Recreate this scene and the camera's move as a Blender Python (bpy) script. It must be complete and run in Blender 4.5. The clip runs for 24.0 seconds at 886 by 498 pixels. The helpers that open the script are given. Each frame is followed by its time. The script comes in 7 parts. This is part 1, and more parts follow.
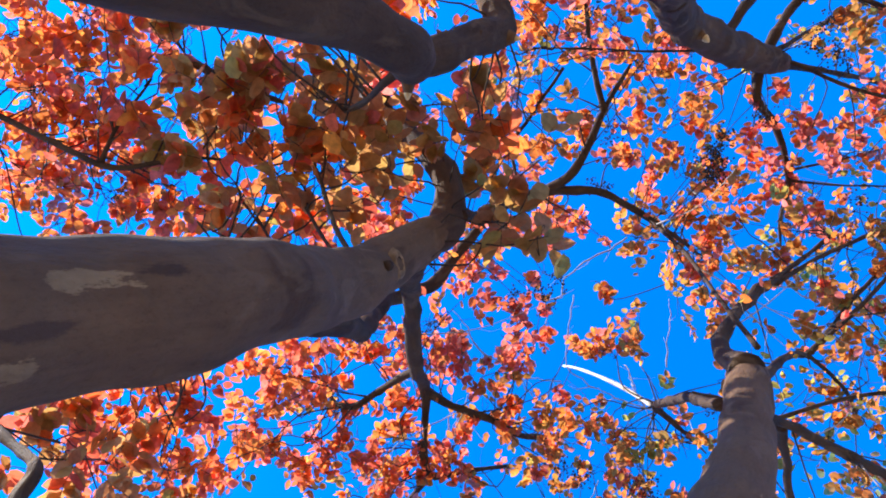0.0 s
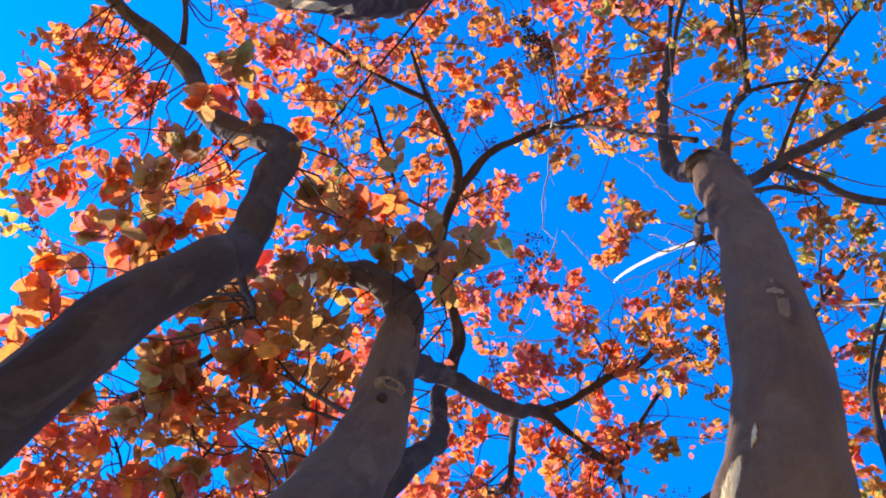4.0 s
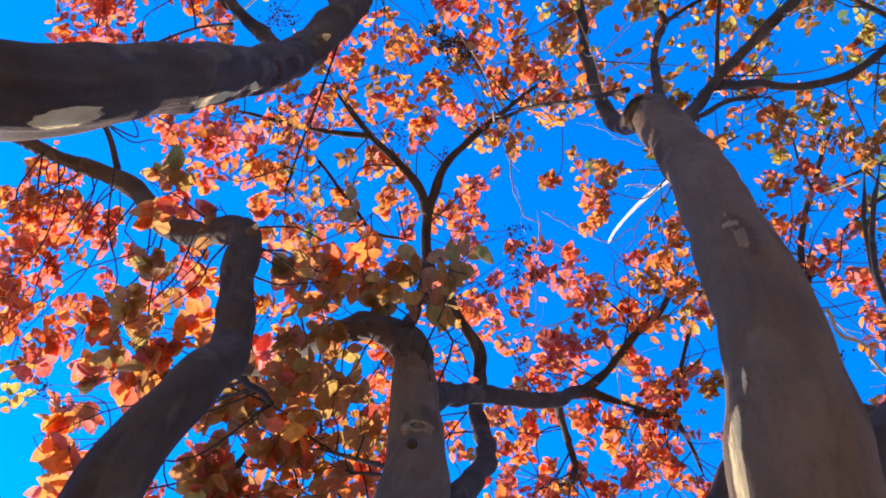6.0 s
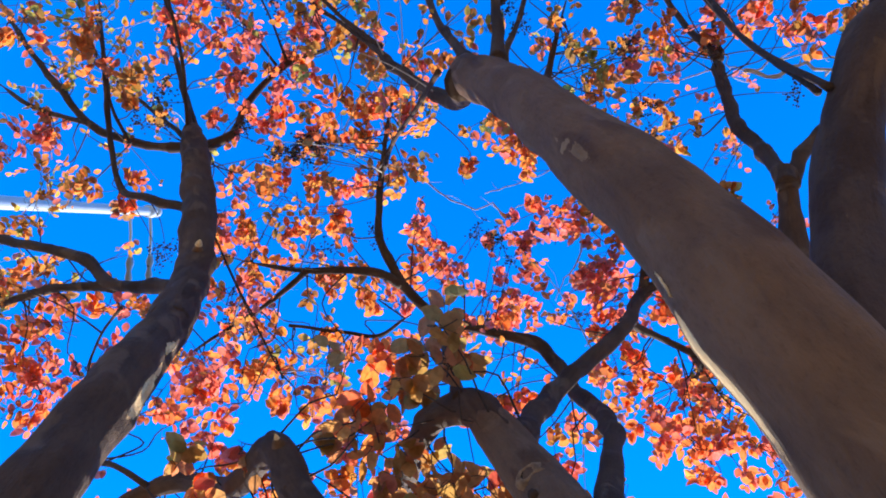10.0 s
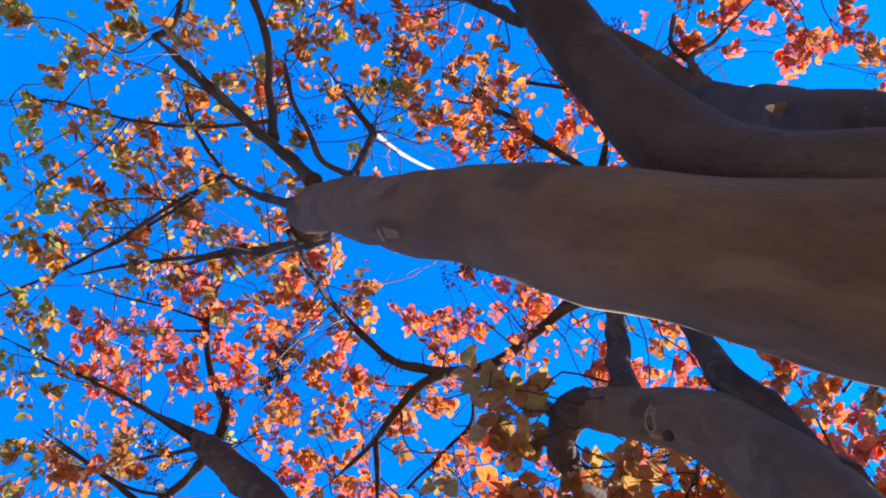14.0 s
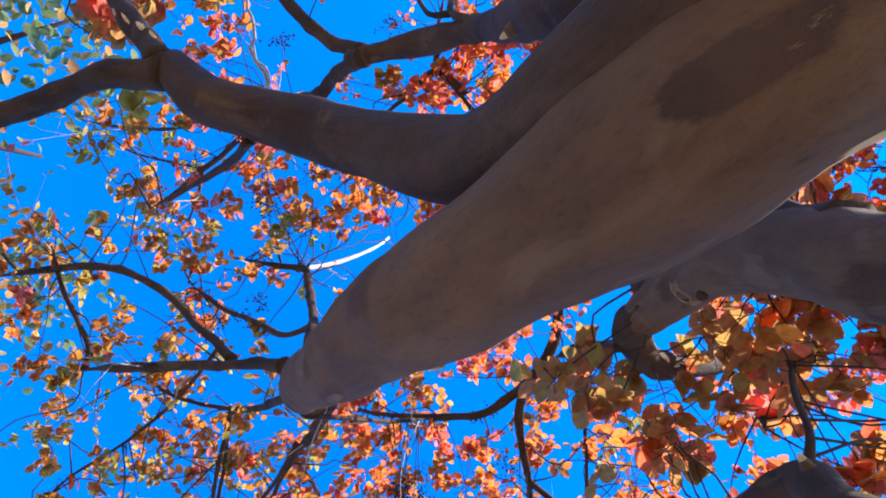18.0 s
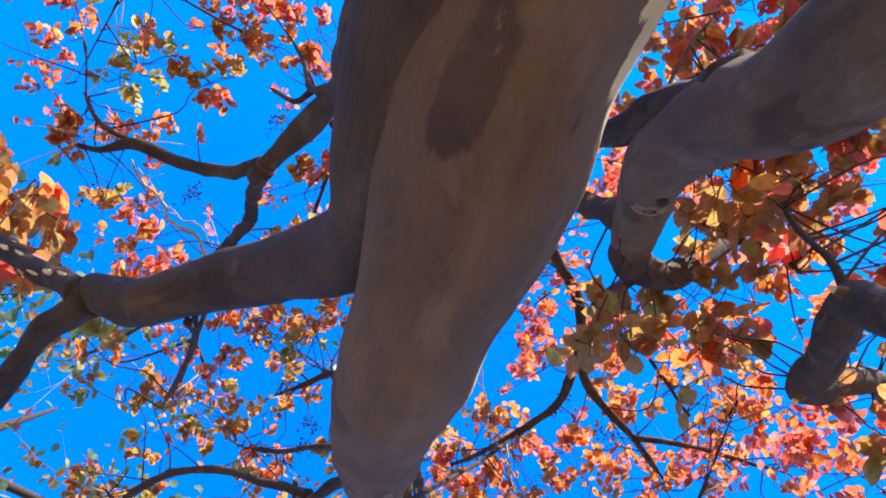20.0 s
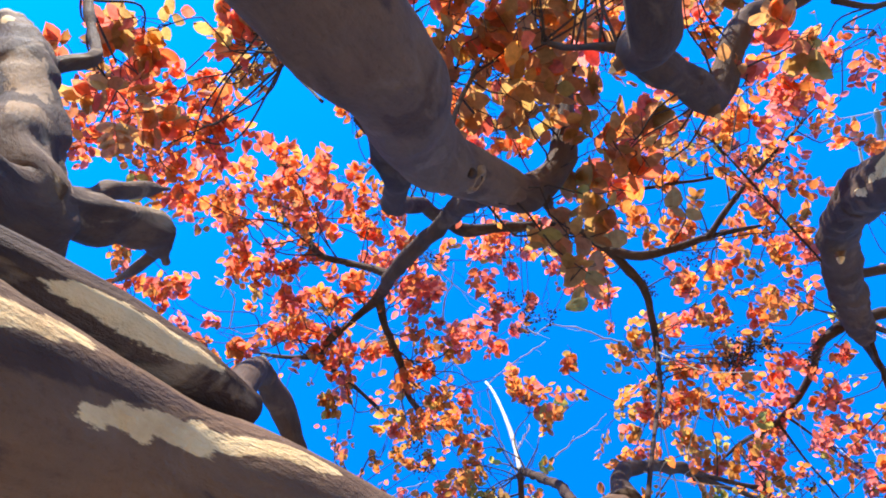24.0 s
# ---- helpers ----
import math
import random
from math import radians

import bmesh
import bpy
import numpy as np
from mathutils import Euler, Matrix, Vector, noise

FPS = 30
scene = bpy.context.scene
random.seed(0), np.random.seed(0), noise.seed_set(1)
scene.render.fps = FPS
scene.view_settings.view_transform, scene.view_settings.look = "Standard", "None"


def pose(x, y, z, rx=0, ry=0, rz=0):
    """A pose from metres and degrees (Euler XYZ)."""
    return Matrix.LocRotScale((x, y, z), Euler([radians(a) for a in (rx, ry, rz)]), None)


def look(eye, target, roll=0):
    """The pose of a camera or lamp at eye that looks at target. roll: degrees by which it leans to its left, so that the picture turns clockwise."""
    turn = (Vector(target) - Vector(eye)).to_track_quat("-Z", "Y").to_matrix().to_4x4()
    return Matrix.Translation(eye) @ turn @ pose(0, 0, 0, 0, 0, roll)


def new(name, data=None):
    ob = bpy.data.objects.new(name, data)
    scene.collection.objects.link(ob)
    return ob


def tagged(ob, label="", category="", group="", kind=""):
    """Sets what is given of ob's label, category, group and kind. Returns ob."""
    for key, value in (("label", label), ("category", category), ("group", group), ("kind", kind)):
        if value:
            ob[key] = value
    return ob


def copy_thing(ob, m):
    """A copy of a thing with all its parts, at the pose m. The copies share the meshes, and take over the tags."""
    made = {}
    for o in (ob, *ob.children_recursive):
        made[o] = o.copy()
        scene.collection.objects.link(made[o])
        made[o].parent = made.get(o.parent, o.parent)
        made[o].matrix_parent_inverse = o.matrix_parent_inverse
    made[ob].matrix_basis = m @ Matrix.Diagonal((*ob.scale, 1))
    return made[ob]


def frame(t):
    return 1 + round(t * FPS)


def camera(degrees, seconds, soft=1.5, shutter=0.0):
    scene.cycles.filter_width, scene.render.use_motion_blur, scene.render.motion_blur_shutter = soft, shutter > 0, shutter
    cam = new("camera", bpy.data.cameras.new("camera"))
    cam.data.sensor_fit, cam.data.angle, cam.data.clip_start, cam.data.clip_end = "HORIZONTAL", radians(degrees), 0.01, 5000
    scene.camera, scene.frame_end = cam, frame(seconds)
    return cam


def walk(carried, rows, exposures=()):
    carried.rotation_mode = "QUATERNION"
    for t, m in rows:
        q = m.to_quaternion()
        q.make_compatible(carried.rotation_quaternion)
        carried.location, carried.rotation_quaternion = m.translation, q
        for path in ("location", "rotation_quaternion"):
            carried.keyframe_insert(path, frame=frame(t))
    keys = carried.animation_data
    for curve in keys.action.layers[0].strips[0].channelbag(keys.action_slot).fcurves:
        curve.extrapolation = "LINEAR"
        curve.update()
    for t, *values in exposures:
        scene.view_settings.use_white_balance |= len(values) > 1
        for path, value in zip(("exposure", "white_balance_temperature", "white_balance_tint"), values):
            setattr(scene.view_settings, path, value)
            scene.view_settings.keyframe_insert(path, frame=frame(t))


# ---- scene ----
from mathutils.bvhtree import BVHTree

cam = camera(67.6, 24.0, soft=1.85)
# seconds, eye, turn about x, y, z
ROWS = [
    (0, -0.156, -0.203, 1.225, 179.01, -2.61, 0.06),
    (0.5, -0.146, -0.216, 1.238, 178.73, -2.56, 2.81),
    (1, -0.130, -0.224, 1.243, 178.70, -2.48, 7.96),
    (1.5, -0.104, -0.218, 1.249, 179.13, -2.76, 14.28),
    (3.5, -0.006, -0.189, 1.239, 179.93, -3.15, 43.05),
    (4, 0.025, -0.178, 1.244, 179.85, -3.35, 51.79),
    (4.5, 0.044, -0.169, 1.242, 179.82, -3.43, 57.83),
    (5, 0.060, -0.161, 1.243, 179.74, -3.43, 63.04),
    (5.5, 0.074, -0.151, 1.244, 179.67, -3.43, 67.80),
    (6, 0.084, -0.141, 1.247, 179.64, -3.50, 71.44),
    (6.5, 0.093, -0.131, 1.249, 179.58, -3.58, 75.27),
    (7, 0.104, -0.119, 1.249, 179.46, -3.61, 80.31),
    (7.5, 0.115, -0.101, 1.254, 179.31, -3.77, 85.54),
    (8, 0.127, -0.081, 1.258, 179.12, -3.82, 92.25),
    (8.5, 0.134, -0.068, 1.260, 179.03, -3.83, 96.22),
    (9, 0.145, -0.042, 1.263, 178.81, -3.88, 103.92),
    (9.5, 0.149, -0.018, 1.265, 178.67, -3.92, 110.95),
    (10, 0.153, 0.006, 1.270, 178.50, -4.01, 117.63),
    (10.5, 0.152, 0.035, 1.276, 178.48, -3.95, 125.44),
    (12.5, 0.124, 0.104, 1.270, 178.88, -3.25, 150.68),
    (13, 0.115, 0.120, 1.274, 178.95, -3.23, 155.74),
    (13.5, 0.099, 0.138, 1.279, 178.87, -3.23, 163.72),
    (14, 0.084, 0.150, 1.272, 178.97, -3.23, 169.99),
    (14.5, 0.063, 0.157, 1.269, 179.02, -3.19, 176.61),
    (15, 0.050, 0.165, 1.273, 179.02, -3.13, 181.30),
    (15.5, 0.030, 0.176, 1.276, 178.93, -3.04, 189.36),
    (16, 0.009, 0.182, 1.277, 178.91, -3.00, 196.58),
    (16.5, -0.011, 0.188, 1.278, 178.82, -2.89, 202.72),
    (17, -0.022, 0.191, 1.278, 178.85, -2.79, 206.15),
    (17.5, -0.037, 0.194, 1.274, 178.80, -2.66, 211.56),
    (18, -0.055, 0.190, 1.273, 178.76, -2.73, 216.98),
    (18.5, -0.080, 0.184, 1.275, 178.73, -2.69, 224.45),
    (19, -0.102, 0.174, 1.278, 178.78, -2.61, 233.53),
    (19.5, -0.116, 0.170, 1.280, 178.87, -2.36, 241.16),
    (21.5, -0.148, 0.056, 1.184, 181.15, -3.83, 273.24),
    (22, -0.164, 0.025, 1.181, 180.77, -4.33, 280.92),
    (22.5, -0.179, -0.001, 1.180, 180.40, -4.55, 287.83),
    (23, -0.193, -0.030, 1.184, 179.83, -4.69, 295.55),
    (23.5, -0.192, -0.065, 1.188, 179.51, -4.89, 303.42),
    (24, -0.189, -0.099, 1.198, 179.19, -4.82, 312.84),
]
walk(cam, [(t, pose(x, y, z, rx, ry, rz)) for t, x, y, z, rx, ry, rz in ROWS], exposures=[(0.0, 2.30), (5.0, 2.22), (8.0, 2.10), (14.0, 2.13), (17.0, 2.16), (19.0, 2.46), (22.0, 2.31), (24.0, 2.46)])

# ---- sky and sun: clear autumn day, the sun stands towards -x ----
SUN_ELEV, SUN_AZ = radians(33), math.atan2(-0.36, -1.0)
world = bpy.data.worlds.new("clear_sky")
scene.world = world
world.use_nodes = True
wn, wl = world.node_tree.nodes, world.node_tree.links
sky = wn.new("ShaderNodeTexSky")
sky.sky_type, sky.sun_disc = "NISHITA", False
sky.sun_elevation = SUN_ELEV
sky.sun_rotation = math.pi / 2 - SUN_AZ
sky.air_density, sky.dust_density, sky.ozone_density = 1.0, 0.1, 6.0
vivid = wn.new("ShaderNodeHueSaturation")
vivid.inputs["Saturation"].default_value = 1.6
vivid.inputs["Hue"].default_value = 0.512
wl.new(sky.outputs[0], vivid.inputs["Color"])
wl.new(vivid.outputs[0], wn["Background"].inputs["Color"])
wn["Background"].inputs["Strength"].default_value = 0.135
sun = new("sun", bpy.data.lights.new("sun", "SUN"))
sun.data.energy, sun.data.angle, sun.data.color = 2.5, radians(0.55), (1.0, 0.94, 0.84)
toward = Vector((math.cos(SUN_AZ) * math.cos(SUN_ELEV), math.sin(SUN_AZ) * math.cos(SUN_ELEV), math.sin(SUN_ELEV)))
sun.matrix_world = look(toward * 30, (0, 0, 0))


# ---- materials ----
def material(name):
    m = bpy.data.materials.new(name)
    m.use_nodes = True
    nt = m.node_tree
    return m, nt.nodes, nt.links, nt.nodes["Principled BSDF"]


def node(nodes, kind, **inputs):
    n = nodes.new("ShaderNode" + kind)
    for key, value in inputs.items():
        n.inputs[key.replace("_", " ")].default_value = value
    return n


def ramp(nodes, *stops):
    n = nodes.new("ShaderNodeValToRGB")
    el = n.color_ramp.elements
    while len(el) < len(stops):
        el.new(0.5)
    for e, (at, col) in zip(el, stops):
        e.position, e.color = at, (*col, 1)
    return n


def bark(name, base, dark, pale, warm):
    """Smooth mottled bark that follows the stem: grey-brown fields, tan peeled patches with clear edges, long streaks, dark stains."""
    m, ns, ln, p = material(name)
    grain = ns.new("ShaderNodeAttribute")
    grain.attribute_name = "grain"

    def along(scale, k, **more):
        mp = ns.new("ShaderNodeMapping")
        mp.inputs["Scale"].default_value = (1.0, 1.0, k)
        ln.new(grain.outputs["Vector"], mp.inputs[0])
        n = node(ns, "TexNoise", Scale=scale, **more)
        ln.new(mp.outputs[0], n.inputs["Vector"])
        return n

    def times(a, b, amount):
        mul = ns.new("ShaderNodeMix")
        mul.data_type, mul.blend_type = "RGBA", "MULTIPLY"
        mul.inputs[0].default_value = amount
        ln.new(a, mul.inputs[6])
        ln.new(b, mul.inputs[7])
        return mul.outputs[2]

    big = along(9.0, 0.6, Detail=4.0, Roughness=0.55)
    mid = along(26.0, 0.65, Detail=5.0, Roughness=0.62)
    streak = along(75.0, 0.11, Detail=4.0, Roughness=0.6)
    fine = along(190.0, 0.5, Detail=4.0, Roughness=0.7)
    patch = along(15.0, 0.55, Detail=5.0, Roughness=0.5, Distortion=0.9)
    stain = along(11.0, 0.45, Detail=3.0, Roughness=0.45, Distortion=0.4)
    def worn(tex, attribute, amount):
        mark = ns.new("ShaderNodeAttribute")
        mark.attribute_name = attribute
        n = ns.new("ShaderNodeMath")
        n.operation = "MULTIPLY_ADD"
        n.inputs[1].default_value = amount
        ln.new(mark.outputs["Fac"], n.inputs[0])
        ln.new(tex.outputs[0], n.inputs[2])
        return n.outputs[0]

    ragged = along(52.0, 0.28, Detail=7.0, Roughness=0.72)
    field = ramp(ns, (0.32, dark), (0.5, base), (0.68, warm))
    ln.new(big.outputs[0], field.inputs[0])
    tone = ramp(ns, (0.3, (0.74, 0.72, 0.71)), (0.7, (1.15, 1.13, 1.10)))
    ln.new(mid.outputs[0], tone.inputs[0])
    line = ramp(ns, (0.34, (0.80, 0.78, 0.77)), (0.5, (1, 1, 1)), (0.72, (1.10, 1.08, 1.05)))
    ln.new(streak.outputs[0], line.inputs[0])
    spot = ramp(ns, (0.62, (1, 1, 1)), (0.67, (0.60, 0.54, 0.52)))
    ln.new(stain.outputs[0], spot.inputs[0])
    col = times(times(times(field.outputs[0], tone.outputs[0], 0.85), line.outputs[0], 0.55), spot.outputs[0], 0.75)
    speck = ramp(ns, (0.30, (0.74, 0.71, 0.69)), (0.46, (1, 1, 1)), (0.70, (1.10, 1.09, 1.07)))
    ln.new(fine.outputs[0], speck.inputs[0])
    col = times(col, speck.outputs[0], 0.7)
    edge = ramp(ns, (0.57, (0, 0, 0)), (0.66, (1, 1, 1)))
    ln.new(patch.outputs[0], edge.inputs[0])
    peel = ns.new("ShaderNodeMix")
    peel.data_type = "RGBA"
    peel.inputs[7].default_value = (*pale, 1)
    ln.new(edge.outputs[0], peel.inputs[0])
    ln.new(col, peel.inputs[6])
    def mark(below, attribute, colour, amount, low, high):
        shape = ramp(ns, (low, (0, 0, 0)), (high, (1, 1, 1)))
        ln.new(worn(ragged, attribute, amount), shape.inputs[0])
        over = ns.new("ShaderNodeMix")
        over.data_type = "RGBA"
        ln.new(shape.outputs[0], over.inputs[0])
        ln.new(below, over.inputs[6])
        ln.new(colour, over.inputs[7])
        return over.outputs[2]

    tan_tone = ramp(ns, (0.3, (0.17, 0.105, 0.060)), (0.6, (0.30, 0.195, 0.110)))
    ln.new(mid.outputs[0], tan_tone.inputs[0])
    dark_tone = ramp(ns, (0.3, (0.048, 0.029, 0.023)), (0.6, (0.088, 0.053, 0.040)))
    ln.new(mid.outputs[0], dark_tone.inputs[0])
    marked = mark(mark(peel.outputs[2], "stain", dark_tone.outputs[0], 0.62, 0.72, 0.86), "tan", tan_tone.outputs[0], 0.38, 0.69, 0.75)
    bare = ramp(ns, (0.80, (0, 0, 0)), (0.85, (1, 1, 1)))
    ln.new(worn(ragged, "peeled", 0.68), bare.inputs[0])
    inner = ramp(ns, (0.3, (0.46, 0.295, 0.140)), (0.6, (0.70, 0.495, 0.255)))
    ln.new(mid.outputs[0], inner.inputs[0])
    strip = ns.new("ShaderNodeMix")
    strip.data_type = "RGBA"
    ln.new(bare.outputs[0], strip.inputs[0])
    ln.new(marked, strip.inputs[6])
    ln.new(inner.outputs[0], strip.inputs[7])
    ln.new(strip.outputs[2], p.inputs["Base Color"])
    p.inputs["Specular IOR Level"].default_value = 0.10
    rough = ramp(ns, (0.3, (0.7, 0.7, 0.7)), (0.7, (0.95, 0.95, 0.95)))
    ln.new(mid.outputs[0], rough.inputs[0])
    ln.new(rough.outputs[0], p.inputs["Roughness"])
    height = ns.new("ShaderNodeMath")
    height.operation = "MULTIPLY_ADD"
    height.inputs[1].default_value = 1.1
    ln.new(fine.outputs[0], height.inputs[0])
    ln.new(streak.outputs[0], height.inputs[2])
    under = ns.new("ShaderNodeMath")
    under.operation = "MULTIPLY_ADD"
    under.inputs[1].default_value = -0.5
    ln.new(edge.outputs[0], under.inputs[0])
    ln.new(height.outputs[0], under.inputs[2])
    bump = node(ns, "Bump", Strength=0.7, Distance=0.004)
    ln.new(under.outputs[0], bump.inputs["Height"])
    ln.new(bump.outputs[0], p.inputs["Normal"])
    return m


def leaf_material(name, *colours):
    """A thin leaf that lets sunlight through; every leaf takes its own tint."""
    m, ns, ln, p = material(name)
    geo = ns.new("ShaderNodeNewGeometry")
    tint = ramp(ns, *[(k / (len(colours) - 1), c) for k, c in enumerate(colours)])
    info = ns.new("ShaderNodeObjectInfo")
    mixed = ns.new("ShaderNodeMath")
    mixed.operation = "ADD"
    ln.new(geo.outputs["Random Per Island"], mixed.inputs[0])
    ln.new(info.outputs["Random"], mixed.inputs[1])
    wrap = ns.new("ShaderNodeMath")
    wrap.operation = "FRACT"
    ln.new(mixed.outputs[0], wrap.inputs[0])
    ln.new(wrap.outputs[0], tint.inputs[0])
    spots = node(ns, "TexNoise", Scale=55.0, Detail=3.0, Roughness=0.6)
    co = ns.new("ShaderNodeTexCoord")
    ln.new(co.outputs["Object"], spots.inputs["Vector"])
    shade = ramp(ns, (0.3, (0.62, 0.6, 0.55)), (0.62, (1.1, 1.08, 1.0)))
    ln.new(spots.outputs[0], shade.inputs[0])
    mul = ns.new("ShaderNodeMix")
    mul.data_type, mul.blend_type = "RGBA", "MULTIPLY"
    mul.inputs[0].default_value = 0.8
    ln.new(tint.outputs[0], mul.inputs[6])
    ln.new(shade.outputs[0], mul.inputs[7])
    ln.new(mul.outputs[2], p.inputs["Base Color"])
    p.inputs["Roughness"].default_value = 0.55
    p.inputs["Specular IOR Level"].default_value = 0.18
    bright = ns.new("ShaderNodeMix")
    bright.data_type, bright.blend_type = "RGBA", "MULTIPLY"
    bright.inputs[0].default_value = 1.0
    bright.inputs[7].default_value = (1.38, 1.38, 1.38, 1)
    ln.new(mul.outputs[2], bright.inputs[6])
    through_light = ns.new("ShaderNodeBsdfTranslucent")
    ln.new(bright.outputs[2], through_light.inputs["Color"])
    both = ns.new("ShaderNodeMixShader")
    both.inputs[0].default_value = 0.78
    ln.new(p.outputs[0], both.inputs[1])
    ln.new(through_light.outputs[0], both.inputs[2])
    ln.new(both.outputs[0], ns["Material Output"].inputs["Surface"])
    return m


def plain(name, col, rough=0.6, metal=0.0, vary=0.25, scale=30.0):
    m, ns, ln, p = material(name)
    co = ns.new("ShaderNodeTexCoord")
    tex = node(ns, "TexNoise", Scale=scale, Detail=5.0, Roughness=0.6)
    ln.new(co.outputs["Object"], tex.inputs["Vector"])
    r = ramp(ns, (0.3, tuple(c * (1 - vary) for c in col)), (0.7, tuple(min(1, c * (1 + vary)) for c in col)))
    ln.new(tex.outputs[0], r.inputs[0])
    ln.new(r.outputs[0], p.inputs["Base Color"])
    p.inputs["Roughness"].default_value, p.inputs["Metallic"].default_value = rough, metal
    p.inputs["Specular IOR Level"].default_value = 0.1 if rough > 0.6 else 0.5
    bump = node(ns, "Bump", Strength=0.25, Distance=0.004)
    ln.new(tex.outputs[0], bump.inputs["Height"])
    ln.new(bump.outputs[0], p.inputs["Normal"])
    return m


BARK = bark("crape_myrtle_bark", (0.143, 0.086, 0.055), (0.114, 0.068, 0.045), (0.165, 0.101, 0.065), (0.151, 0.091, 0.059))
# brown bark darkened: leaf shade and silhouette are put into these two colours
BARK_SHADED = bark("shaded_brown_bark", (0.080, 0.050, 0.036), (0.052, 0.033, 0.025), (0.115, 0.073, 0.049), (0.098, 0.061, 0.043))
BARK_LIMB_SHADED = bark("shaded_limb_bark", (0.063, 0.042, 0.033), (0.038, 0.026, 0.022), (0.100, 0.067, 0.049), (0.082, 0.054, 0.040))
# dark base with pale patches: leaf shade and sun spots in the colour
BARK_DAPPLED = bark("gnarled_dappled_bark", (0.091, 0.055, 0.037), (0.047, 0.030, 0.023), (0.260, 0.176, 0.104), (0.137, 0.086, 0.054))
TWIG = plain("twig_bark", (0.050, 0.037, 0.033), 0.8, vary=0.4, scale=60)
# pale copy of the twig bark for twigs that look sunlit
SUNLIT_TWIG = plain("sunlit_twig", (0.33, 0.28, 0.25), 0.7, vary=0.25, scale=60)
WHITE_WOOD = plain("bleached_wood", (0.78, 0.74, 0.66), 0.7, vary=0.12, scale=40)
HOLLOW = plain("dark_knot", (0.025, 0.019, 0.016), 0.9, scale=120)
INNER = plain("peeled_inner_bark", (0.62, 0.46, 0.26), 0.85, vary=0.38, scale=50)
TAN_PATCH = plain("tan_bark_patch", (0.200, 0.122, 0.068), 0.75, vary=0.5, scale=60)
DARK_PATCH = plain("dark_bark_patch", (0.060, 0.034, 0.027), 0.7, vary=0.35, scale=45)
RED = leaf_material("leaf_red", (0.441, 0.077, 0.046), (0.571, 0.115, 0.073), (0.622, 0.165, 0.122), (0.364, 0.077, 0.046), (0.622, 0.169, 0.140))
# the darker brown stops stand in for leaves shaded by their neighbours
ORANGE = leaf_material("leaf_orange", (0.519, 0.136, 0.032), (0.596, 0.166, 0.033), (0.334, 0.105, 0.042), (0.632, 0.221, 0.040), (0.404, 0.120, 0.042))
SCARLET = leaf_material("leaf_scarlet", (0.614, 0.114, 0.032), (0.666, 0.179, 0.044), (0.582, 0.115, 0.065), (0.440, 0.092, 0.038), (0.673, 0.225, 0.047))
GOLD = leaf_material("leaf_gold", (0.446, 0.181, 0.033), (0.370, 0.126, 0.033), (0.494, 0.239, 0.046), (0.285, 0.111, 0.038))
LIME = leaf_material("leaf_yellow_green", (0.333, 0.257, 0.054), (0.253, 0.205, 0.046), (0.428, 0.310, 0.061), (0.214, 0.181, 0.046))
# olive-brown leaves, kept dull to carry the shade low in the crown
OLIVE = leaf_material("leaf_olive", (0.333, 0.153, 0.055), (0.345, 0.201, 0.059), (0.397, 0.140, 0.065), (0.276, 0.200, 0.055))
GREEN = leaf_material("leaf_far_green", (0.07, 0.10, 0.03), (0.12, 0.14, 0.05), (0.09, 0.12, 0.05), (0.16, 0.16, 0.07))
SEED = plain("seed_capsule", (0.030, 0.022, 0.024), 0.75, scale=200)
# unseen ground; its warm brown is made up to bounce light onto the stems
BOUNCE_GROUND = plain("warm_bounce_ground", (0.38, 0.255, 0.145), 0.95, vary=0.55, scale=28.0)
BLADE = plain("grass_blade", (0.09, 0.12, 0.035), 0.85, vary=0.5, scale=8.0)
WHITE_METAL = plain("white_painted_metal", (0.34, 0.37, 0.40), 0.45, vary=0.06, scale=5.0)
PORCELAIN = plain("grey_insulator", (0.16, 0.18, 0.20), 0.3, vary=0.1)
CABLE = plain("cable", (0.35, 0.37, 0.40), 0.5, vary=0.1)


# ---- mesh helpers ----
def link(name, verts, faces, mats, parent=None, label="", idx=None, smooth=True):
    me = bpy.data.meshes.new(name)
    me.from_pydata([tuple(v) for v in verts], [], faces)
    for m in mats if isinstance(mats, (list, tuple)) else (mats,):
        me.materials.append(m)
    if idx is not None:
        me.polygons.foreach_set("material_index", np.asarray(idx, dtype=np.int32))
    me.polygons.foreach_set("use_smooth", np.full(len(me.polygons), smooth))
    me.update()
    ob = new(name, me)
    ob.parent = parent
    return tagged(ob, label)


def spline(points, step):
    """Rounded line through control points (x, y, z, radius), resampled at about every step metres."""
    p = np.asarray(points, float)
    q = np.vstack([2 * p[0] - p[1], p, 2 * p[-1] - p[-2]])
    out = []
    for i in range(1, len(q) - 2):
        a, b, c, d = q[i - 1], q[i], q[i + 1], q[i + 2]
        n = max(2, int(np.linalg.norm(c[:3] - b[:3]) / step))
        for u in np.arange(n) / n:
            out.append(0.5 * (2 * b + (c - a) * u + (2 * a - 5 * b + 4 * c - d) * u * u + (3 * b - a - 3 * c + d) * u**3))
    out.append(p[-1])
    out = np.array(out)
    out[:, 3] = np.maximum(out[:, 3], 0.0006)
    return out


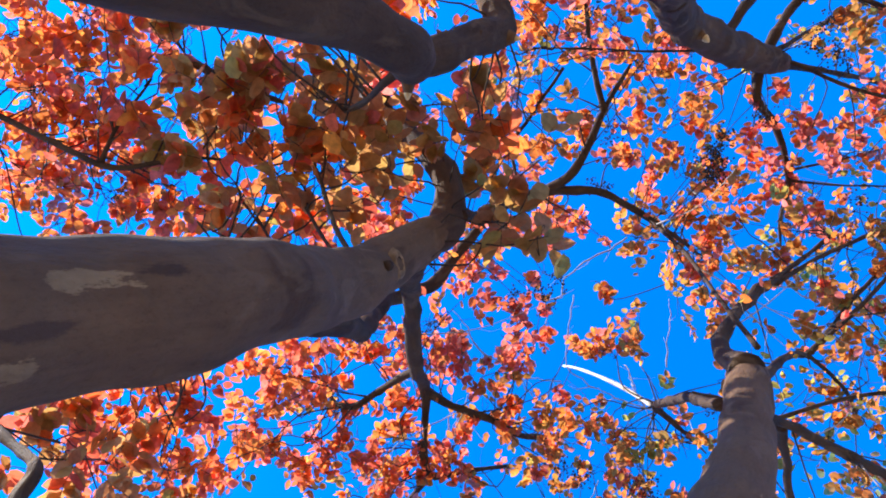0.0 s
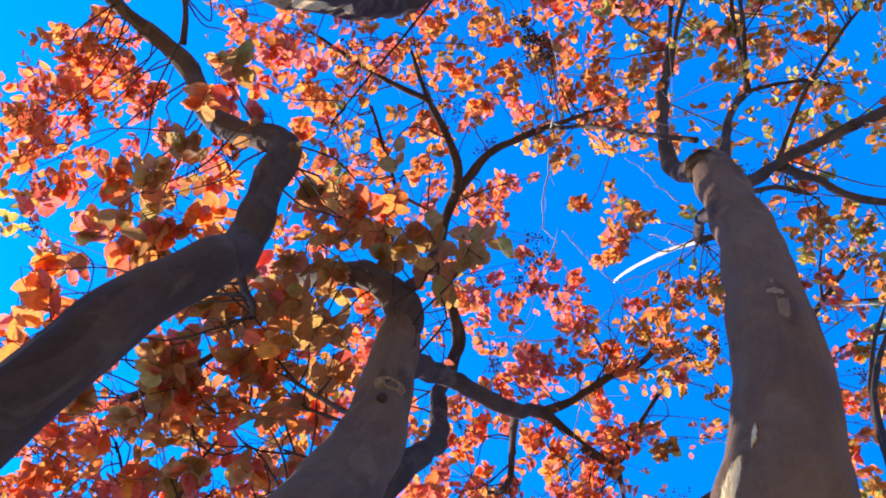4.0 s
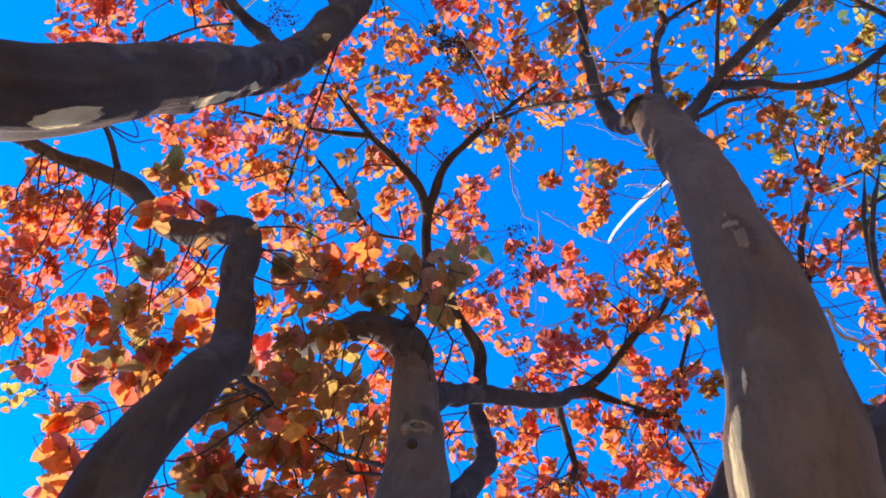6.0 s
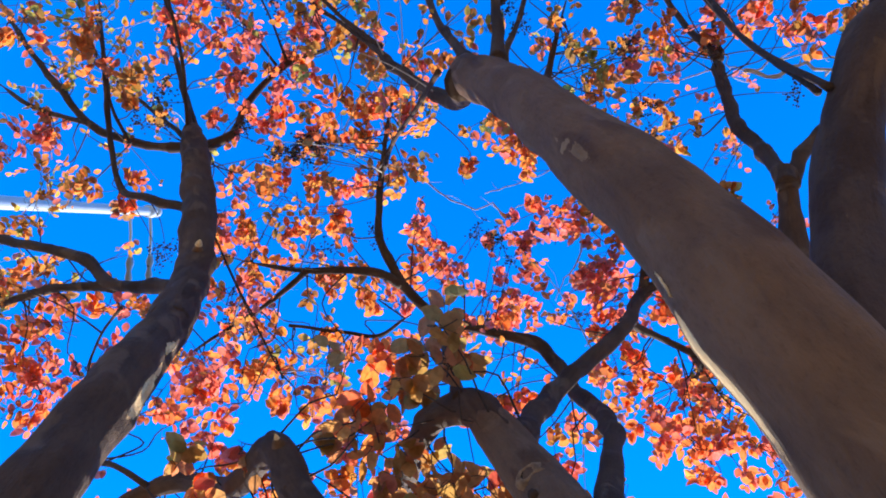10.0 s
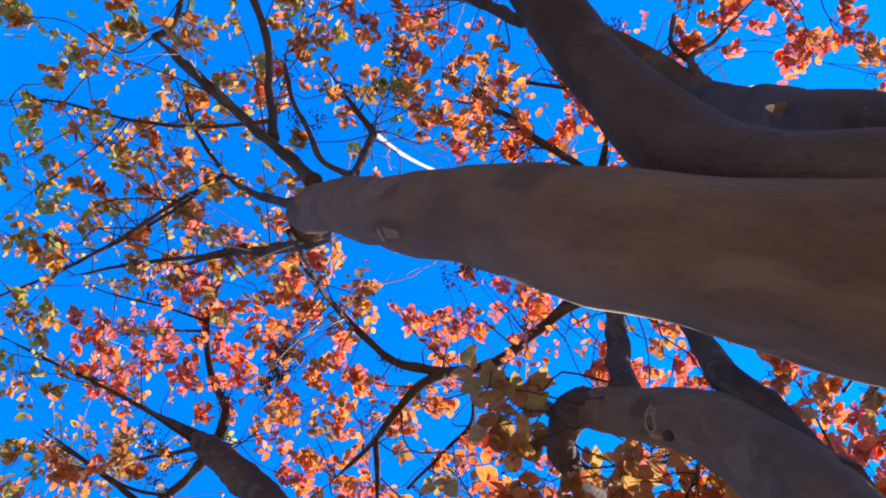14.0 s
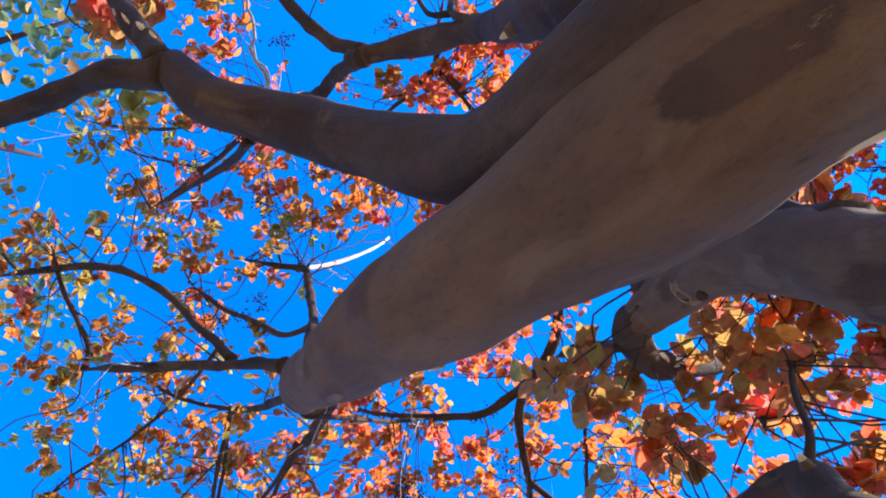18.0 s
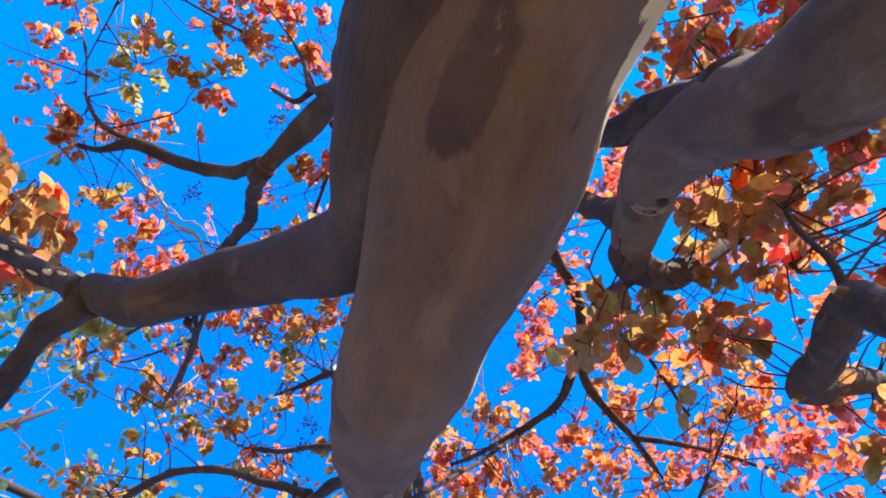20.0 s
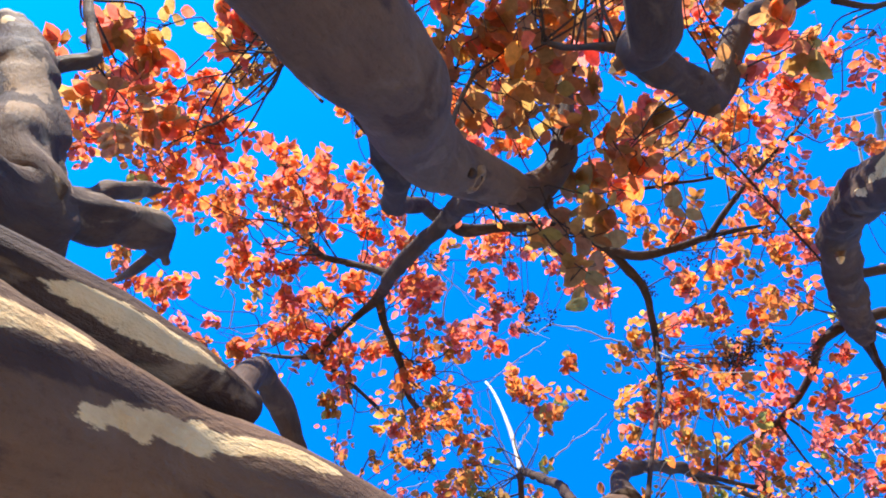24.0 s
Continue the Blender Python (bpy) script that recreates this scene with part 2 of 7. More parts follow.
def tube(line, sides, rough=0.0, lump=0.0, seed=0.0, flute=0.0, grain=None):
    """Verts and faces of a closed tube along a line of x, y, z, radius; rough, lump and flute: share of the radius by which its skin wanders, flute in lengthwise ridges; grain: a list that takes a place on the bark for each vert."""
    line = np.asarray(line, float)
    n = len(line)
    tan = np.gradient(line[:, :3], axis=0)
    tan /= np.linalg.norm(tan, axis=1, keepdims=True) + 1e-12
    side = np.cross(tan[0], (0.31, 0.87, 0.38))
    side /= np.linalg.norm(side)
    run = np.concatenate([[0], np.cumsum(np.linalg.norm(np.diff(line[:, :3], axis=0), axis=1))])
    verts, faces = [], []
    for i in range(n):
        side = side - tan[i] * (side @ tan[i])
        side /= np.linalg.norm(side)
        up = np.cross(tan[i], side)
        for k in range(sides):
            a = 2 * math.pi * k / sides
            d = math.cos(a) * side + math.sin(a) * up
            r = line[i, 3]
            if rough or lump:
                q = Vector(line[i, :3] + d * r)
                r *= 1 + lump * noise.noise(q * 9 + Vector((seed, 0, 0))) + rough * noise.noise(Vector((q.x * 30, q.y * 30, q.z * 12 + seed)))
            if flute:
                r *= 1 + flute * noise.noise(Vector((math.cos(a) * 2.3, math.sin(a) * 2.3 + seed, run[i] * 3.0)))
            if grain is not None:
                grain.append((math.cos(a) * line[i, 3] + seed, math.sin(a) * line[i, 3], run[i]))
            verts.append(line[i, :3] + d * r)
    for i in range(n - 1):
        for k in range(sides):
            j = (k + 1) % sides
            faces.append((i * sides + k, i * sides + j, (i + 1) * sides + j, (i + 1) * sides + k))
    verts += [line[0, :3] - tan[0] * line[0, 3] * 0.3, line[-1, :3] + tan[-1] * line[-1, 3] * 0.5]
    if grain is not None:
        grain += [grain[0], grain[-1]]
    for k in range(sides):
        j = (k + 1) % sides
        faces.append((len(verts) - 2, j, k))
        faces.append((len(verts) - 1, (n - 1) * sides + k, (n - 1) * sides + j))
    return verts, faces


class Build:
    """Gathers pieces for one mesh."""

    def __init__(self):
        self.v, self.f, self.m = [], [], []

    def add(self, verts, faces, mat=0):
        o = len(self.v)
        self.v.extend(verts)
        self.f.extend(tuple(i + o for i in f) for f in faces)
        self.m.extend([mat] * len(faces))


# ---- ground ----
def lawn():
    n, verts, faces = 60, [], []
    for i in range(n + 1):
        r = 0.25 * (1.18 ** i - 1) if i else 0.0
        for k in range(48):
            a = 2 * math.pi * k / 48
            x, y = r * math.cos(a), r * math.sin(a)
            verts.append((x, y, 0.025 * noise.noise(Vector((x * 0.6, y * 0.6, 0))) if r < 40 else 0.0))
    for i in range(n):
        for k in range(48):
            j = (k + 1) % 48
            faces.append((i * 48 + k, i * 48 + j, (i + 1) * 48 + j, (i + 1) * 48 + k))
    return tagged(link("ground", verts, faces, BOUNCE_GROUND), "unseen ground under the tree, warm brown to bounce light up", "ground", kind="structure")


lawn()

# ---- the crape myrtle: one clump of stems ----
tree = tagged(new("crape_myrtle"), "multi-stemmed crape myrtle in red and orange autumn leaf", "tree")


def wooden(name, line, sides, mat, parent, label, rough, lump, seed, flute=0.0):
    grain = []
    v, f = tube(line, sides, rough, lump, seed, flute, grain)
    ob = link(name, v, f, mat, parent, label)
    ob.data.attributes.new("grain", "FLOAT_VECTOR", "POINT").data.foreach_set("vector", np.asarray(grain, dtype=np.float32).ravel())
    return ob


def stem(points, label="", sides=44, lump=0.15, rough=0.045, flute=0.035, mat=None, marks=(), name="stem"):
    """marks: worn or sunlit places on the bark: kind (peeled, tan or stain), middle, way along, half length and half
    width in metres.
    """
    ob = wooden(name, spline(points, 0.013), sides, mat or BARK, tree, label, rough, lump, points[0][0] * 7, flute)
    co = np.array([v.co for v in ob.data.vertices])
    for kind in sorted({m[0] for m in marks}):
        worn = np.zeros(len(co), dtype=np.float32)
        for k, at, way, half, wide in marks:
            if k == kind:
                off = co - np.array(at)
                along = off @ np.array(way)
                across = np.linalg.norm(off - along[:, None] * np.array(way), axis=1)
                worn = np.maximum(worn, 1 - (np.abs(along / half) ** 3 + (across / wide) ** 2))
        ob.data.attributes.new(kind, "FLOAT", "POINT").data.foreach_set("value", worn.clip(0, 1).astype(np.float32))
    return ob


LIMB_LINES = []


def limb(parent, points, sides=14, label="", mat=None, tapered=True, gnarl=1.0):
    """A limb that tapers to its tip, with a swollen collar at its foot and a knob wherever a shoot once grew."""
    line = spline(points, 0.016 if sides > 10 else 0.022)
    run = np.concatenate([[0], np.cumsum(np.linalg.norm(np.diff(line[:, :3], axis=0), axis=1))])
    if sides < 22:
        line[:, 3] *= 0.8
        line[:, 3] *= 1 + 0.30 * np.exp(-run / 0.035)
        if tapered:
            line[:, 3] *= np.clip((run[-1] - run) / (0.15 * run[-1]), 0.4, 1.0)
        knob = random.Random(int(abs(points[0][0] * 977 + points[1][1] * 331) * 100))
        at = knob.uniform(0.06, 0.16)
        while at < run[-1]:
            line[:, 3] *= 1 + knob.uniform(0.02, 0.18) * np.exp(-(((run - at) / knob.uniform(0.014, 0.030)) ** 2))
            line[:, :2] += np.exp(-(((run - at) / 0.05) ** 2))[:, None] * np.array([knob.uniform(-0.3, 0.3), knob.uniform(-0.3, 0.3)]) * line[:, 3:4]
            at += knob.uniform(0.07, 0.24)
    if sides < 15:
        LIMB_LINES.append((line, parent))
    return wooden("limb", line, sides, mat or BARK_LIMB_SHADED, parent, label, 0.08 * gnarl, 0.24 * gnarl, points[0][1] * 5, 0.12 * gnarl)

stem_e = stem([(-0.700, 0.020, -0.050, 0.0750), (-0.660, 0.040, 0.500, 0.0660), (-0.590, 0.080, 1.050, 0.0660), (-0.450, 0.138, 1.380, 0.0580), (-0.284, 0.165, 1.553, 0.0560), (-0.135, 0.164, 1.675, 0.0580), (-0.026, 0.168, 1.795, 0.0557), (0.061, 0.169, 1.906, 0.0520), (0.136, 0.167, 2.025, 0.0488), (0.214, 0.162, 2.171, 0.0490), (0.303, 0.162, 2.356, 0.0492), (0.399, 0.156, 2.586, 0.0493), (0.506, 0.129, 2.845, 0.0495)], "smooth grey-brown stem leaning low, pale where bark has peeled along one edge", marks=[("tan", (0.184, 0.136, 2.022), (0.461, -0.027, 0.887), 0.030, 0.011), ("tan", (0.203, 0.130, 2.062), (0.461, -0.027, 0.887), 0.016, 0.014), ("tan", (0.215, 0.128, 2.090), (0.461, -0.027, 0.887), 0.018, 0.007), ("stain", (-0.285, 0.148, 1.462), (0.754, 0.103, 0.648), 0.042, 0.029), ("stain", (-0.187, 0.181, 1.559), (0.73, 0.08, 0.68), 0.050, 0.021), ("stain", (-0.283, 0.106, 1.535), (0.55, 0.0, 0.835), 0.110, 0.015), ("stain", (-0.189, 0.124, 1.572), (0.7, 0.0, 0.7), 0.010, 0.008), ("peeled", (-0.028, 0.111, 1.785), (0.645, 0.023, 0.764), 0.100, 0.010), ("peeled", (-0.232, 0.112, 1.570), (0.578, 0.0, 0.816), 0.095, 0.014), ("peeled", (-0.180, 0.104, 1.640), (0.68, 0.02, 0.73), 0.075, 0.013), ("peeled", (-0.335, 0.100, 1.492), (0.545, 0.01, 0.838), 0.095, 0.015), ("peeled", (-0.420, 0.096, 1.400), (0.70, 0.02, 0.71), 0.080, 0.014)])
stem_c = stem([(-0.800, -0.120, -0.050, 0.1000), (-0.760, -0.120, 0.500, 0.0880), (-0.680, -0.130, 1.050, 0.0800), (-0.600, -0.135, 1.450, 0.0740), (-0.525, -0.136, 1.724, 0.0683), (-0.463, -0.133, 1.894, 0.0683), (-0.422, -0.135, 2.070, 0.0684), (-0.423, -0.120, 2.245, 0.0680), (-0.407, -0.116, 2.422, 0.0663), (-0.364, -0.136, 2.601, 0.0622), (-0.298, -0.180, 2.781, 0.0555), (-0.221, -0.240, 2.959, 0.0379)], "thick stem with mottled tan bark and a dark knot", marks=[("tan", (-0.458, -0.172, 1.742), (0.30, 0.03, 0.95), 0.066, 0.014), ("tan", (-0.478, -0.109, 1.668), (0.299, 0.004, 0.954), 0.036, 0.019), ("stain", (-0.468, -0.137, 1.681), (0.34, 0.011, 0.94), 0.055, 0.012), ("stain", (-0.436, -0.178, 1.800), (0.372, 0.016, 0.928), 0.045, 0.010)])
# upper limbs take the darkened bark, as shade under the leaves
limb(stem_c, [(-0.298, -0.180, 2.781, 0.0511), (-0.221, -0.240, 2.959, 0.0473), (-0.237, -0.383, 3.076, 0.0386), (-0.389, -0.555, 3.320, 0.0349), (-0.592, -0.747, 3.673, 0.0156)], 22, mat=BARK_SHADED)
stem_a = stem([(-0.720, -0.340, -0.050, 0.0750), (-0.560, -0.500, 0.600, 0.0680), (-0.260, -0.710, 1.350, 0.0620), (0.025, -0.795, 1.900, 0.0580), (0.098, -0.752, 2.099, 0.0570), (0.227, -0.743, 2.475, 0.0561), (0.310, -0.798, 2.828, 0.0562), (0.436, -0.834, 3.158, 0.0451)], "leaning stem with curling strips of pale bark", flute=0.15, rough=0.05, mat=BARK_SHADED, marks=[("peeled", (0.182, -0.697, 2.441), (0.273, 0.010, 0.962), 0.110, 0.025), ("peeled", (0.062, -0.698, 2.060), (0.398, 0.05, 0.911), 0.100, 0.022), ("peeled", (0.215, -0.705, 2.560), (0.20, -0.12, 0.97), 0.060, 0.012)])
limb(stem_a, [(0.310, -0.798, 2.828, 0.0517), (0.436, -0.834, 3.158, 0.0563), (0.653, -0.848, 3.469, 0.0566), (0.901, -0.883, 3.775, 0.0568), (1.140, -0.936, 4.082, 0.0455)], 22, mat=BARK_SHADED)
stem_b = stem([(-0.860, -0.300, -0.050, 0.0750), (-0.800, -0.330, 0.600, 0.0600), (-0.660, -0.380, 1.250, 0.0500), (-0.445, -0.456, 1.846, 0.0426), (-0.339, -0.494, 2.077, 0.0412), (-0.258, -0.503, 2.296, 0.0403), (-0.271, -0.551, 2.531, 0.0404), (-0.163, -0.648, 2.731, 0.0323)], "crooked stem bent at a sharp elbow", mat=BARK_SHADED)
limb(stem_b, [(-0.271, -0.551, 2.531, 0.0371), (-0.163, -0.648, 2.731, 0.0404), (-0.084, -0.750, 2.935, 0.0381), (-0.157, -0.962, 3.100, 0.0378), (-0.162, -1.157, 3.308, 0.0373), (-0.109, -1.376, 3.472, 0.0335), (-0.099, -1.640, 3.490, 0.0260), (-0.085, -1.880, 3.520, 0.0210), (-0.160, -2.130, 3.600, 0.0170), (-0.260, -2.420, 3.700, 0.0130)], 22, mat=BARK_SHADED)
limb(stem_b, [(-0.170, -0.640, 2.710, 0.0390), (-0.105, -0.716, 2.890, 0.0330), (-0.066, -0.762, 2.990, 0.0200)], 22, "cut stub at the elbow", mat=BARK_SHADED)
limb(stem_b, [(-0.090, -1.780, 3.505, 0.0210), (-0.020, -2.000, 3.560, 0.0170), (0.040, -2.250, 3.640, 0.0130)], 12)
stem_d = stem([(-0.600, 0.120, 1.000, 0.0460), (-0.500, 0.185, 1.270, 0.0400), (-0.418, 0.205, 1.400, 0.0350), (-0.338, 0.219, 1.480, 0.0340), (-0.269, 0.212, 1.550, 0.0345), (-0.218, 0.218, 1.604, 0.0350), (-0.165, 0.222, 1.665, 0.0340), (-0.112, 0.232, 1.765, 0.0330), (-0.066, 0.272, 1.890, 0.0380), (0.034, 0.426, 2.098, 0.0380), (0.124, 0.556, 2.198, 0.0370), (0.152, 0.622, 2.256, 0.0345), (0.168, 0.690, 2.310, 0.0300)], "side stem forking low off its neighbour", mat=BARK_SHADED, marks=[("stain", (-0.053, 0.260, 1.830), (0.321, 0.359, 0.876), 0.050, 0.022), ("peeled", (-0.010, 0.400, 2.085), (0.38, 0.60, 0.70), 0.070, 0.009)])
stem_f = stem([(-0.660, 0.160, -0.050, 0.0600), (-0.600, 0.170, 0.700, 0.0500), (-0.500, 0.185, 1.300, 0.0460), (-0.380, 0.235, 1.600, 0.0420), (-0.300, 0.265, 1.750, 0.0370), (-0.251, 0.299, 1.851, 0.0314), (-0.289, 0.396, 2.220, 0.0317), (-0.336, 0.481, 2.549, 0.0321), (-0.346, 0.569, 2.821, 0.0323), (-0.250, 0.678, 3.024, 0.0259)], "slender upright stem with a broken stub", mat=BARK_SHADED)
limb(stem_f, [(-0.346, 0.569, 2.821, 0.0297), (-0.250, 0.678, 3.024, 0.0324), (-0.070, 0.807, 3.161, 0.0258)], 22, mat=BARK_SHADED)
# the peeled and tan marks here paint dappled sun on the stem
stem_i = stem([(-0.920, 0.100, -0.050, 0.0850), (-0.900, 0.130, 0.800, 0.0750), (-0.860, 0.180, 1.500, 0.0680), (-0.635, 0.337, 1.950, 0.0650), (-0.732, 0.340, 2.080, 0.0679), (-0.872, 0.332, 2.220, 0.0646), (-1.026, 0.323, 2.350, 0.0546), (-1.133, 0.320, 2.420, 0.0441)], "gnarled stem with swollen forks, sun patches put into its colour", lump=0.42, rough=0.10, flute=0.16, mat=BARK_DAPPLED, marks=[("peeled", (-1.096, 0.289, 2.352), (-0.846, -0.023, 0.533), 0.035, 0.020), ("tan", (-0.779, 0.276, 2.097), (-0.688, -0.034, 0.725), 0.050, 0.041), ("tan", (-0.923, 0.268, 2.256), (-0.756, -0.048, 0.653), 0.050, 0.025), ("tan", (-0.886, 0.272, 2.200), (-0.736, -0.044, 0.675), 0.100, 0.052)])
stem([(-0.455, 0.120, 1.440, 0.0300), (-0.390, 0.130, 1.530, 0.0310), (-0.330, 0.135, 1.600, 0.0310), (-0.272, 0.136, 1.665, 0.0270), (-0.225, 0.142, 1.710, 0.0170)], "rough flaking ridge along the stem", 28, 0.25, 0.08, 0.10, BARK_DAPPLED, [("peeled", (-0.300, 0.106, 1.612), (0.60, 0.05, 0.80), 0.100, 0.015), ("stain", (-0.335, 0.112, 1.625), (0.60, 0.05, 0.80), 0.100, 0.020)], "bark_ridge")
limb(stem_c, [(-0.305, -0.165, 2.780, 0.0440), (-0.343, -0.033, 3.187, 0.0345), (-0.365, 0.269, 3.615, 0.0310), (-0.359, 0.447, 4.008, 0.0297), (-0.366, 0.753, 4.106, 0.0249)])
limb(stem_c, [(-0.450, -0.110, 2.180, 0.0500), (-0.455, -0.075, 2.360, 0.0440), (-0.425, -0.030, 2.560, 0.0360), (-0.461, 0.053, 3.087, 0.0336), (-0.451, 0.016, 3.480, 0.0337), (-0.314, -0.020, 3.744, 0.0306), (-0.187, -0.182, 3.833, 0.0265), (-0.038, -0.330, 3.814, 0.0265), (0.162, -0.394, 3.791, 0.0252)], tapered=False)
limb(stem_c, [(0.135, -0.385, 3.785, 0.0250), (0.362, -0.369, 3.814, 0.0191), (0.728, -0.192, 4.110, 0.0121), (1.057, -0.059, 4.627, 0.0060)])
limb(stem_c, [(0.135, -0.385, 3.785, 0.0250), (0.235, -0.468, 3.737, 0.0219), (0.363, -0.719, 3.814, 0.0139), (0.519, -0.964, 3.974, 0.0060)])
limb(stem_a, [(1.097, -1.020, 4.144, 0.0312), (1.055, -0.800, 4.126, 0.0241), (1.182, -0.702, 4.237, 0.0195), (1.273, -0.467, 4.301, 0.0156), (1.279, -0.265, 4.390, 0.0128), (1.327, -0.103, 4.480, 0.0114)])
limb(stem_e, [(0.500, 0.212, 2.850, 0.0232), (0.681, 0.300, 3.050, 0.0185), (0.883, 0.406, 3.200, 0.0185), (1.109, 0.528, 3.350, 0.0200), (1.290, 0.625, 3.470, 0.0212)], 12)
limb(stem_e, [(1.290, 0.625, 3.470, 0.0135), (1.270, 0.708, 3.550, 0.0120), (1.312, 0.958, 3.700, 0.0117), (1.326, 1.173, 3.850, 0.0102)], 12)
limb(stem_e, [(0.701, 0.320, 3.100, 0.0174), (0.810, 0.496, 3.300, 0.0159), (0.899, 0.680, 3.450, 0.0170), (1.080, 0.896, 3.600, 0.0173), (1.364, 1.087, 3.800, 0.0177), (1.690, 1.279, 4.000, 0.0168)], 12)
limb(stem_e, [(0.443, 0.203, 2.850, 0.0177), (0.487, 0.284, 3.250, 0.0170), (0.558, 0.422, 3.750, 0.0192), (0.597, 0.501, 4.000, 0.0188), (0.705, 0.595, 4.100, 0.0146), (0.912, 0.788, 4.300, 0.0118)], 12)
limb(stem_e, [(0.490, 0.262, 3.200, 0.0116), (0.608, 0.300, 3.300, 0.0123), (0.729, 0.414, 3.500, 0.0125), (0.864, 0.538, 3.700, 0.0105), (0.985, 0.730, 3.900, 0.0080)], 8)
limb(stem_e, [(0.505, 0.152, 2.800, 0.0185), (0.779, 0.158, 3.250, 0.0146), (1.027, 0.211, 3.620, 0.0143)], 12)
limb(stem_e, [(1.026, 0.212, 3.620, 0.0112), (1.276, 0.060, 3.750, 0.0098), (1.557, -0.134, 3.900, 0.0092), (1.997, -0.392, 4.100, 0.0088), (2.444, -0.610, 4.300, 0.0068)], 8)
limb(stem_e, [(1.026, 0.212, 3.620, 0.0102), (1.250, 0.369, 3.800, 0.0088), (1.433, 0.563, 4.000, 0.0071)], 8)
limb(stem_e, [(1.041, 0.206, 3.620, 0.0102), (1.377, 0.001, 3.900, 0.0103), (1.830, -0.254, 4.200, 0.0090)], 8)
limb(stem_e, [(0.482, 0.107, 2.800, 0.0391), (0.482, 0.085, 2.960, 0.0274), (0.604, 0.037, 3.200, 0.0230), (0.770, -0.016, 3.450, 0.0241), (0.941, -0.057, 3.660, 0.0244)], 12)
limb(stem_e, [(0.918, -0.049, 3.650, 0.0142), (1.151, -0.124, 3.900, 0.0113), (1.450, -0.243, 4.200, 0.0101)], 12)
limb(stem_e, [(0.926, -0.032, 3.650, 0.0124), (1.177, -0.123, 3.850, 0.0101), (1.529, -0.219, 4.100, 0.0099), (2.035, -0.391, 4.400, 0.0083)], 12)
limb(stem_e, [(0.572, 0.079, 2.950, 0.0087), (0.569, -0.020, 3.200, 0.0083), (0.579, -0.162, 3.600, 0.0091), (0.522, -0.296, 3.900, 0.0091)], 8)
limb(stem_a, [(0.409, -0.825, 3.120, 0.0326), (0.510, -1.054, 3.300, 0.0270), (0.595, -1.204, 3.400, 0.0246), (0.724, -1.296, 3.500, 0.0258), (0.856, -1.469, 3.600, 0.0229), (1.017, -1.714, 3.750, 0.0223), (1.213, -1.966, 3.900, 0.0190)], 12)
limb(stem_a, [(0.573, -1.194, 3.400, 0.0227), (0.674, -1.417, 3.500, 0.0199), (0.740, -1.632, 3.600, 0.0188), (0.830, -2.025, 3.800, 0.0160)], 12)
limb(stem_a, [(0.729, -0.916, 3.600, 0.0205), (0.869, -1.082, 3.700, 0.0182), (0.977, -1.203, 3.800, 0.0168), (1.225, -1.223, 3.950, 0.0142), (1.581, -1.161, 4.100, 0.0125), (1.975, -1.117, 4.300, 0.0120)], 12)
limb(stem_a, [(1.093, -0.983, 4.150, 0.0277), (1.244, -1.214, 4.200, 0.0232), (1.482, -1.431, 4.300, 0.0228), (1.778, -1.539, 4.400, 0.0208), (2.146, -1.663, 4.550, 0.0175), (2.485, -1.750, 4.700, 0.0152)], 12)
limb(stem_a, [(1.482, -1.431, 4.300, 0.0161), (1.761, -1.722, 4.450, 0.0141), (2.030, -1.911, 4.600, 0.0134)], 12)
limb(stem_a, [(1.153, -0.962, 4.200, 0.0179), (1.501, -0.973, 4.400, 0.0151), (1.845, -0.966, 4.600, 0.0145), (2.204, -0.922, 4.800, 0.0123)], 12)
limb(stem_a, [(1.149, -1.009, 4.200, 0.0154), (1.543, -1.238, 4.500, 0.0114), (2.129, -1.547, 4.800, 0.0094)], 12)
limb(stem_a, [(0.578, -0.804, 3.400, 0.0056), (0.363, -0.777, 3.300, 0.0044), (0.246, -0.799, 3.350, 0.0046), (0.040, -0.821, 3.400, 0.0037)], 8)
limb(stem_a, [(0.433, -0.974, 3.000, 0.0054), (0.411, -1.118, 3.100, 0.0049), (0.343, -1.286, 3.200, 0.0043)], 8)
limb(stem_a, [(1.181, -0.981, 4.200, 0.0171), (1.387, -0.961, 4.300, 0.0151), (1.696, -0.966, 4.500, 0.0121)], 12)
limb(stem_f, [(-0.108, 0.795, 3.150, 0.0290), (-0.055, 0.936, 3.250, 0.0238), (-0.025, 1.126, 3.350, 0.0251), (-0.023, 1.325, 3.450, 0.0244), (0.045, 1.473, 3.500, 0.0135), (0.068, 1.711, 3.600, 0.0091)], 12)
limb(stem_f, [(-0.027, 1.317, 3.450, 0.0132), (-0.045, 1.488, 3.500, 0.0106), (-0.124, 1.650, 3.600, 0.0080)], 12)
limb(stem_f, [(-0.107, 0.764, 3.100, 0.0286), (-0.059, 0.810, 3.220, 0.0289), (-0.006, 0.869, 3.385, 0.0288), (0.080, 0.898, 3.550, 0.0283), (0.166, 0.983, 3.733, 0.0285), (0.315, 1.134, 4.050, 0.0310), (0.372, 1.200, 4.170, 0.0287)], 12)
limb(stem_f, [(-0.347, 0.577, 2.800, 0.0156), (-0.337, 0.662, 2.900, 0.0111), (-0.405, 0.731, 3.000, 0.0088), (-0.477, 0.833, 3.100, 0.0070)], 12)
limb(stem_f, [(-0.332, 0.658, 2.900, 0.0083), (-0.298, 0.706, 2.950, 0.0071), (-0.323, 0.837, 3.100, 0.0062)], 8)
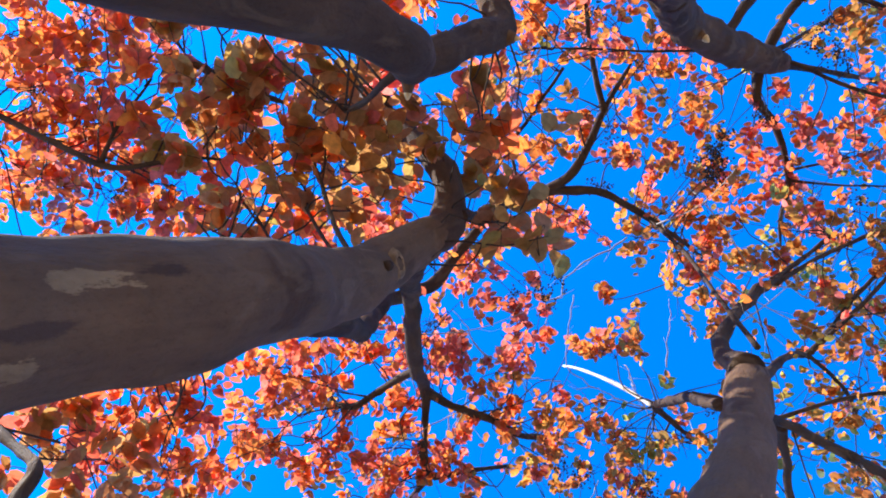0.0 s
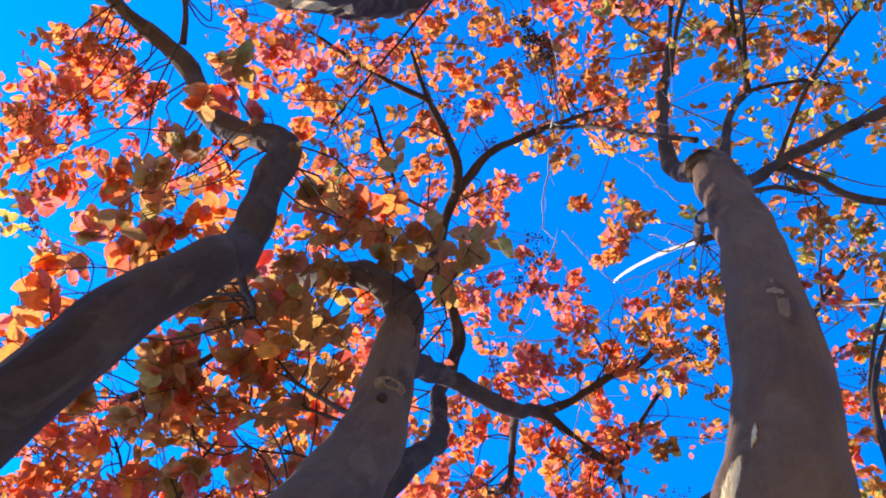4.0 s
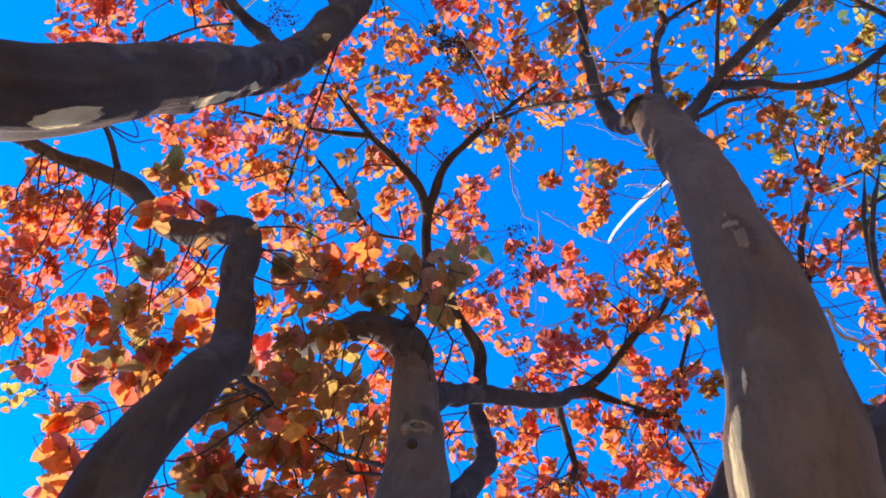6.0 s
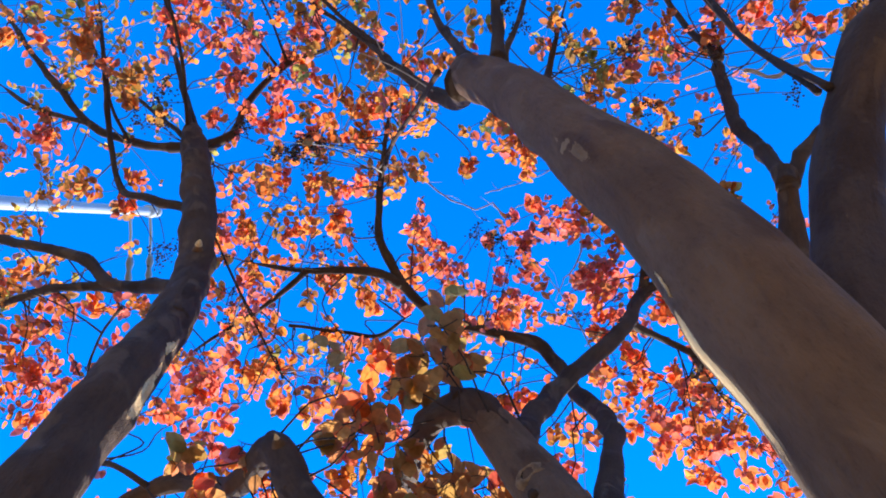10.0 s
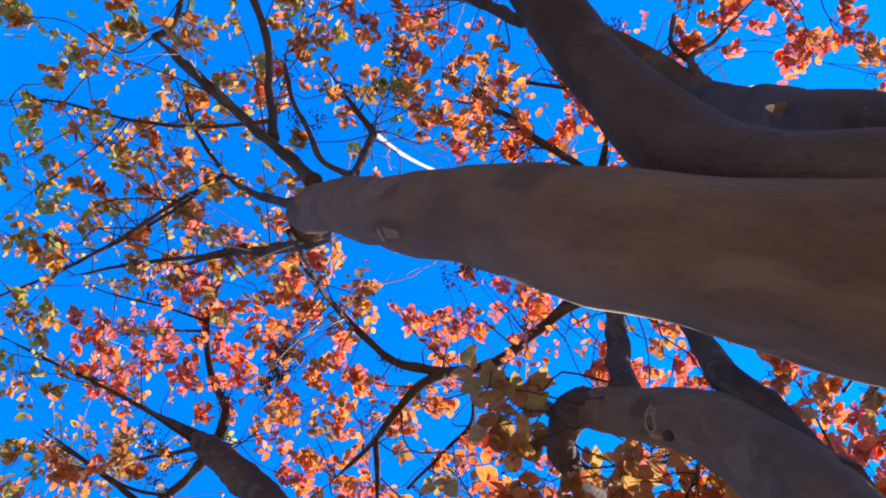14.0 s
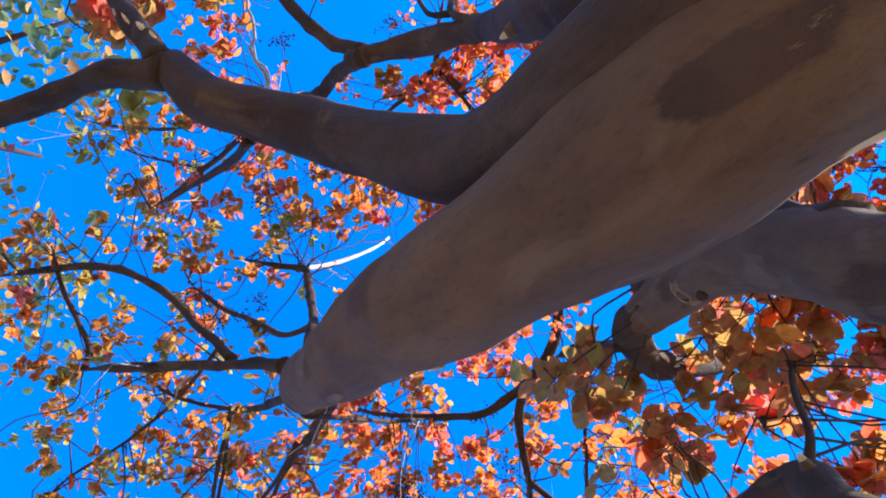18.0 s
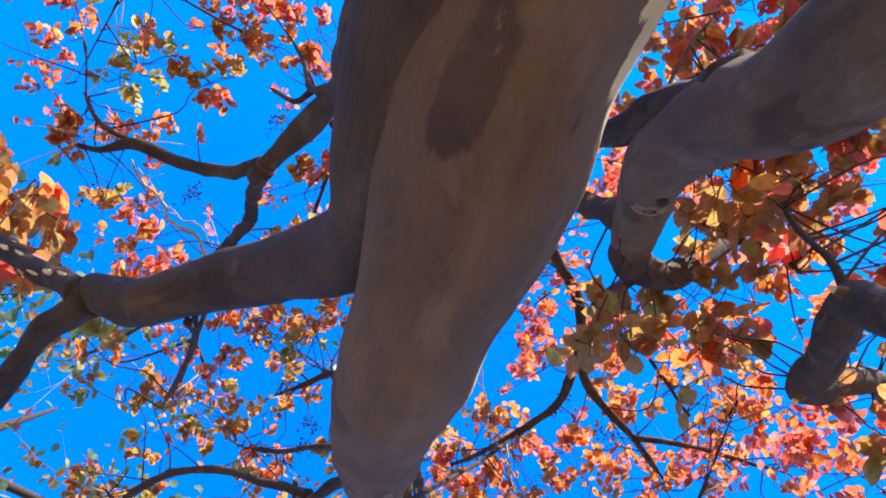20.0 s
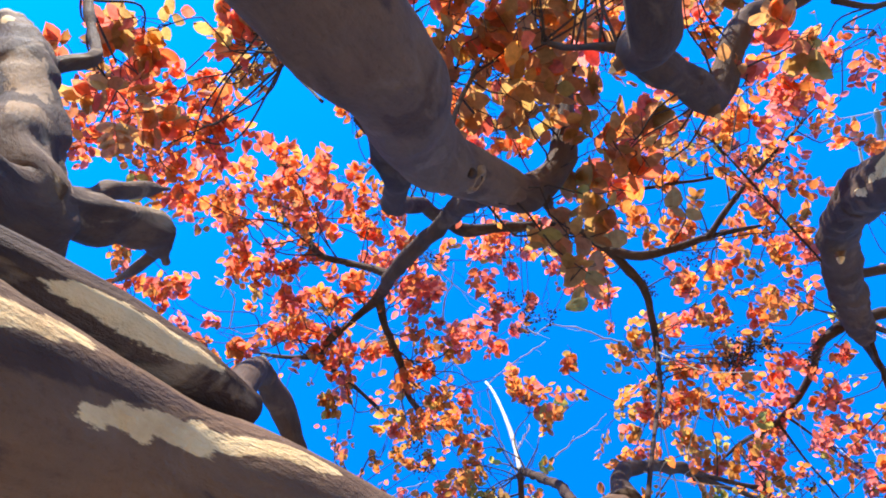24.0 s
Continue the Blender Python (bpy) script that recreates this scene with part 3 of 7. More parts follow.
limb(stem_d, [(0.173, 0.682, 2.290, 0.0292), (0.269, 0.765, 2.340, 0.0280), (0.389, 0.833, 2.420, 0.0277), (0.529, 0.913, 2.500, 0.0243), (0.689, 1.001, 2.600, 0.0200)], 12)
rough_limb = limb(stem_d, [(0.176, 0.703, 2.300, 0.0250), (0.199, 0.839, 2.400, 0.0245), (0.214, 0.974, 2.500, 0.0225), (0.219, 1.129, 2.600, 0.0209), (0.228, 1.307, 2.700, 0.0187), (0.235, 1.552, 2.850, 0.0152)], 12)
limb(stem_d, [(0.115, 0.484, 2.200, 0.0056), (0.269, 0.611, 2.600, 0.0069), (0.424, 0.712, 2.900, 0.0071), (0.631, 0.816, 3.200, 0.0059)], 8)
limb(stem_d, [(0.116, 0.473, 2.150, 0.0060), (0.237, 0.573, 2.500, 0.0074), (0.399, 0.680, 2.800, 0.0079), (0.633, 0.799, 3.100, 0.0063)], 8)
limb(stem_c, [(-0.318, -0.149, 2.500, 0.0099), (-0.471, -0.141, 2.700, 0.0083), (-0.630, -0.148, 2.850, 0.0070), (-0.798, -0.189, 3.000, 0.0062), (-0.950, -0.246, 3.100, 0.0049)], 8)
limb(stem_c, [(-0.454, -0.148, 2.680, 0.0056), (-0.557, -0.233, 2.900, 0.0058), (-0.669, -0.350, 3.100, 0.0049)], 8)
limb(stem_c, [(-0.630, -0.148, 2.850, 0.0056), (-0.720, -0.220, 3.000, 0.0054), (-0.784, -0.278, 3.100, 0.0049)], 8)
limb(stem_c, [(-1.883, -0.742, 3.250, 0.0179), (-1.731, -0.645, 3.220, 0.0149), (-1.608, -0.579, 3.200, 0.0130), (-1.398, -0.484, 3.150, 0.0118), (-1.199, -0.407, 3.100, 0.0106), (-0.965, -0.433, 3.100, 0.0065), (-0.734, -0.412, 3.100, 0.0049)], 12)
limb(stem_c, [(-1.232, -0.426, 3.100, 0.0082), (-1.208, -0.541, 3.150, 0.0067), (-1.129, -0.685, 3.200, 0.0051)], 8)
limb(stem_b, [(-1.067, -0.771, 3.300, 0.0162), (-0.903, -0.692, 3.300, 0.0143), (-0.736, -0.626, 3.350, 0.0091)], 12)
limb(stem_c, [(-0.189, -0.256, 2.950, 0.0177), (-0.108, -0.279, 3.300, 0.0194), (-0.030, -0.326, 3.600, 0.0222)], 12)
limb(stem_c, [(-0.448, -0.596, 3.400, 0.0241), (-0.575, -0.736, 3.600, 0.0202), (-0.772, -0.808, 3.800, 0.0154)], 12)
limb(stem_c, [(-0.428, -0.590, 3.400, 0.0185), (-0.434, -0.701, 3.300, 0.0141), (-0.368, -0.711, 3.100, 0.0111)], 12)
limb(stem_c, [(-0.461, -0.595, 3.400, 0.0130), (-0.595, -0.520, 3.500, 0.0097), (-0.735, -0.485, 3.600, 0.0082), (-0.894, -0.482, 3.700, 0.0064)], 12)
limb(stem_c, [(-0.359, 0.449, 4.020, 0.0235), (-0.230, 0.542, 4.100, 0.0217), (-0.072, 0.619, 4.200, 0.0212), (0.079, 0.722, 4.300, 0.0180), (0.312, 0.782, 4.500, 0.0136)], 12)
limb(stem_c, [(-0.380, 0.699, 4.100, 0.0241), (-0.346, 0.855, 4.150, 0.0196), (-0.144, 0.879, 4.300, 0.0128), (0.093, 0.924, 4.500, 0.0109)], 12)
limb(stem_c, [(-0.346, 0.855, 4.150, 0.0147), (-0.453, 0.992, 4.200, 0.0124), (-0.589, 1.135, 4.300, 0.0103)], 12)
limb(stem_c, [(-0.362, 0.291, 3.720, 0.0231), (-0.511, 0.397, 3.850, 0.0177), (-0.637, 0.481, 3.900, 0.0169), (-0.751, 0.490, 4.000, 0.0141), (-0.788, 0.395, 4.100, 0.0097)], 12)
limb(stem_c, [(0.348, -0.687, 3.800, 0.0143), (0.313, -0.880, 3.850, 0.0124), (0.297, -1.091, 3.900, 0.0103), (0.280, -1.366, 3.950, 0.0094)], 12)
limb(stem_c, [(0.190, -0.856, 3.800, 0.0077), (0.063, -0.667, 3.800, 0.0088), (-0.005, -0.557, 3.800, 0.0088), (0.012, -0.400, 3.750, 0.0097)], 8)
limb(stem_i, [(-0.644, 0.310, 2.020, 0.0446), (-0.638, 0.336, 2.150, 0.0427), (-0.627, 0.328, 2.250, 0.0399), (-0.607, 0.331, 2.320, 0.0349), (-0.583, 0.389, 2.400, 0.0267)], 16, mat=BARK_DAPPLED, gnarl=1.9)
limb(stem_i, [(-0.603, 0.371, 2.380, 0.0137), (-0.634, 0.464, 2.450, 0.0123), (-0.682, 0.567, 2.550, 0.0097)], 16, mat=BARK_DAPPLED, gnarl=1.9)
limb(stem_i, [(-0.986, 0.315, 2.300, 0.0249), (-1.001, 0.281, 2.400, 0.0183), (-1.016, 0.243, 2.480, 0.0149), (-1.156, 0.235, 2.600, 0.0138), (-1.359, 0.196, 2.750, 0.0125)], 16, mat=BARK_DAPPLED, gnarl=1.9)
limb(stem_i, [(-0.670, 0.331, 2.100, 0.0203), (-0.723, 0.362, 2.300, 0.0197), (-0.748, 0.357, 2.450, 0.0201), (-0.762, 0.355, 2.600, 0.0124)], 16, mat=BARK_DAPPLED, gnarl=1.9)
limb(stem_b, [(-0.047, -1.241, 3.150, 0.0101), (0.050, -1.339, 3.200, 0.0103), (0.093, -1.474, 3.300, 0.0090)], 8)
limb(stem_b, [(-0.284, -0.554, 2.550, 0.0147), (-0.347, -0.519, 2.600, 0.0106), (-0.404, -0.520, 2.750, 0.0091), (-0.490, -0.531, 2.950, 0.0074)], 12)
limb(stem_c, [(-0.665, -0.023, 2.600, 0.0037), (-0.873, -0.003, 2.900, 0.0044), (-1.158, 0.008, 3.200, 0.0044)], 8)
limb(stem_c, [(-0.410, -0.168, 2.600, 0.0060), (-0.492, -0.244, 2.800, 0.0075), (-0.577, -0.389, 3.000, 0.0069)], 8)
limb(stem_e, [(0.854, 0.415, 3.500, 0.0087), (1.149, 0.363, 3.600, 0.0081), (1.457, 0.356, 3.700, 0.0074), (1.819, 0.386, 3.800, 0.0067), (2.126, 0.361, 3.900, 0.0058)], 8)
limb(stem_a, [(1.139, -0.941, 4.050, 0.0110), (1.403, -0.804, 4.000, 0.0096), (1.780, -0.748, 4.100, 0.0088), (2.184, -0.684, 4.200, 0.0078)], 8)
limb(stem_a, [(1.231, -1.217, 4.100, 0.0100), (1.441, -1.208, 4.100, 0.0088), (1.721, -1.138, 4.150, 0.0077), (1.952, -1.093, 4.200, 0.0065)], 8)
limb(stem_a, [(1.284, -0.460, 4.300, 0.0077), (1.510, -0.442, 4.350, 0.0065), (1.763, -0.440, 4.400, 0.0053), (2.012, -0.433, 4.500, 0.0041)], 8)
limb(stem_a, [(1.296, -0.511, 4.300, 0.0077), (1.509, -0.554, 4.350, 0.0065), (1.761, -0.618, 4.400, 0.0053), (2.009, -0.689, 4.500, 0.0041)], 8)
limb(stem_f, [(-0.460, 1.006, 3.200, 0.0054), (-0.482, 1.144, 3.250, 0.0046), (-0.513, 1.307, 3.300, 0.0047), (-0.543, 1.461, 3.350, 0.0049), (-0.375, 1.592, 3.500, 0.0042), (-0.126, 1.693, 3.600, 0.0032)], 8)
limb(stem_f, [(-0.695, 1.019, 2.900, 0.0069), (-0.688, 1.161, 2.950, 0.0064), (-0.684, 1.331, 3.050, 0.0059), (-0.686, 1.461, 3.100, 0.0052), (-0.696, 1.656, 3.200, 0.0046)], 8)
limb(stem_f, [(0.345, 1.184, 4.120, 0.0213), (0.480, 1.198, 4.250, 0.0185), (0.655, 1.222, 4.400, 0.0169), (0.833, 1.255, 4.500, 0.0161), (1.103, 1.286, 4.600, 0.0124), (1.271, 1.359, 4.700, 0.0099)], 12)
limb(stem_f, [(0.370, 1.215, 4.150, 0.0131), (0.452, 1.269, 4.250, 0.0123), (0.625, 1.368, 4.350, 0.0115), (0.822, 1.485, 4.400, 0.0103), (1.046, 1.695, 4.500, 0.0093), (1.203, 1.879, 4.600, 0.0082)], 12)
limb(stem_f, [(0.833, 1.250, 4.500, 0.0094), (0.971, 1.188, 4.600, 0.0083), (1.202, 1.107, 4.700, 0.0071)], 8)
limb(stem_f, [(0.819, 1.258, 4.500, 0.0094), (0.970, 1.433, 4.550, 0.0081), (1.098, 1.592, 4.600, 0.0069), (1.175, 1.779, 4.700, 0.0056)], 8)


# ---- twigs, leaves and seed heads ----
MIX = {
    "red": ((RED, 0.56), (SCARLET, 0.22), (ORANGE, 0.19), (GOLD, 0.03)),
    "orange": ((ORANGE, 0.48), (SCARLET, 0.20), (RED, 0.12), (GOLD, 0.16), (OLIVE, 0.04)),
    "scarlet": ((SCARLET, 0.55), (RED, 0.20), (ORANGE, 0.25)),
    "gold": ((GOLD, 0.46), (ORANGE, 0.32), (LIME, 0.16), (OLIVE, 0.06)),
    "fading": ((LIME, 0.50), (GOLD, 0.30), (OLIVE, 0.10), (ORANGE, 0.10)),
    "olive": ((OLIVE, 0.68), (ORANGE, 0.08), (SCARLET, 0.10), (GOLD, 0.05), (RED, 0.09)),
    "green": ((GREEN, 1.0),),
}
LABELS = {
    "red": "spray of bright red and pink autumn leaves",
    "orange": "spray of glowing orange autumn leaves",
    "gold": "thin spray of golden and orange leaves",
    "olive": "spray of olive-brown leaves with orange edges, shade put into their colour",
    "scarlet": "dense spray of scarlet and orange leaves",
    "fading": "thin spray of fading yellow-green leaves",
    "green": "dull green spray of a tree behind",
}
rng = np.random.default_rng(7)
# blade outline: along the midrib, half width, fold, droop
BLADE_ROWS = ((0.0, 0.02, 0.0), (0.18, 0.72, 0.03), (0.48, 1.0, 0.06), (0.78, 0.66, 0.03), (1.0, 0.0, -0.07))


def leaf_blades(origin, along, normal, size):
    """Verts (n, 11, 3) and faces of n folded, drooping elliptic leaves."""
    across = np.cross(normal, along)
    across /= np.linalg.norm(across, axis=1, keepdims=True) + 1e-9
    normal = np.cross(along, across)
    n = len(size)
    wide = size * rng.uniform(0.27, 0.39, n)
    bend = rng.uniform(-0.10, 0.22, n)
    rows = []
    for u, w, lift in BLADE_ROWS:
        mid = origin + along * (size * u)[:, None] - normal * (size * bend * u * u)[:, None]
        if 0 < u < 1:
            off = across * (wide * w)[:, None]
            up = normal * (size * lift * 1.6)[:, None]
            rows += [mid + off + up, mid, mid - off + up]
        else:
            rows.append(mid)
    verts = np.stack(rows, 1)
    one = [(0, 2, 1), (0, 3, 2), (1, 2, 5, 4), (2, 3, 6, 5), (4, 5, 8, 7), (5, 6, 9, 8), (7, 8, 10), (8, 9, 10)]
    return verts, one


def unit(v):
    return v / (np.linalg.norm(v, axis=-1, keepdims=True) + 1e-9)


def spray(parent, base, x, y, z, r, n, kind, size=0.055, single=False):
    """A twig that leaves the limb at base, side shoots about (x, y, z) within r, and n leaves set in pairs along them."""
    base, c = np.array(base, float), np.array((x, y, z), float)
    out = unit(c - base) if np.linalg.norm(c - base) > 1e-3 else np.array((0, 0, 1.0))
    reach = np.linalg.norm(c - base)
    third = base * 0.66 + c * 0.34 + np.array((0, 0, 0.05 * reach)) + rng.normal(0, 0.085 * reach, 3)
    mid = base * 0.33 + c * 0.67 + np.array((0, 0, 0.06 * reach)) + rng.normal(0, 0.085 * reach, 3)
    tip = c + out * r * 0.55 + rng.normal(0, 0.12 * r, 3)
    main = spline([(*base, 0.0030 + 0.0012 * reach), (*third, 0.0026 + 0.0006 * reach), (*mid, 0.0022), (*c, 0.0015), (*tip, 0.0009)], 0.04)
    wood = Build()
    near = size > 0.05
    size *= 1.12 if near else 0.92
    n = int(n * (0.85 if near else 1.62 if kind == "scarlet" else 1.32 if x < -0.1 and kind != "gold" else 1.12))
    mats = [m for m, _ in MIX[kind]]
    odds = [w for _, w in MIX[kind]]
    shoots = max(2, int(round(n / 10)))
    o, a, nn, s, pick = [], [], [], [], []
    per = max(4, int(math.ceil(n / shoots)))
    for k in range(shoots):
        ang = rng.uniform(0, 2 * math.pi)
        rad = r * math.sqrt(rng.uniform(0.0, 1.0)) * 0.9
        head = c + np.array((math.cos(ang) * rad, math.sin(ang) * rad, rng.normal(0, 0.32 * r)))
        if abs(np.dot(head[:2] - (0.52, 0.475), (0.28, -0.96))) < 0.10 and 0.2 < head[0] < 0.7 and head[2] > 3.7:
            continue  # bare space round the bleached branch
        d = unit(np.array((math.cos(ang), math.sin(ang), rng.normal(0.05, 0.35))) + rng.normal(0, 0.45, 3))
        length = min(0.20, max(0.08, r * rng.uniform(0.7, 1.2))) * (1.0 if near else 0.88)
        start = main[int(rng.uniform(0.70, 1.0) * (len(main) - 1)), :3]
        foot = head - d * length * 0.5
        end = head + d * length * 0.5
        sag = (foot + end) / 2 + np.array((0, 0, rng.normal(0.0, 0.02)))
        line = spline([(*start, 0.0015), (*((start + foot) / 2 + rng.normal(0, 0.02, 3)), 0.0013), (*foot, 0.0012), (*sag, 0.0010), (*end, 0.0007)], 0.06)
        wood.add(*tube(line, 4))
        flat = unit(np.array((0, 0, 1.0)) + rng.normal(0, 0.38, 3))
        tone = rng.choice(len(mats), p=odds)
        count = max(3, int(per * rng.uniform(0.55, 1.4)))
        for i in range(count):
            u = 0.06 + 0.94 * (i // 2 + 0.5) / (count / 2 + 0.5)
            at = foot * (1 - u) ** 2 + 2 * sag * u * (1 - u) + end * u * u
            sidev = unit(np.cross(d, flat) + rng.normal(0, 0.22, 3)) * (1 if i % 2 else -1)
            o.append(at + rng.normal(0, 0.004, 3))
            a.append(unit(sidev * rng.uniform(0.6, 1.1) + d * rng.uniform(0.2, 0.9) + np.array((0, 0, rng.normal(-0.12, 0.25)))))
            nn.append(unit(flat + rng.normal(0, 0.30, 3)))
            s.append(size * rng.uniform(0.70, 1.22) * (0.72 if u > 0.85 else 1.0))
            pick.append(tone if rng.random() < 0.68 else rng.choice(len(mats), p=odds))
    if not s:
        return
    o, a, nn, s = np.array(o), np.array(a), np.array(nn), np.array(s)
    verts, one = leaf_blades(o, a, nn, s)
    link("twig", *tube(main, 6), TWIG, parent)
    tagged(link("shoot", wood.v, wood.f, TWIG, parent), kind="stuff")
    if single:
        for i in range(len(s)):
            centre = verts[i].mean(0)
            leaf = link("leaf", verts[i] - centre, one, mats[pick[i]], parent)
            leaf.location = centre
        return
    faces = [tuple(q + 11 * i for q in f) for i in range(len(s)) for f in one]
    ob = link("leaf_spray", verts.reshape(-1, 3), faces, mats, parent, LABELS[kind], np.repeat(pick, len(one)))
    tagged(ob, kind="stuff")


def seed_head(base, x, y, z, r):
    """A spent flower head: forked dry stalks with round dark capsules."""
    b = Build()
    c = np.array((x, y, z), float)
    b.add(*tube(spline([(*base, 0.0022), (*((np.array(base) + c) / 2 + rng.normal(0, 0.01, 3)), 0.0018), (*c, 0.0012)], 0.05), 5))
    ball = [(0, 0, 1), *[(math.cos(k * math.pi / 3) * 0.87, math.sin(k * math.pi / 3) * 0.87, 0.45) for k in range(6)], *[(math.cos(k * math.pi / 3) * 0.87, math.sin(k * math.pi / 3) * 0.87, -0.45) for k in range(6)], (0, 0, -1)]
    bf = [(0, 1 + k, 1 + (k + 1) % 6) for k in range(6)] + [(1 + k, 7 + k, 7 + (k + 1) % 6, 1 + (k + 1) % 6) for k in range(6)] + [(13, 7 + (k + 1) % 6, 7 + k) for k in range(6)]
    for k in range(9):
        d = unit(rng.normal(0, 1, 3) + np.array((0, 0, 0.3)))
        end = c + d * r * rng.uniform(0.5, 1.0)
        b.add(*tube([(*c, 0.0012), (*((c + end) / 2 + rng.normal(0, 0.004, 3)), 0.001), (*end, 0.0007)], 4))
        for j in range(4):
            p = c + (end - c) * rng.uniform(0.45, 1.05) + rng.normal(0, 0.010, 3)
            q = rng.uniform(0.0034, 0.0052)
            b.add([p + np.array(v) * q for v in ball], bf, 1)
    tagged(link("seed_head", b.v, b.f, (TWIG, SEED), tree, "dry seed head with round black capsules", b.m), kind="stuff")


def fine_twigs(line, parent):
    """Thin forked shoots along the outer part of a limb, each with a few small leaves near its tip."""
    wood, leaves = Build(), []
    run = np.concatenate([[0], np.cumsum(np.linalg.norm(np.diff(line[:, :3], axis=0), axis=1))])
    at = run[-1] * rng.uniform(0.25, 0.45)
    while at < run[-1]:
        i = min(len(line) - 2, int(np.searchsorted(run, at)))
        p, tan = line[i, :3], unit(line[i + 1, :3] - line[i, :3])
        at += rng.uniform(0.07, 0.19)
        if p[2] < 3.05:
            continue
        out = unit(np.array((p[0] + 0.2, p[1], 0.0)))
        d = unit(tan * 0.45 + out * 0.25 + np.array((0, 0, 0.45)) + rng.normal(0, 0.55, 3))
        length = rng.uniform(0.18, 0.55)
        if abs(np.dot(p[:2] - (0.52, 0.475), (0.28, -0.96))) < 0.2 and 0.2 < p[0] < 0.8:
            continue
        # about a third get the pale colour that paints sun on twigs
        bare = int(rng.random() < 0.35)
        end = p + d * length + rng.normal(0, 0.05, 3)
        mid = (p + end) / 2 + rng.normal(0, 0.05 * length, 3)
        main = spline([(*p, 0.0030), (*mid, 0.0021), (*end, 0.0008)], 0.05)
        wood.add(*tube(main, 4), bare)
        tips = [(end, unit(end - mid))]
        for _ in range(rng.integers(1, 4)):
            q = main[int(rng.uniform(0.3, 0.95) * (len(main) - 1)), :3]
            e = unit(d + rng.normal(0, 0.6, 3))
            tip = q + e * rng.uniform(0.06, 0.22)
            wood.add(*tube([(*q, 0.0011), (*((q + tip) / 2 + rng.normal(0, 0.008, 3)), 0.0009), (*tip, 0.0005)], 4), bare)
            tips.append((tip, e))
        for tip, e in tips:
            for k in range(rng.integers(2, 7)):
                leaves.append((tip - e * 0.018 * k, unit(e * 0.5 + rng.normal(0, 0.7, 3)), unit(np.array((0, 0, 1.0)) + rng.normal(0, 0.5, 3)), rng.uniform(0.022, 0.042)))
    if not wood.v:
        return
    tagged(link("twig_spray", wood.v, wood.f, (TWIG, SUNLIT_TWIG), parent, "thin forked bare twigs", wood.m), kind="stuff")
    o, a, nn, s = (np.array(v) for v in zip(*leaves))
    verts, one = leaf_blades(o, a, nn, s)
    faces = [tuple(q + 11 * i for q in f) for i in range(len(s)) for f in one]
    mats = (GOLD, LIME, ORANGE, RED) if line[-1, 0] > 0.75 else (RED, SCARLET, ORANGE, GOLD)
    pick = rng.choice(4, len(s), p=(0.4, 0.25, 0.2, 0.15))
    tagged(link("leaf_spray", verts.reshape(-1, 3), faces, mats, parent, "small scattered leaves at the twig tips", np.repeat(pick, len(one))), kind="stuff")


def pale_twig(points, mat=None, label="bare sun-bleached twig"):
    """A bare twig with a kink at every old bud and, where it is thin, short side spurs; the default pale colour stands
    in for sunlight.
    """
    line = spline(points, 0.03)
    thin = mat is None
    if thin:
        line[1:-1, :3] += rng.normal(0, 0.0045, (len(line) - 2, 3))
        line[:, 3] *= rng.uniform(0.85, 1.2, len(line))
    twig = link("bare_twig", *tube(line, 6, 0.1, 0.3, 1.0), mat or SUNLIT_TWIG, tree, label)
    if not thin:
        return
    for i in range(2, len(line) - 1, 4):
        d = unit(unit(line[i + 1, :3] - line[i, :3]) + rng.normal(0, 0.75, 3))
        length = rng.uniform(0.03, 0.15)
        p, end = line[i, :3], line[i, :3] + d * length
        mid = (p + end) / 2 + rng.normal(0, 0.12 * length, 3)
        r = line[i, 3] * 0.6
        link("spur", *tube([(*p, r), (*mid, r * 0.8), (*end, r * 0.4)], 5), SUNLIT_TWIG, twig)


SKINS = {}


def skin_of(ob):
    """The surface of a stem, to lay bark on."""
    if ob.name not in SKINS:
        SKINS[ob.name] = BVHTree.FromPolygons([v.co for v in ob.data.vertices], [p.vertices for p in ob.data.polygons])
    return SKINS[ob.name]


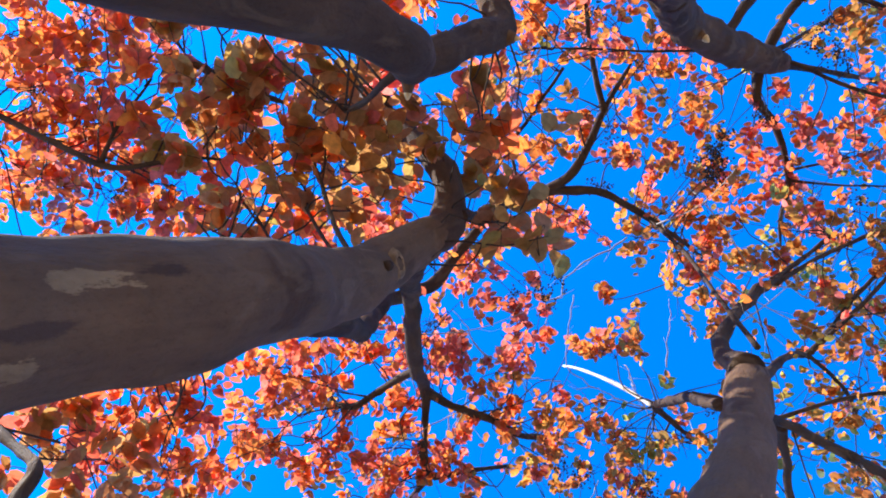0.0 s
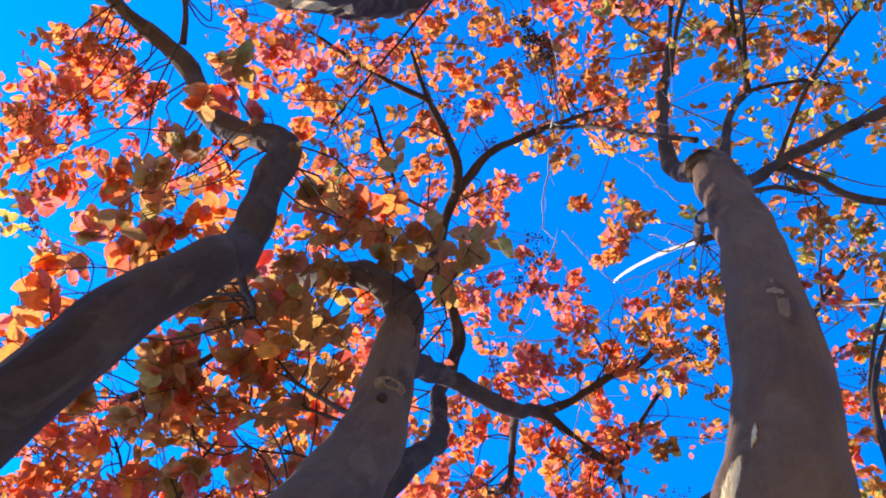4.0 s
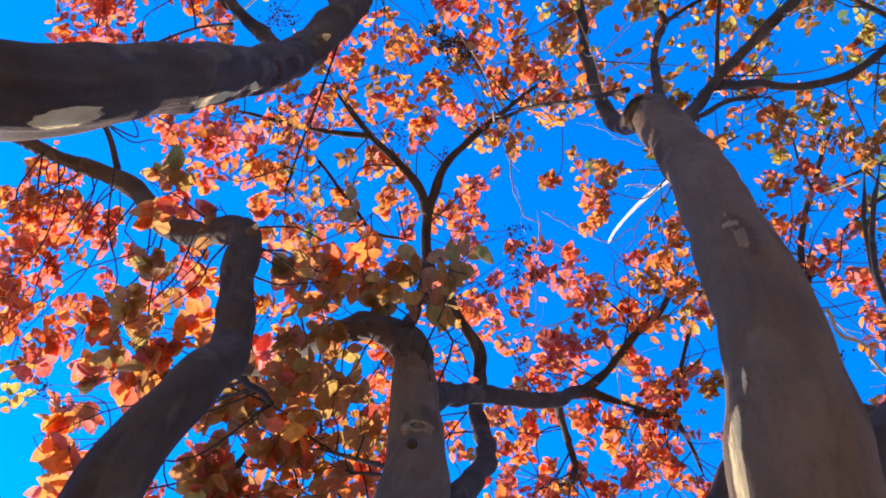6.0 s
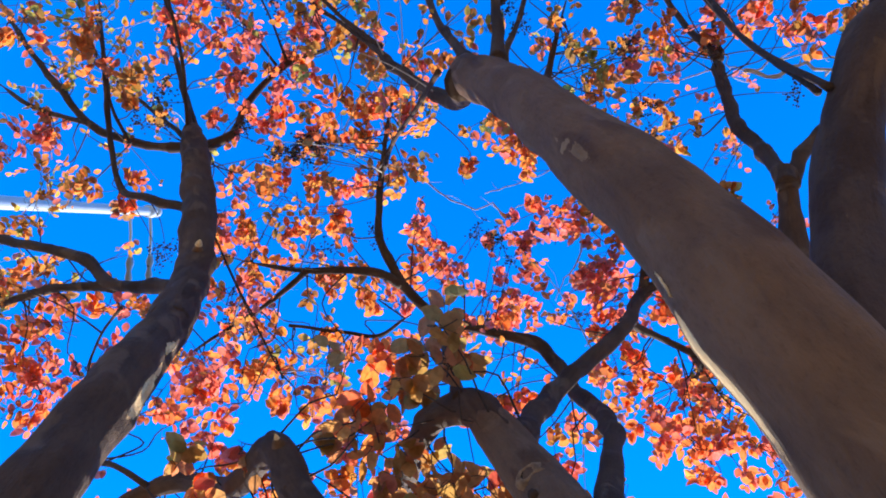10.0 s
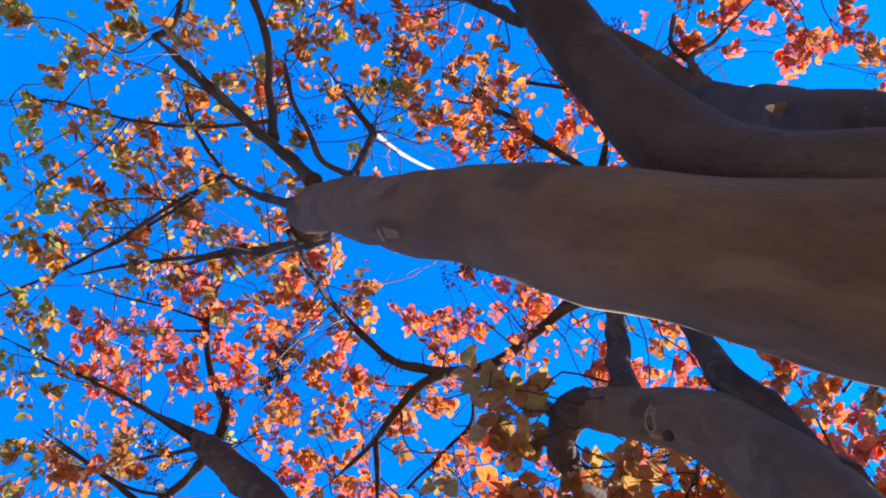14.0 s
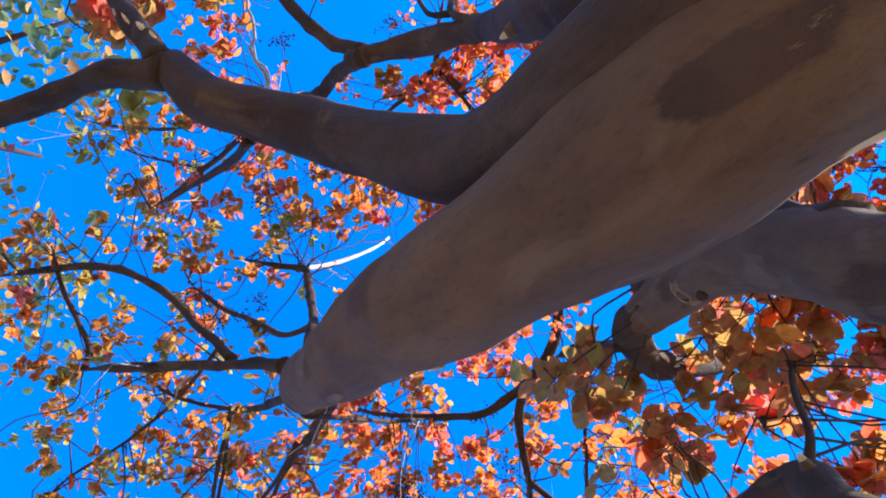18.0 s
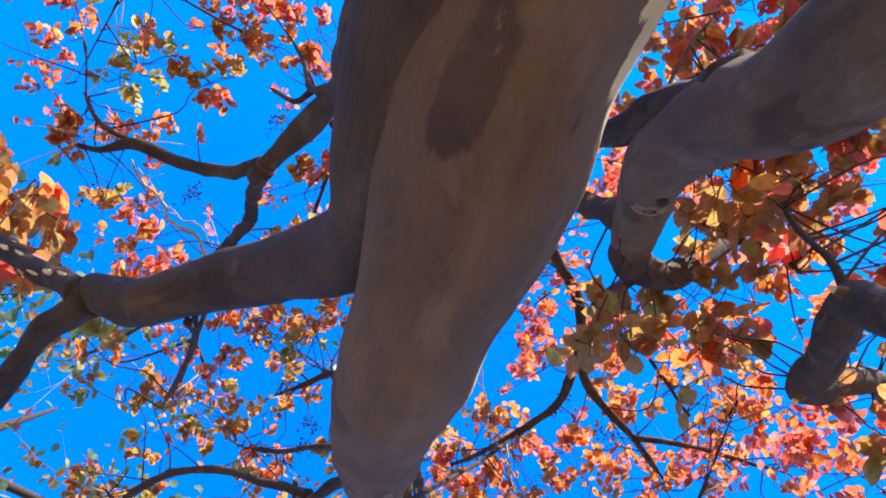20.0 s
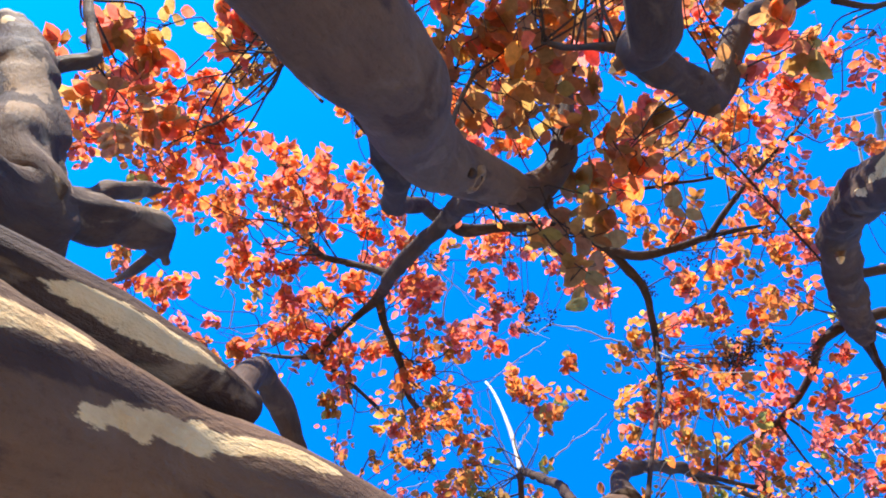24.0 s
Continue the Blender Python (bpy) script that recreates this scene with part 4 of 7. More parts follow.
def bark_patch(name, parent, at, axis, facing, radius, length, spread, mat, label, lift=0.0006, seed=1.0, curl=0.0, on=None):
    """A thin ragged plate of bark that hugs a stem: at its middle, along axis, on the side that faces 'facing'."""
    at, axis = np.array(at, float), unit(np.array(axis, float))
    f = np.array(facing, float)
    f = unit(f - axis * (f @ axis))
    g = np.cross(axis, f)
    nu, nv = 28, 12
    rag = 0.3 if mat is DARK_PATCH else 0.6
    skin = skin_of(on or parent)
    verts, faces = [], []
    for layer in (0, 1):
        for i in range(nu + 1):
            u = i / nu * 2 - 1
            w = math.sqrt(max(0.0, 1 - abs(u) ** 2.2)) 
            wl = w * (1 + rag * noise.noise(Vector((u * 3.1, seed, 0.2))) + 0.45 * rag * noise.noise(Vector((u * 9.0, seed, 3.2))))
            wr = w * (1 + rag * noise.noise(Vector((u * 3.1, seed, 7.7))) + 0.45 * rag * noise.noise(Vector((u * 9.0, seed, 9.1))))
            for k in range(nv + 1):
                q = k / nv * 2 - 1
                a = spread * q * (wl if q < 0 else wr)
                way = f * math.cos(a) + g * math.sin(a)
                foot = at + axis * (u * length / 2 + 0.006 * noise.noise(Vector((q * 4, seed, u * 2))))
                hit = skin.ray_cast(Vector(foot + way * radius * 3), Vector(-way))[0]
                own = (hit - Vector(foot)).length if hit else radius
                rr = own + (lift if layer == 0 else -0.004) * (1 - 0.5 * abs(q)) + curl * max(0, q - 0.4) ** 2
                verts.append(foot + way * rr)
    m = (nu + 1) * (nv + 1)
    for i in range(nu):
        for k in range(nv):
            a = i * (nv + 1) + k
            faces.append((a, a + 1, a + nv + 2, a + nv + 1))
            faces.append((m + a, m + a + nv + 1, m + a + nv + 2, m + a + 1))
    rim = [i * (nv + 1) for i in range(nu + 1)] + [nu * (nv + 1) + k for k in range(1, nv + 1)] + [i * (nv + 1) + nv for i in range(nu - 1, -1, -1)] + list(range(nv - 1, 0, -1))
    for p, q in zip(rim, rim[1:] + rim[:1]):
        faces.append((p, q, q + m, p + m))
    link(name, verts, faces, mat, parent, label)


def stub(parent, at, out, r, length, label):
    """A broken branch end: a swollen collar, a short peg and torn pale wood."""
    at, out = np.array(at, float), unit(np.array(out, float))
    line = [(*(at - out * r), r * 1.5), (*at, r * 1.25), (*(at + out * length * 0.5), r), (*(at + out * length), r * 0.72)]
    peg = wooden("broken_stub", spline(line, 0.006), 12, BARK, parent, label, 0.12, 0.35, at[0])
    torn = at + out * length
    v, f = tube(spline([(*(torn - out * 0.004), r * 0.74), (*(torn + out * r * 0.5), r * 0.55), (*(torn + out * r * 1.1), r * 0.2)], 0.004), 10, 0.3, 0.4, 2.0)
    link("torn_wood", v, f, INNER, peg)


def knot(parent, at, out, r, label):
    """A knot hole: a raised lip round a dark hollow."""
    at, out = np.array(at, float), unit(np.array(out, float))
    s = unit(np.cross(out, (0.2, 0.1, 1.0)))
    t = np.cross(out, s)
    verts, faces, rows, sides = [], [], ((1.9, -0.5), (1.45, 0.12), (1.1, 0.30), (0.8, 0.14), (0.62, -0.35), (0.25, -0.8)), 18
    for rad, h in rows:
        for k in range(sides):
            a = 2 * math.pi * k / sides
            w = 1 + 0.28 * noise.noise(Vector((math.cos(a) * 1.5, math.sin(a) * 1.5, at[0] * 9)))
            verts.append(at + (s * math.cos(a) * 1.25 + t * math.sin(a) * 0.85) * r * rad * w + out * r * h)
    for i in range(len(rows) - 1):
        for k in range(sides):
            j = (k + 1) % sides
            faces.append((i * sides + k, i * sides + j, (i + 1) * sides + j, (i + 1) * sides + k))
    faces.append(tuple((len(rows) - 1) * sides + k for k in range(sides)))
    idx = [0] * (3 * sides) + [1] * (len(faces) - 3 * sides)
    link("knot", verts, faces, (TAN_PATCH, HOLLOW), parent, label, idx)


pale_twig([(0.596, 0.503, 4.000, 0.0110), (0.515, 0.462, 4.130, 0.0105), (0.412, 0.432, 4.290, 0.0090), (0.335, 0.424, 4.420, 0.0065), (0.290, 0.432, 4.510, 0.0050)], WHITE_WOOD, "bleached dead branch without bark")
pale_twig([(0.573, -0.204, 4.400, 0.0042), (0.520, -0.164, 4.400, 0.0040), (0.401, -0.097, 4.400, 0.0038), (0.281, -0.002, 4.400, 0.0034), (0.267, 0.079, 4.400, 0.0032), (0.195, 0.100, 4.400, 0.0030), (0.201, 0.173, 4.400, 0.0026), (0.179, 0.255, 4.400, 0.0024), (0.142, 0.296, 4.400, 0.0018)])
pale_twig([(0.761, 0.413, 4.400, 0.0032), (0.768, 0.305, 4.400, 0.0028), (0.775, 0.198, 4.400, 0.0024), (0.770, 0.090, 4.400, 0.0018)])
pale_twig([(-0.023, 0.354, 4.200, 0.0034), (-0.074, 0.342, 4.200, 0.0032), (-0.163, 0.266, 4.200, 0.0030), (-0.181, 0.202, 4.200, 0.0026), (-0.252, 0.121, 4.200, 0.0018)])
pale_twig([(-0.200, 0.558, 4.119, 0.0029), (-0.235, 0.678, 4.134, 0.0029), (-0.222, 0.736, 4.272, 0.0029), (-0.282, 0.799, 4.300, 0.0029), (-0.258, 0.557, 4.400, 0.0025)])
pale_twig([(0.227, 0.895, 3.300, 0.0072), (0.184, 0.952, 3.330, 0.0068), (0.164, 1.022, 3.360, 0.0066), (0.169, 1.079, 3.380, 0.0060), (0.123, 1.152, 3.420, 0.0052), (0.101, 1.207, 3.440, 0.0048), (0.083, 1.272, 3.470, 0.0044), (0.034, 1.341, 3.500, 0.0036)])
pale_twig([(-0.026, 1.308, 3.442, 0.0024), (-0.041, 1.294, 3.468, 0.0024), (-0.047, 1.291, 3.481, 0.0024), (-0.050, 1.299, 3.500, 0.0024), (-0.083, 1.224, 3.600, 0.0022)])
pale_twig([(0.640, 0.541, 4.053, 0.0033), (0.520, 0.522, 4.139, 0.0033), (0.401, 0.482, 4.231, 0.0033), (0.296, 0.413, 4.300, 0.0033), (0.273, 0.339, 4.300, 0.0029), (0.322, 0.071, 4.400, 0.0024)])
pale_twig([(0.312, 0.782, 4.500, 0.0024), (0.236, 0.661, 4.469, 0.0024), (0.094, 0.510, 4.320, 0.0024), (0.083, 0.451, 4.300, 0.0024), (0.252, 0.463, 4.300, 0.0024)])
pale_twig([(-0.216, 0.551, 4.109, 0.0025), (-0.510, 0.713, 4.021, 0.0025), (-0.590, 0.914, 3.921, 0.0025), (-0.662, 0.936, 3.800, 0.0025), (-0.738, 0.849, 3.800, 0.0029), (-0.887, 0.884, 3.900, 0.0026)])
pale_twig([(-0.107, 1.617, 3.579, 0.0025), (-0.348, 1.673, 3.724, 0.0025), (-0.632, 1.755, 3.765, 0.0025), (-0.773, 1.802, 3.800, 0.0025), (-0.610, 1.683, 3.700, 0.0028)])
pale_twig([(0.452, 1.269, 4.250, 0.0034), (0.407, 1.241, 4.212, 0.0034), (0.337, 1.237, 4.170, 0.0034), (0.309, 1.204, 4.130, 0.0034), (0.240, 1.274, 4.100, 0.0038), (0.243, 1.390, 4.150, 0.0039), (0.192, 1.530, 4.200, 0.0030), (0.113, 1.726, 4.300, 0.0027)])
pale_twig([(0.317, 1.188, 4.130, 0.0030), (0.347, 1.042, 4.200, 0.0026), (0.424, 0.923, 4.300, 0.0023)])
pale_twig([(-0.365, 0.690, 4.091, 0.0027), (-0.357, 0.760, 4.158, 0.0027), (-0.318, 0.777, 4.186, 0.0027), (-0.338, 0.837, 4.200, 0.0027), (-0.249, 0.677, 4.300, 0.0023), (-0.182, 0.528, 4.300, 0.0023)])
pale_twig([(-0.169, 0.573, 4.139, 0.0019), (-0.166, 0.599, 4.228, 0.0019), (-0.180, 0.667, 4.280, 0.0019), (-0.157, 0.687, 4.300, 0.0019), (-0.299, 0.804, 4.200, 0.0022)])
pale_twig([(0.612, 0.517, 4.028, 0.0019), (0.536, 0.455, 4.096, 0.0019), (0.569, 0.455, 4.282, 0.0019), (0.546, 0.384, 4.300, 0.0019), (0.578, 0.496, 4.200, 0.0023), (0.773, 0.817, 4.400, 0.0019)])
pale_twig([(1.302, 0.045, 3.843, 0.0025), (1.151, 0.030, 3.920, 0.0025), (1.068, -0.050, 3.894, 0.0025), (0.974, -0.054, 3.900, 0.0025), (0.881, -0.231, 4.000, 0.0026), (0.783, -0.397, 4.100, 0.0022)])
pale_twig([(0.297, -1.091, 3.900, 0.0018), (0.340, -0.976, 3.987, 0.0018), (0.393, -0.848, 4.122, 0.0018), (0.406, -0.781, 4.200, 0.0018), (0.332, -0.612, 4.200, 0.0018)])
spray(tree, (-0.39, -0.52, 2.72), -0.71, -0.84, 2.70, 0.055, 8, "orange", 0.055, single=True)
spray(tree, (-0.40, -0.52, 2.75), -0.77, -0.86, 2.70, 0.058, 9, "orange", 0.055, single=True)
spray(tree, (-0.37, -0.52, 2.65), -0.69, -0.90, 2.72, 0.056, 8, "orange", 0.055, single=True)
spray(tree, (-0.34, -0.52, 2.59), -0.71, -0.92, 2.75, 0.080, 8, "orange", 0.055, single=True)
spray(tree, (-0.31, -0.54, 2.57), -0.67, -0.97, 2.75, 0.057, 8, "orange", 0.055, single=True)
spray(tree, (-0.48, -0.53, 2.93), -0.76, -0.97, 2.80, 0.052, 8, "red", 0.055, single=True)
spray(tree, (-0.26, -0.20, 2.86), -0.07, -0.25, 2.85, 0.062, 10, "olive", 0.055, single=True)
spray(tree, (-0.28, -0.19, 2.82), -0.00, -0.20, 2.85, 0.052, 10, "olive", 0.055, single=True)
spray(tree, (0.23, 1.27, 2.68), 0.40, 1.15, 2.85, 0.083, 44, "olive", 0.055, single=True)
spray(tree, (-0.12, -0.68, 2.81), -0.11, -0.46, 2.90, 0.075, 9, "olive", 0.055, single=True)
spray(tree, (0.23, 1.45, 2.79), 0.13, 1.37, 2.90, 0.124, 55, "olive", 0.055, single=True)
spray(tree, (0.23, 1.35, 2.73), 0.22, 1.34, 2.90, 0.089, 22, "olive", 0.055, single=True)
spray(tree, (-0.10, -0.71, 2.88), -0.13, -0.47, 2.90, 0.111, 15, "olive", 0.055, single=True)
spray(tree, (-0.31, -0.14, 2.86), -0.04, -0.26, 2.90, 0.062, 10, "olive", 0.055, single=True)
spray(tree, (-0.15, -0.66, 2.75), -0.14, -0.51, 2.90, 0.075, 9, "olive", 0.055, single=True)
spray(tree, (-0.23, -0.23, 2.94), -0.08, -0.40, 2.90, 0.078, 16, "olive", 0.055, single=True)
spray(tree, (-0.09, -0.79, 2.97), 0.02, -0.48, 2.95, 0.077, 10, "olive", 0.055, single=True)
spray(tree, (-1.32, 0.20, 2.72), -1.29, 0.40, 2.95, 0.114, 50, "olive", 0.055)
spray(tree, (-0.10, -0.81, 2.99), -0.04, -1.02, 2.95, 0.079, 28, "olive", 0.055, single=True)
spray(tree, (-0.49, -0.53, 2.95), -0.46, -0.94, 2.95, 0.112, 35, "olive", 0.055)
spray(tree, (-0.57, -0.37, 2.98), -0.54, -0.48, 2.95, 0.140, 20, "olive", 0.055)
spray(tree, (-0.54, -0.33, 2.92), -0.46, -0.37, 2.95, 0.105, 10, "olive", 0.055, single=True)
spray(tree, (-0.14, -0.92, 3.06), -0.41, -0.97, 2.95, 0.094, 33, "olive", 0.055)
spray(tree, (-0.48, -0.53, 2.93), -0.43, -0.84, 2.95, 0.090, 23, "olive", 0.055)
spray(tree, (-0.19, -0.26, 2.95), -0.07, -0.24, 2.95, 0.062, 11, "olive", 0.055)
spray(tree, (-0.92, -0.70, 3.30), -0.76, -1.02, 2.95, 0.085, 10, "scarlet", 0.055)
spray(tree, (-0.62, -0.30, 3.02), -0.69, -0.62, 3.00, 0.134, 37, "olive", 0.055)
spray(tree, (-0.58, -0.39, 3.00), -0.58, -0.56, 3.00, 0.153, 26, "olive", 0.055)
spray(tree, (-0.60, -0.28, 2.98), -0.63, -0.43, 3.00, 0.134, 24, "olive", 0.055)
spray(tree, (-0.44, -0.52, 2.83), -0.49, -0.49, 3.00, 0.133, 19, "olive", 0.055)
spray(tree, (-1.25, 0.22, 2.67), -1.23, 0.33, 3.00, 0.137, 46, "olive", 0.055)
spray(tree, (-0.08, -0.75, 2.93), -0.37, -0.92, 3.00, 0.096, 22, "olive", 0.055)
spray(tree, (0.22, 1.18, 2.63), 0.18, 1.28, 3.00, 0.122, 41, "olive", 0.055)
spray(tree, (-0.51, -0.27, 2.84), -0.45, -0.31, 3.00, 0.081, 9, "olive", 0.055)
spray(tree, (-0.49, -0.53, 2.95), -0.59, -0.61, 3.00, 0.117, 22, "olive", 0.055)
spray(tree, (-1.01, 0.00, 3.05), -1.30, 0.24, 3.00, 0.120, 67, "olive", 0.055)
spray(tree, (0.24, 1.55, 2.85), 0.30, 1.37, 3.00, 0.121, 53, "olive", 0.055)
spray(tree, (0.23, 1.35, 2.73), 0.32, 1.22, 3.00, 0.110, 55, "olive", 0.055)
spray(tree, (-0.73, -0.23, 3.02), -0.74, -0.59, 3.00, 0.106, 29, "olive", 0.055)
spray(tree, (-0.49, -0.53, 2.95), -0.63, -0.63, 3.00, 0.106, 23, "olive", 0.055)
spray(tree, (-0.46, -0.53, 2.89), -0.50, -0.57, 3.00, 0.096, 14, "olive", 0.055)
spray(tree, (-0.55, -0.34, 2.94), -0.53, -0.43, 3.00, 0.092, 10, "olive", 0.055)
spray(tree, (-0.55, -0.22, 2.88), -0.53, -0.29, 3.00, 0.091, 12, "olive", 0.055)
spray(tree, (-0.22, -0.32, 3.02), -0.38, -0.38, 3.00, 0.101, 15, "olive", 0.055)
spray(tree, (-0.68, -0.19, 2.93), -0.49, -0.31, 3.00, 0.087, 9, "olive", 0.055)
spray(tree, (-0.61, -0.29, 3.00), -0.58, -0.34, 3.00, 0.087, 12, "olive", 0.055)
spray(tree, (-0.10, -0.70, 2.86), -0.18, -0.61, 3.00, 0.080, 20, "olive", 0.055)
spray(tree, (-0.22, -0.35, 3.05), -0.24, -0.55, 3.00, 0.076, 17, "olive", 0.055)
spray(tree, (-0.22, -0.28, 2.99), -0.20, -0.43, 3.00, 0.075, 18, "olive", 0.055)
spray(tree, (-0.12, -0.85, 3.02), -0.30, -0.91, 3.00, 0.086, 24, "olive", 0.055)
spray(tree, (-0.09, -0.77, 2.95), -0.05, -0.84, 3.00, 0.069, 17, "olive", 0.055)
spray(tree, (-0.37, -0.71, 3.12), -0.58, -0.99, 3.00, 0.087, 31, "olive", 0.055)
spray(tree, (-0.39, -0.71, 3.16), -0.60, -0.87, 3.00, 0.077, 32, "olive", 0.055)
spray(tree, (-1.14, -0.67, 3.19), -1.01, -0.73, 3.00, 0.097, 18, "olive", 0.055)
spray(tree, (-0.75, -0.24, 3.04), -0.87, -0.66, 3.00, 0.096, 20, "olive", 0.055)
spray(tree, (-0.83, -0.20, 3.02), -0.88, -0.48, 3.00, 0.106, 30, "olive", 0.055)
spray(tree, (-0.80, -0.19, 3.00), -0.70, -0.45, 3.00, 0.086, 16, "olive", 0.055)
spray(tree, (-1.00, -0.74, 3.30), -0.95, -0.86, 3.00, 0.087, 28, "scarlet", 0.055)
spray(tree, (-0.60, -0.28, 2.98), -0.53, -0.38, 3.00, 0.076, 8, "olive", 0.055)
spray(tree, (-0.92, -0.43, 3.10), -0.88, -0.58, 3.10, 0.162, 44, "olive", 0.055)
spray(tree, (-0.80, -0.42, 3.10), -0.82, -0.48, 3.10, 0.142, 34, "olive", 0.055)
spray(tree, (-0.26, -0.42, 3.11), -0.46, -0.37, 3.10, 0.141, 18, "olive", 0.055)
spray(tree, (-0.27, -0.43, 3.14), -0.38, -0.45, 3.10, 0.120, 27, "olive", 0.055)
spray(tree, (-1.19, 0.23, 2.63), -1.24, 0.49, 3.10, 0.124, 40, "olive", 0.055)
spray(tree, (0.23, 1.45, 2.79), 0.25, 1.23, 3.10, 0.099, 27, "orange", 0.055)
spray(tree, (-0.37, -0.71, 3.12), -0.47, -0.71, 3.10, 0.095, 30, "olive", 0.055)
spray(tree, (-1.34, 0.20, 2.73), -1.35, 0.40, 3.10, 0.106, 31, "olive", 0.055)
spray(tree, (-0.76, -0.41, 3.10), -0.53, -0.59, 3.10, 0.110, 17, "olive", 0.055)
spray(tree, (-0.15, -0.27, 3.13), -0.40, -0.33, 3.10, 0.091, 16, "olive", 0.055)
spray(tree, (-0.16, -1.00, 3.14), -0.07, -1.06, 3.10, 0.078, 22, "olive", 0.055)
spray(tree, (0.24, 1.55, 2.85), 0.18, 1.35, 3.10, 0.095, 33, "olive", 0.055)
spray(tree, (0.23, 1.53, 2.83), 0.21, 1.48, 3.10, 0.106, 28, "olive", 0.055)
spray(tree, (-0.83, -0.42, 3.10), -0.82, -0.45, 3.10, 0.111, 16, "orange", 0.055)
spray(tree, (-0.78, -0.27, 3.09), -0.75, -0.28, 3.10, 0.101, 30, "olive", 0.055)
spray(tree, (-0.73, -0.41, 3.10), -0.46, -0.49, 3.10, 0.090, 15, "olive", 0.055)
spray(tree, (-0.37, -0.71, 3.12), -0.51, -0.62, 3.10, 0.090, 14, "olive", 0.055)
spray(tree, (-0.16, -0.26, 3.09), -0.14, -0.35, 3.10, 0.067, 23, "olive", 0.055)
spray(tree, (-1.22, -0.52, 3.14), -1.22, -0.85, 3.10, 0.113, 35, "scarlet", 0.055)
spray(tree, (-1.22, -0.48, 3.12), -1.15, -0.61, 3.10, 0.113, 23, "scarlet", 0.055)
spray(tree, (-0.89, -0.22, 3.06), -0.84, -0.33, 3.10, 0.101, 16, "scarlet", 0.055)
spray(tree, (-1.16, -0.63, 3.18), -1.30, -0.69, 3.20, 0.194, 43, "scarlet", 0.055)
spray(tree, (-1.15, -0.66, 3.19), -1.11, -0.74, 3.20, 0.171, 29, "scarlet", 0.055)
spray(tree, (-1.08, -0.42, 3.10), -1.08, -0.55, 3.20, 0.172, 68, "olive", 0.055)
spray(tree, (-0.92, -0.43, 3.10), -0.87, -0.36, 3.20, 0.171, 48, "olive", 0.055)
spray(tree, (0.63, 0.82, 3.20), 0.56, 1.12, 3.20, 0.084, 18, "gold", 0.055)
spray(tree, (-1.10, 0.01, 3.14), -1.17, 0.07, 3.20, 0.099, 43, "olive", 0.055)
spray(tree, (-0.17, -1.10, 3.25), -0.69, -1.05, 3.20, 0.097, 23, "orange", 0.055)
spray(tree, (-1.18, -0.60, 3.17), -1.06, -0.76, 3.20, 0.129, 17, "orange", 0.055)
spray(tree, (-1.21, -0.54, 3.15), -0.97, -0.69, 3.20, 0.107, 15, "orange", 0.055)
spray(tree, (-1.16, 0.01, 3.20), -1.08, -0.10, 3.20, 0.076, 41, "olive", 0.055)
spray(tree, (-0.03, -1.26, 3.16), -0.59, -1.23, 3.20, 0.097, 39, "orange", 0.055)
spray(tree, (-0.85, -0.67, 3.31), -0.80, -1.28, 3.20, 0.108, 26, "scarlet", 0.055)
spray(tree, (-1.62, -0.59, 3.20), -1.57, -0.68, 3.30, 0.204, 97, "scarlet", 0.047)
spray(tree, (-1.36, -0.47, 3.14), -1.31, -0.55, 3.30, 0.158, 62, "scarlet", 0.047)
spray(tree, (-1.18, -0.41, 3.10), -1.11, -0.37, 3.30, 0.180, 59, "scarlet", 0.047)
spray(tree, (-0.67, -0.35, 3.10), -0.89, -0.21, 3.30, 0.112, 18, "gold", 0.047)
spray(tree, (-0.47, 0.04, 3.30), -0.69, -0.19, 3.30, 0.112, 37, "gold", 0.047)
spray(tree, (-1.10, 0.01, 3.14), -1.24, 0.36, 3.30, 0.148, 65, "scarlet", 0.047)
spray(tree, (-1.16, 0.01, 3.20), -1.17, 0.58, 3.30, 0.114, 23, "gold", 0.047)
spray(tree, (-0.10, -1.64, 3.47), -0.58, -1.61, 3.30, 0.138, 62, "scarlet", 0.047)
spray(tree, (-0.16, -1.18, 3.33), -0.56, -1.44, 3.30, 0.125, 35, "scarlet", 0.047)
spray(tree, (-1.26, -0.42, 3.11), -1.23, -0.43, 3.30, 0.115, 28, "red", 0.047)
spray(tree, (-0.95, 0.00, 2.99), -1.39, 0.69, 3.30, 0.118, 55, "scarlet", 0.047)
spray(tree, (-1.16, 0.01, 3.20), -1.30, 0.03, 3.30, 0.092, 43, "scarlet", 0.047)
spray(tree, (-1.16, 0.01, 3.20), -1.13, 0.09, 3.30, 0.087, 62, "olive", 0.047)
spray(tree, (-0.77, -0.64, 3.34), -0.73, -0.52, 3.30, 0.145, 26, "orange", 0.047)
spray(tree, (-0.35, -0.52, 3.26), -0.60, -0.45, 3.30, 0.123, 12, "orange", 0.047)
spray(tree, (-0.15, -1.20, 3.35), -0.75, -1.42, 3.30, 0.126, 35, "gold", 0.047)
spray(tree, (-0.39, -0.56, 3.32), -0.09, -0.66, 3.30, 0.100, 14, "orange", 0.047)
spray(tree, (-0.44, -0.69, 3.33), -0.58, -0.41, 3.30, 0.088, 8, "orange", 0.047)
spray(tree, (-1.71, -0.63, 3.22), -1.57, -0.86, 3.30, 0.136, 55, "scarlet", 0.047)
spray(tree, (-1.65, -0.60, 3.21), -1.57, -0.61, 3.30, 0.125, 64, "scarlet", 0.047)
spray(tree, (-1.49, -0.52, 3.17), -1.40, -0.57, 3.30, 0.125, 47, "scarlet", 0.047)
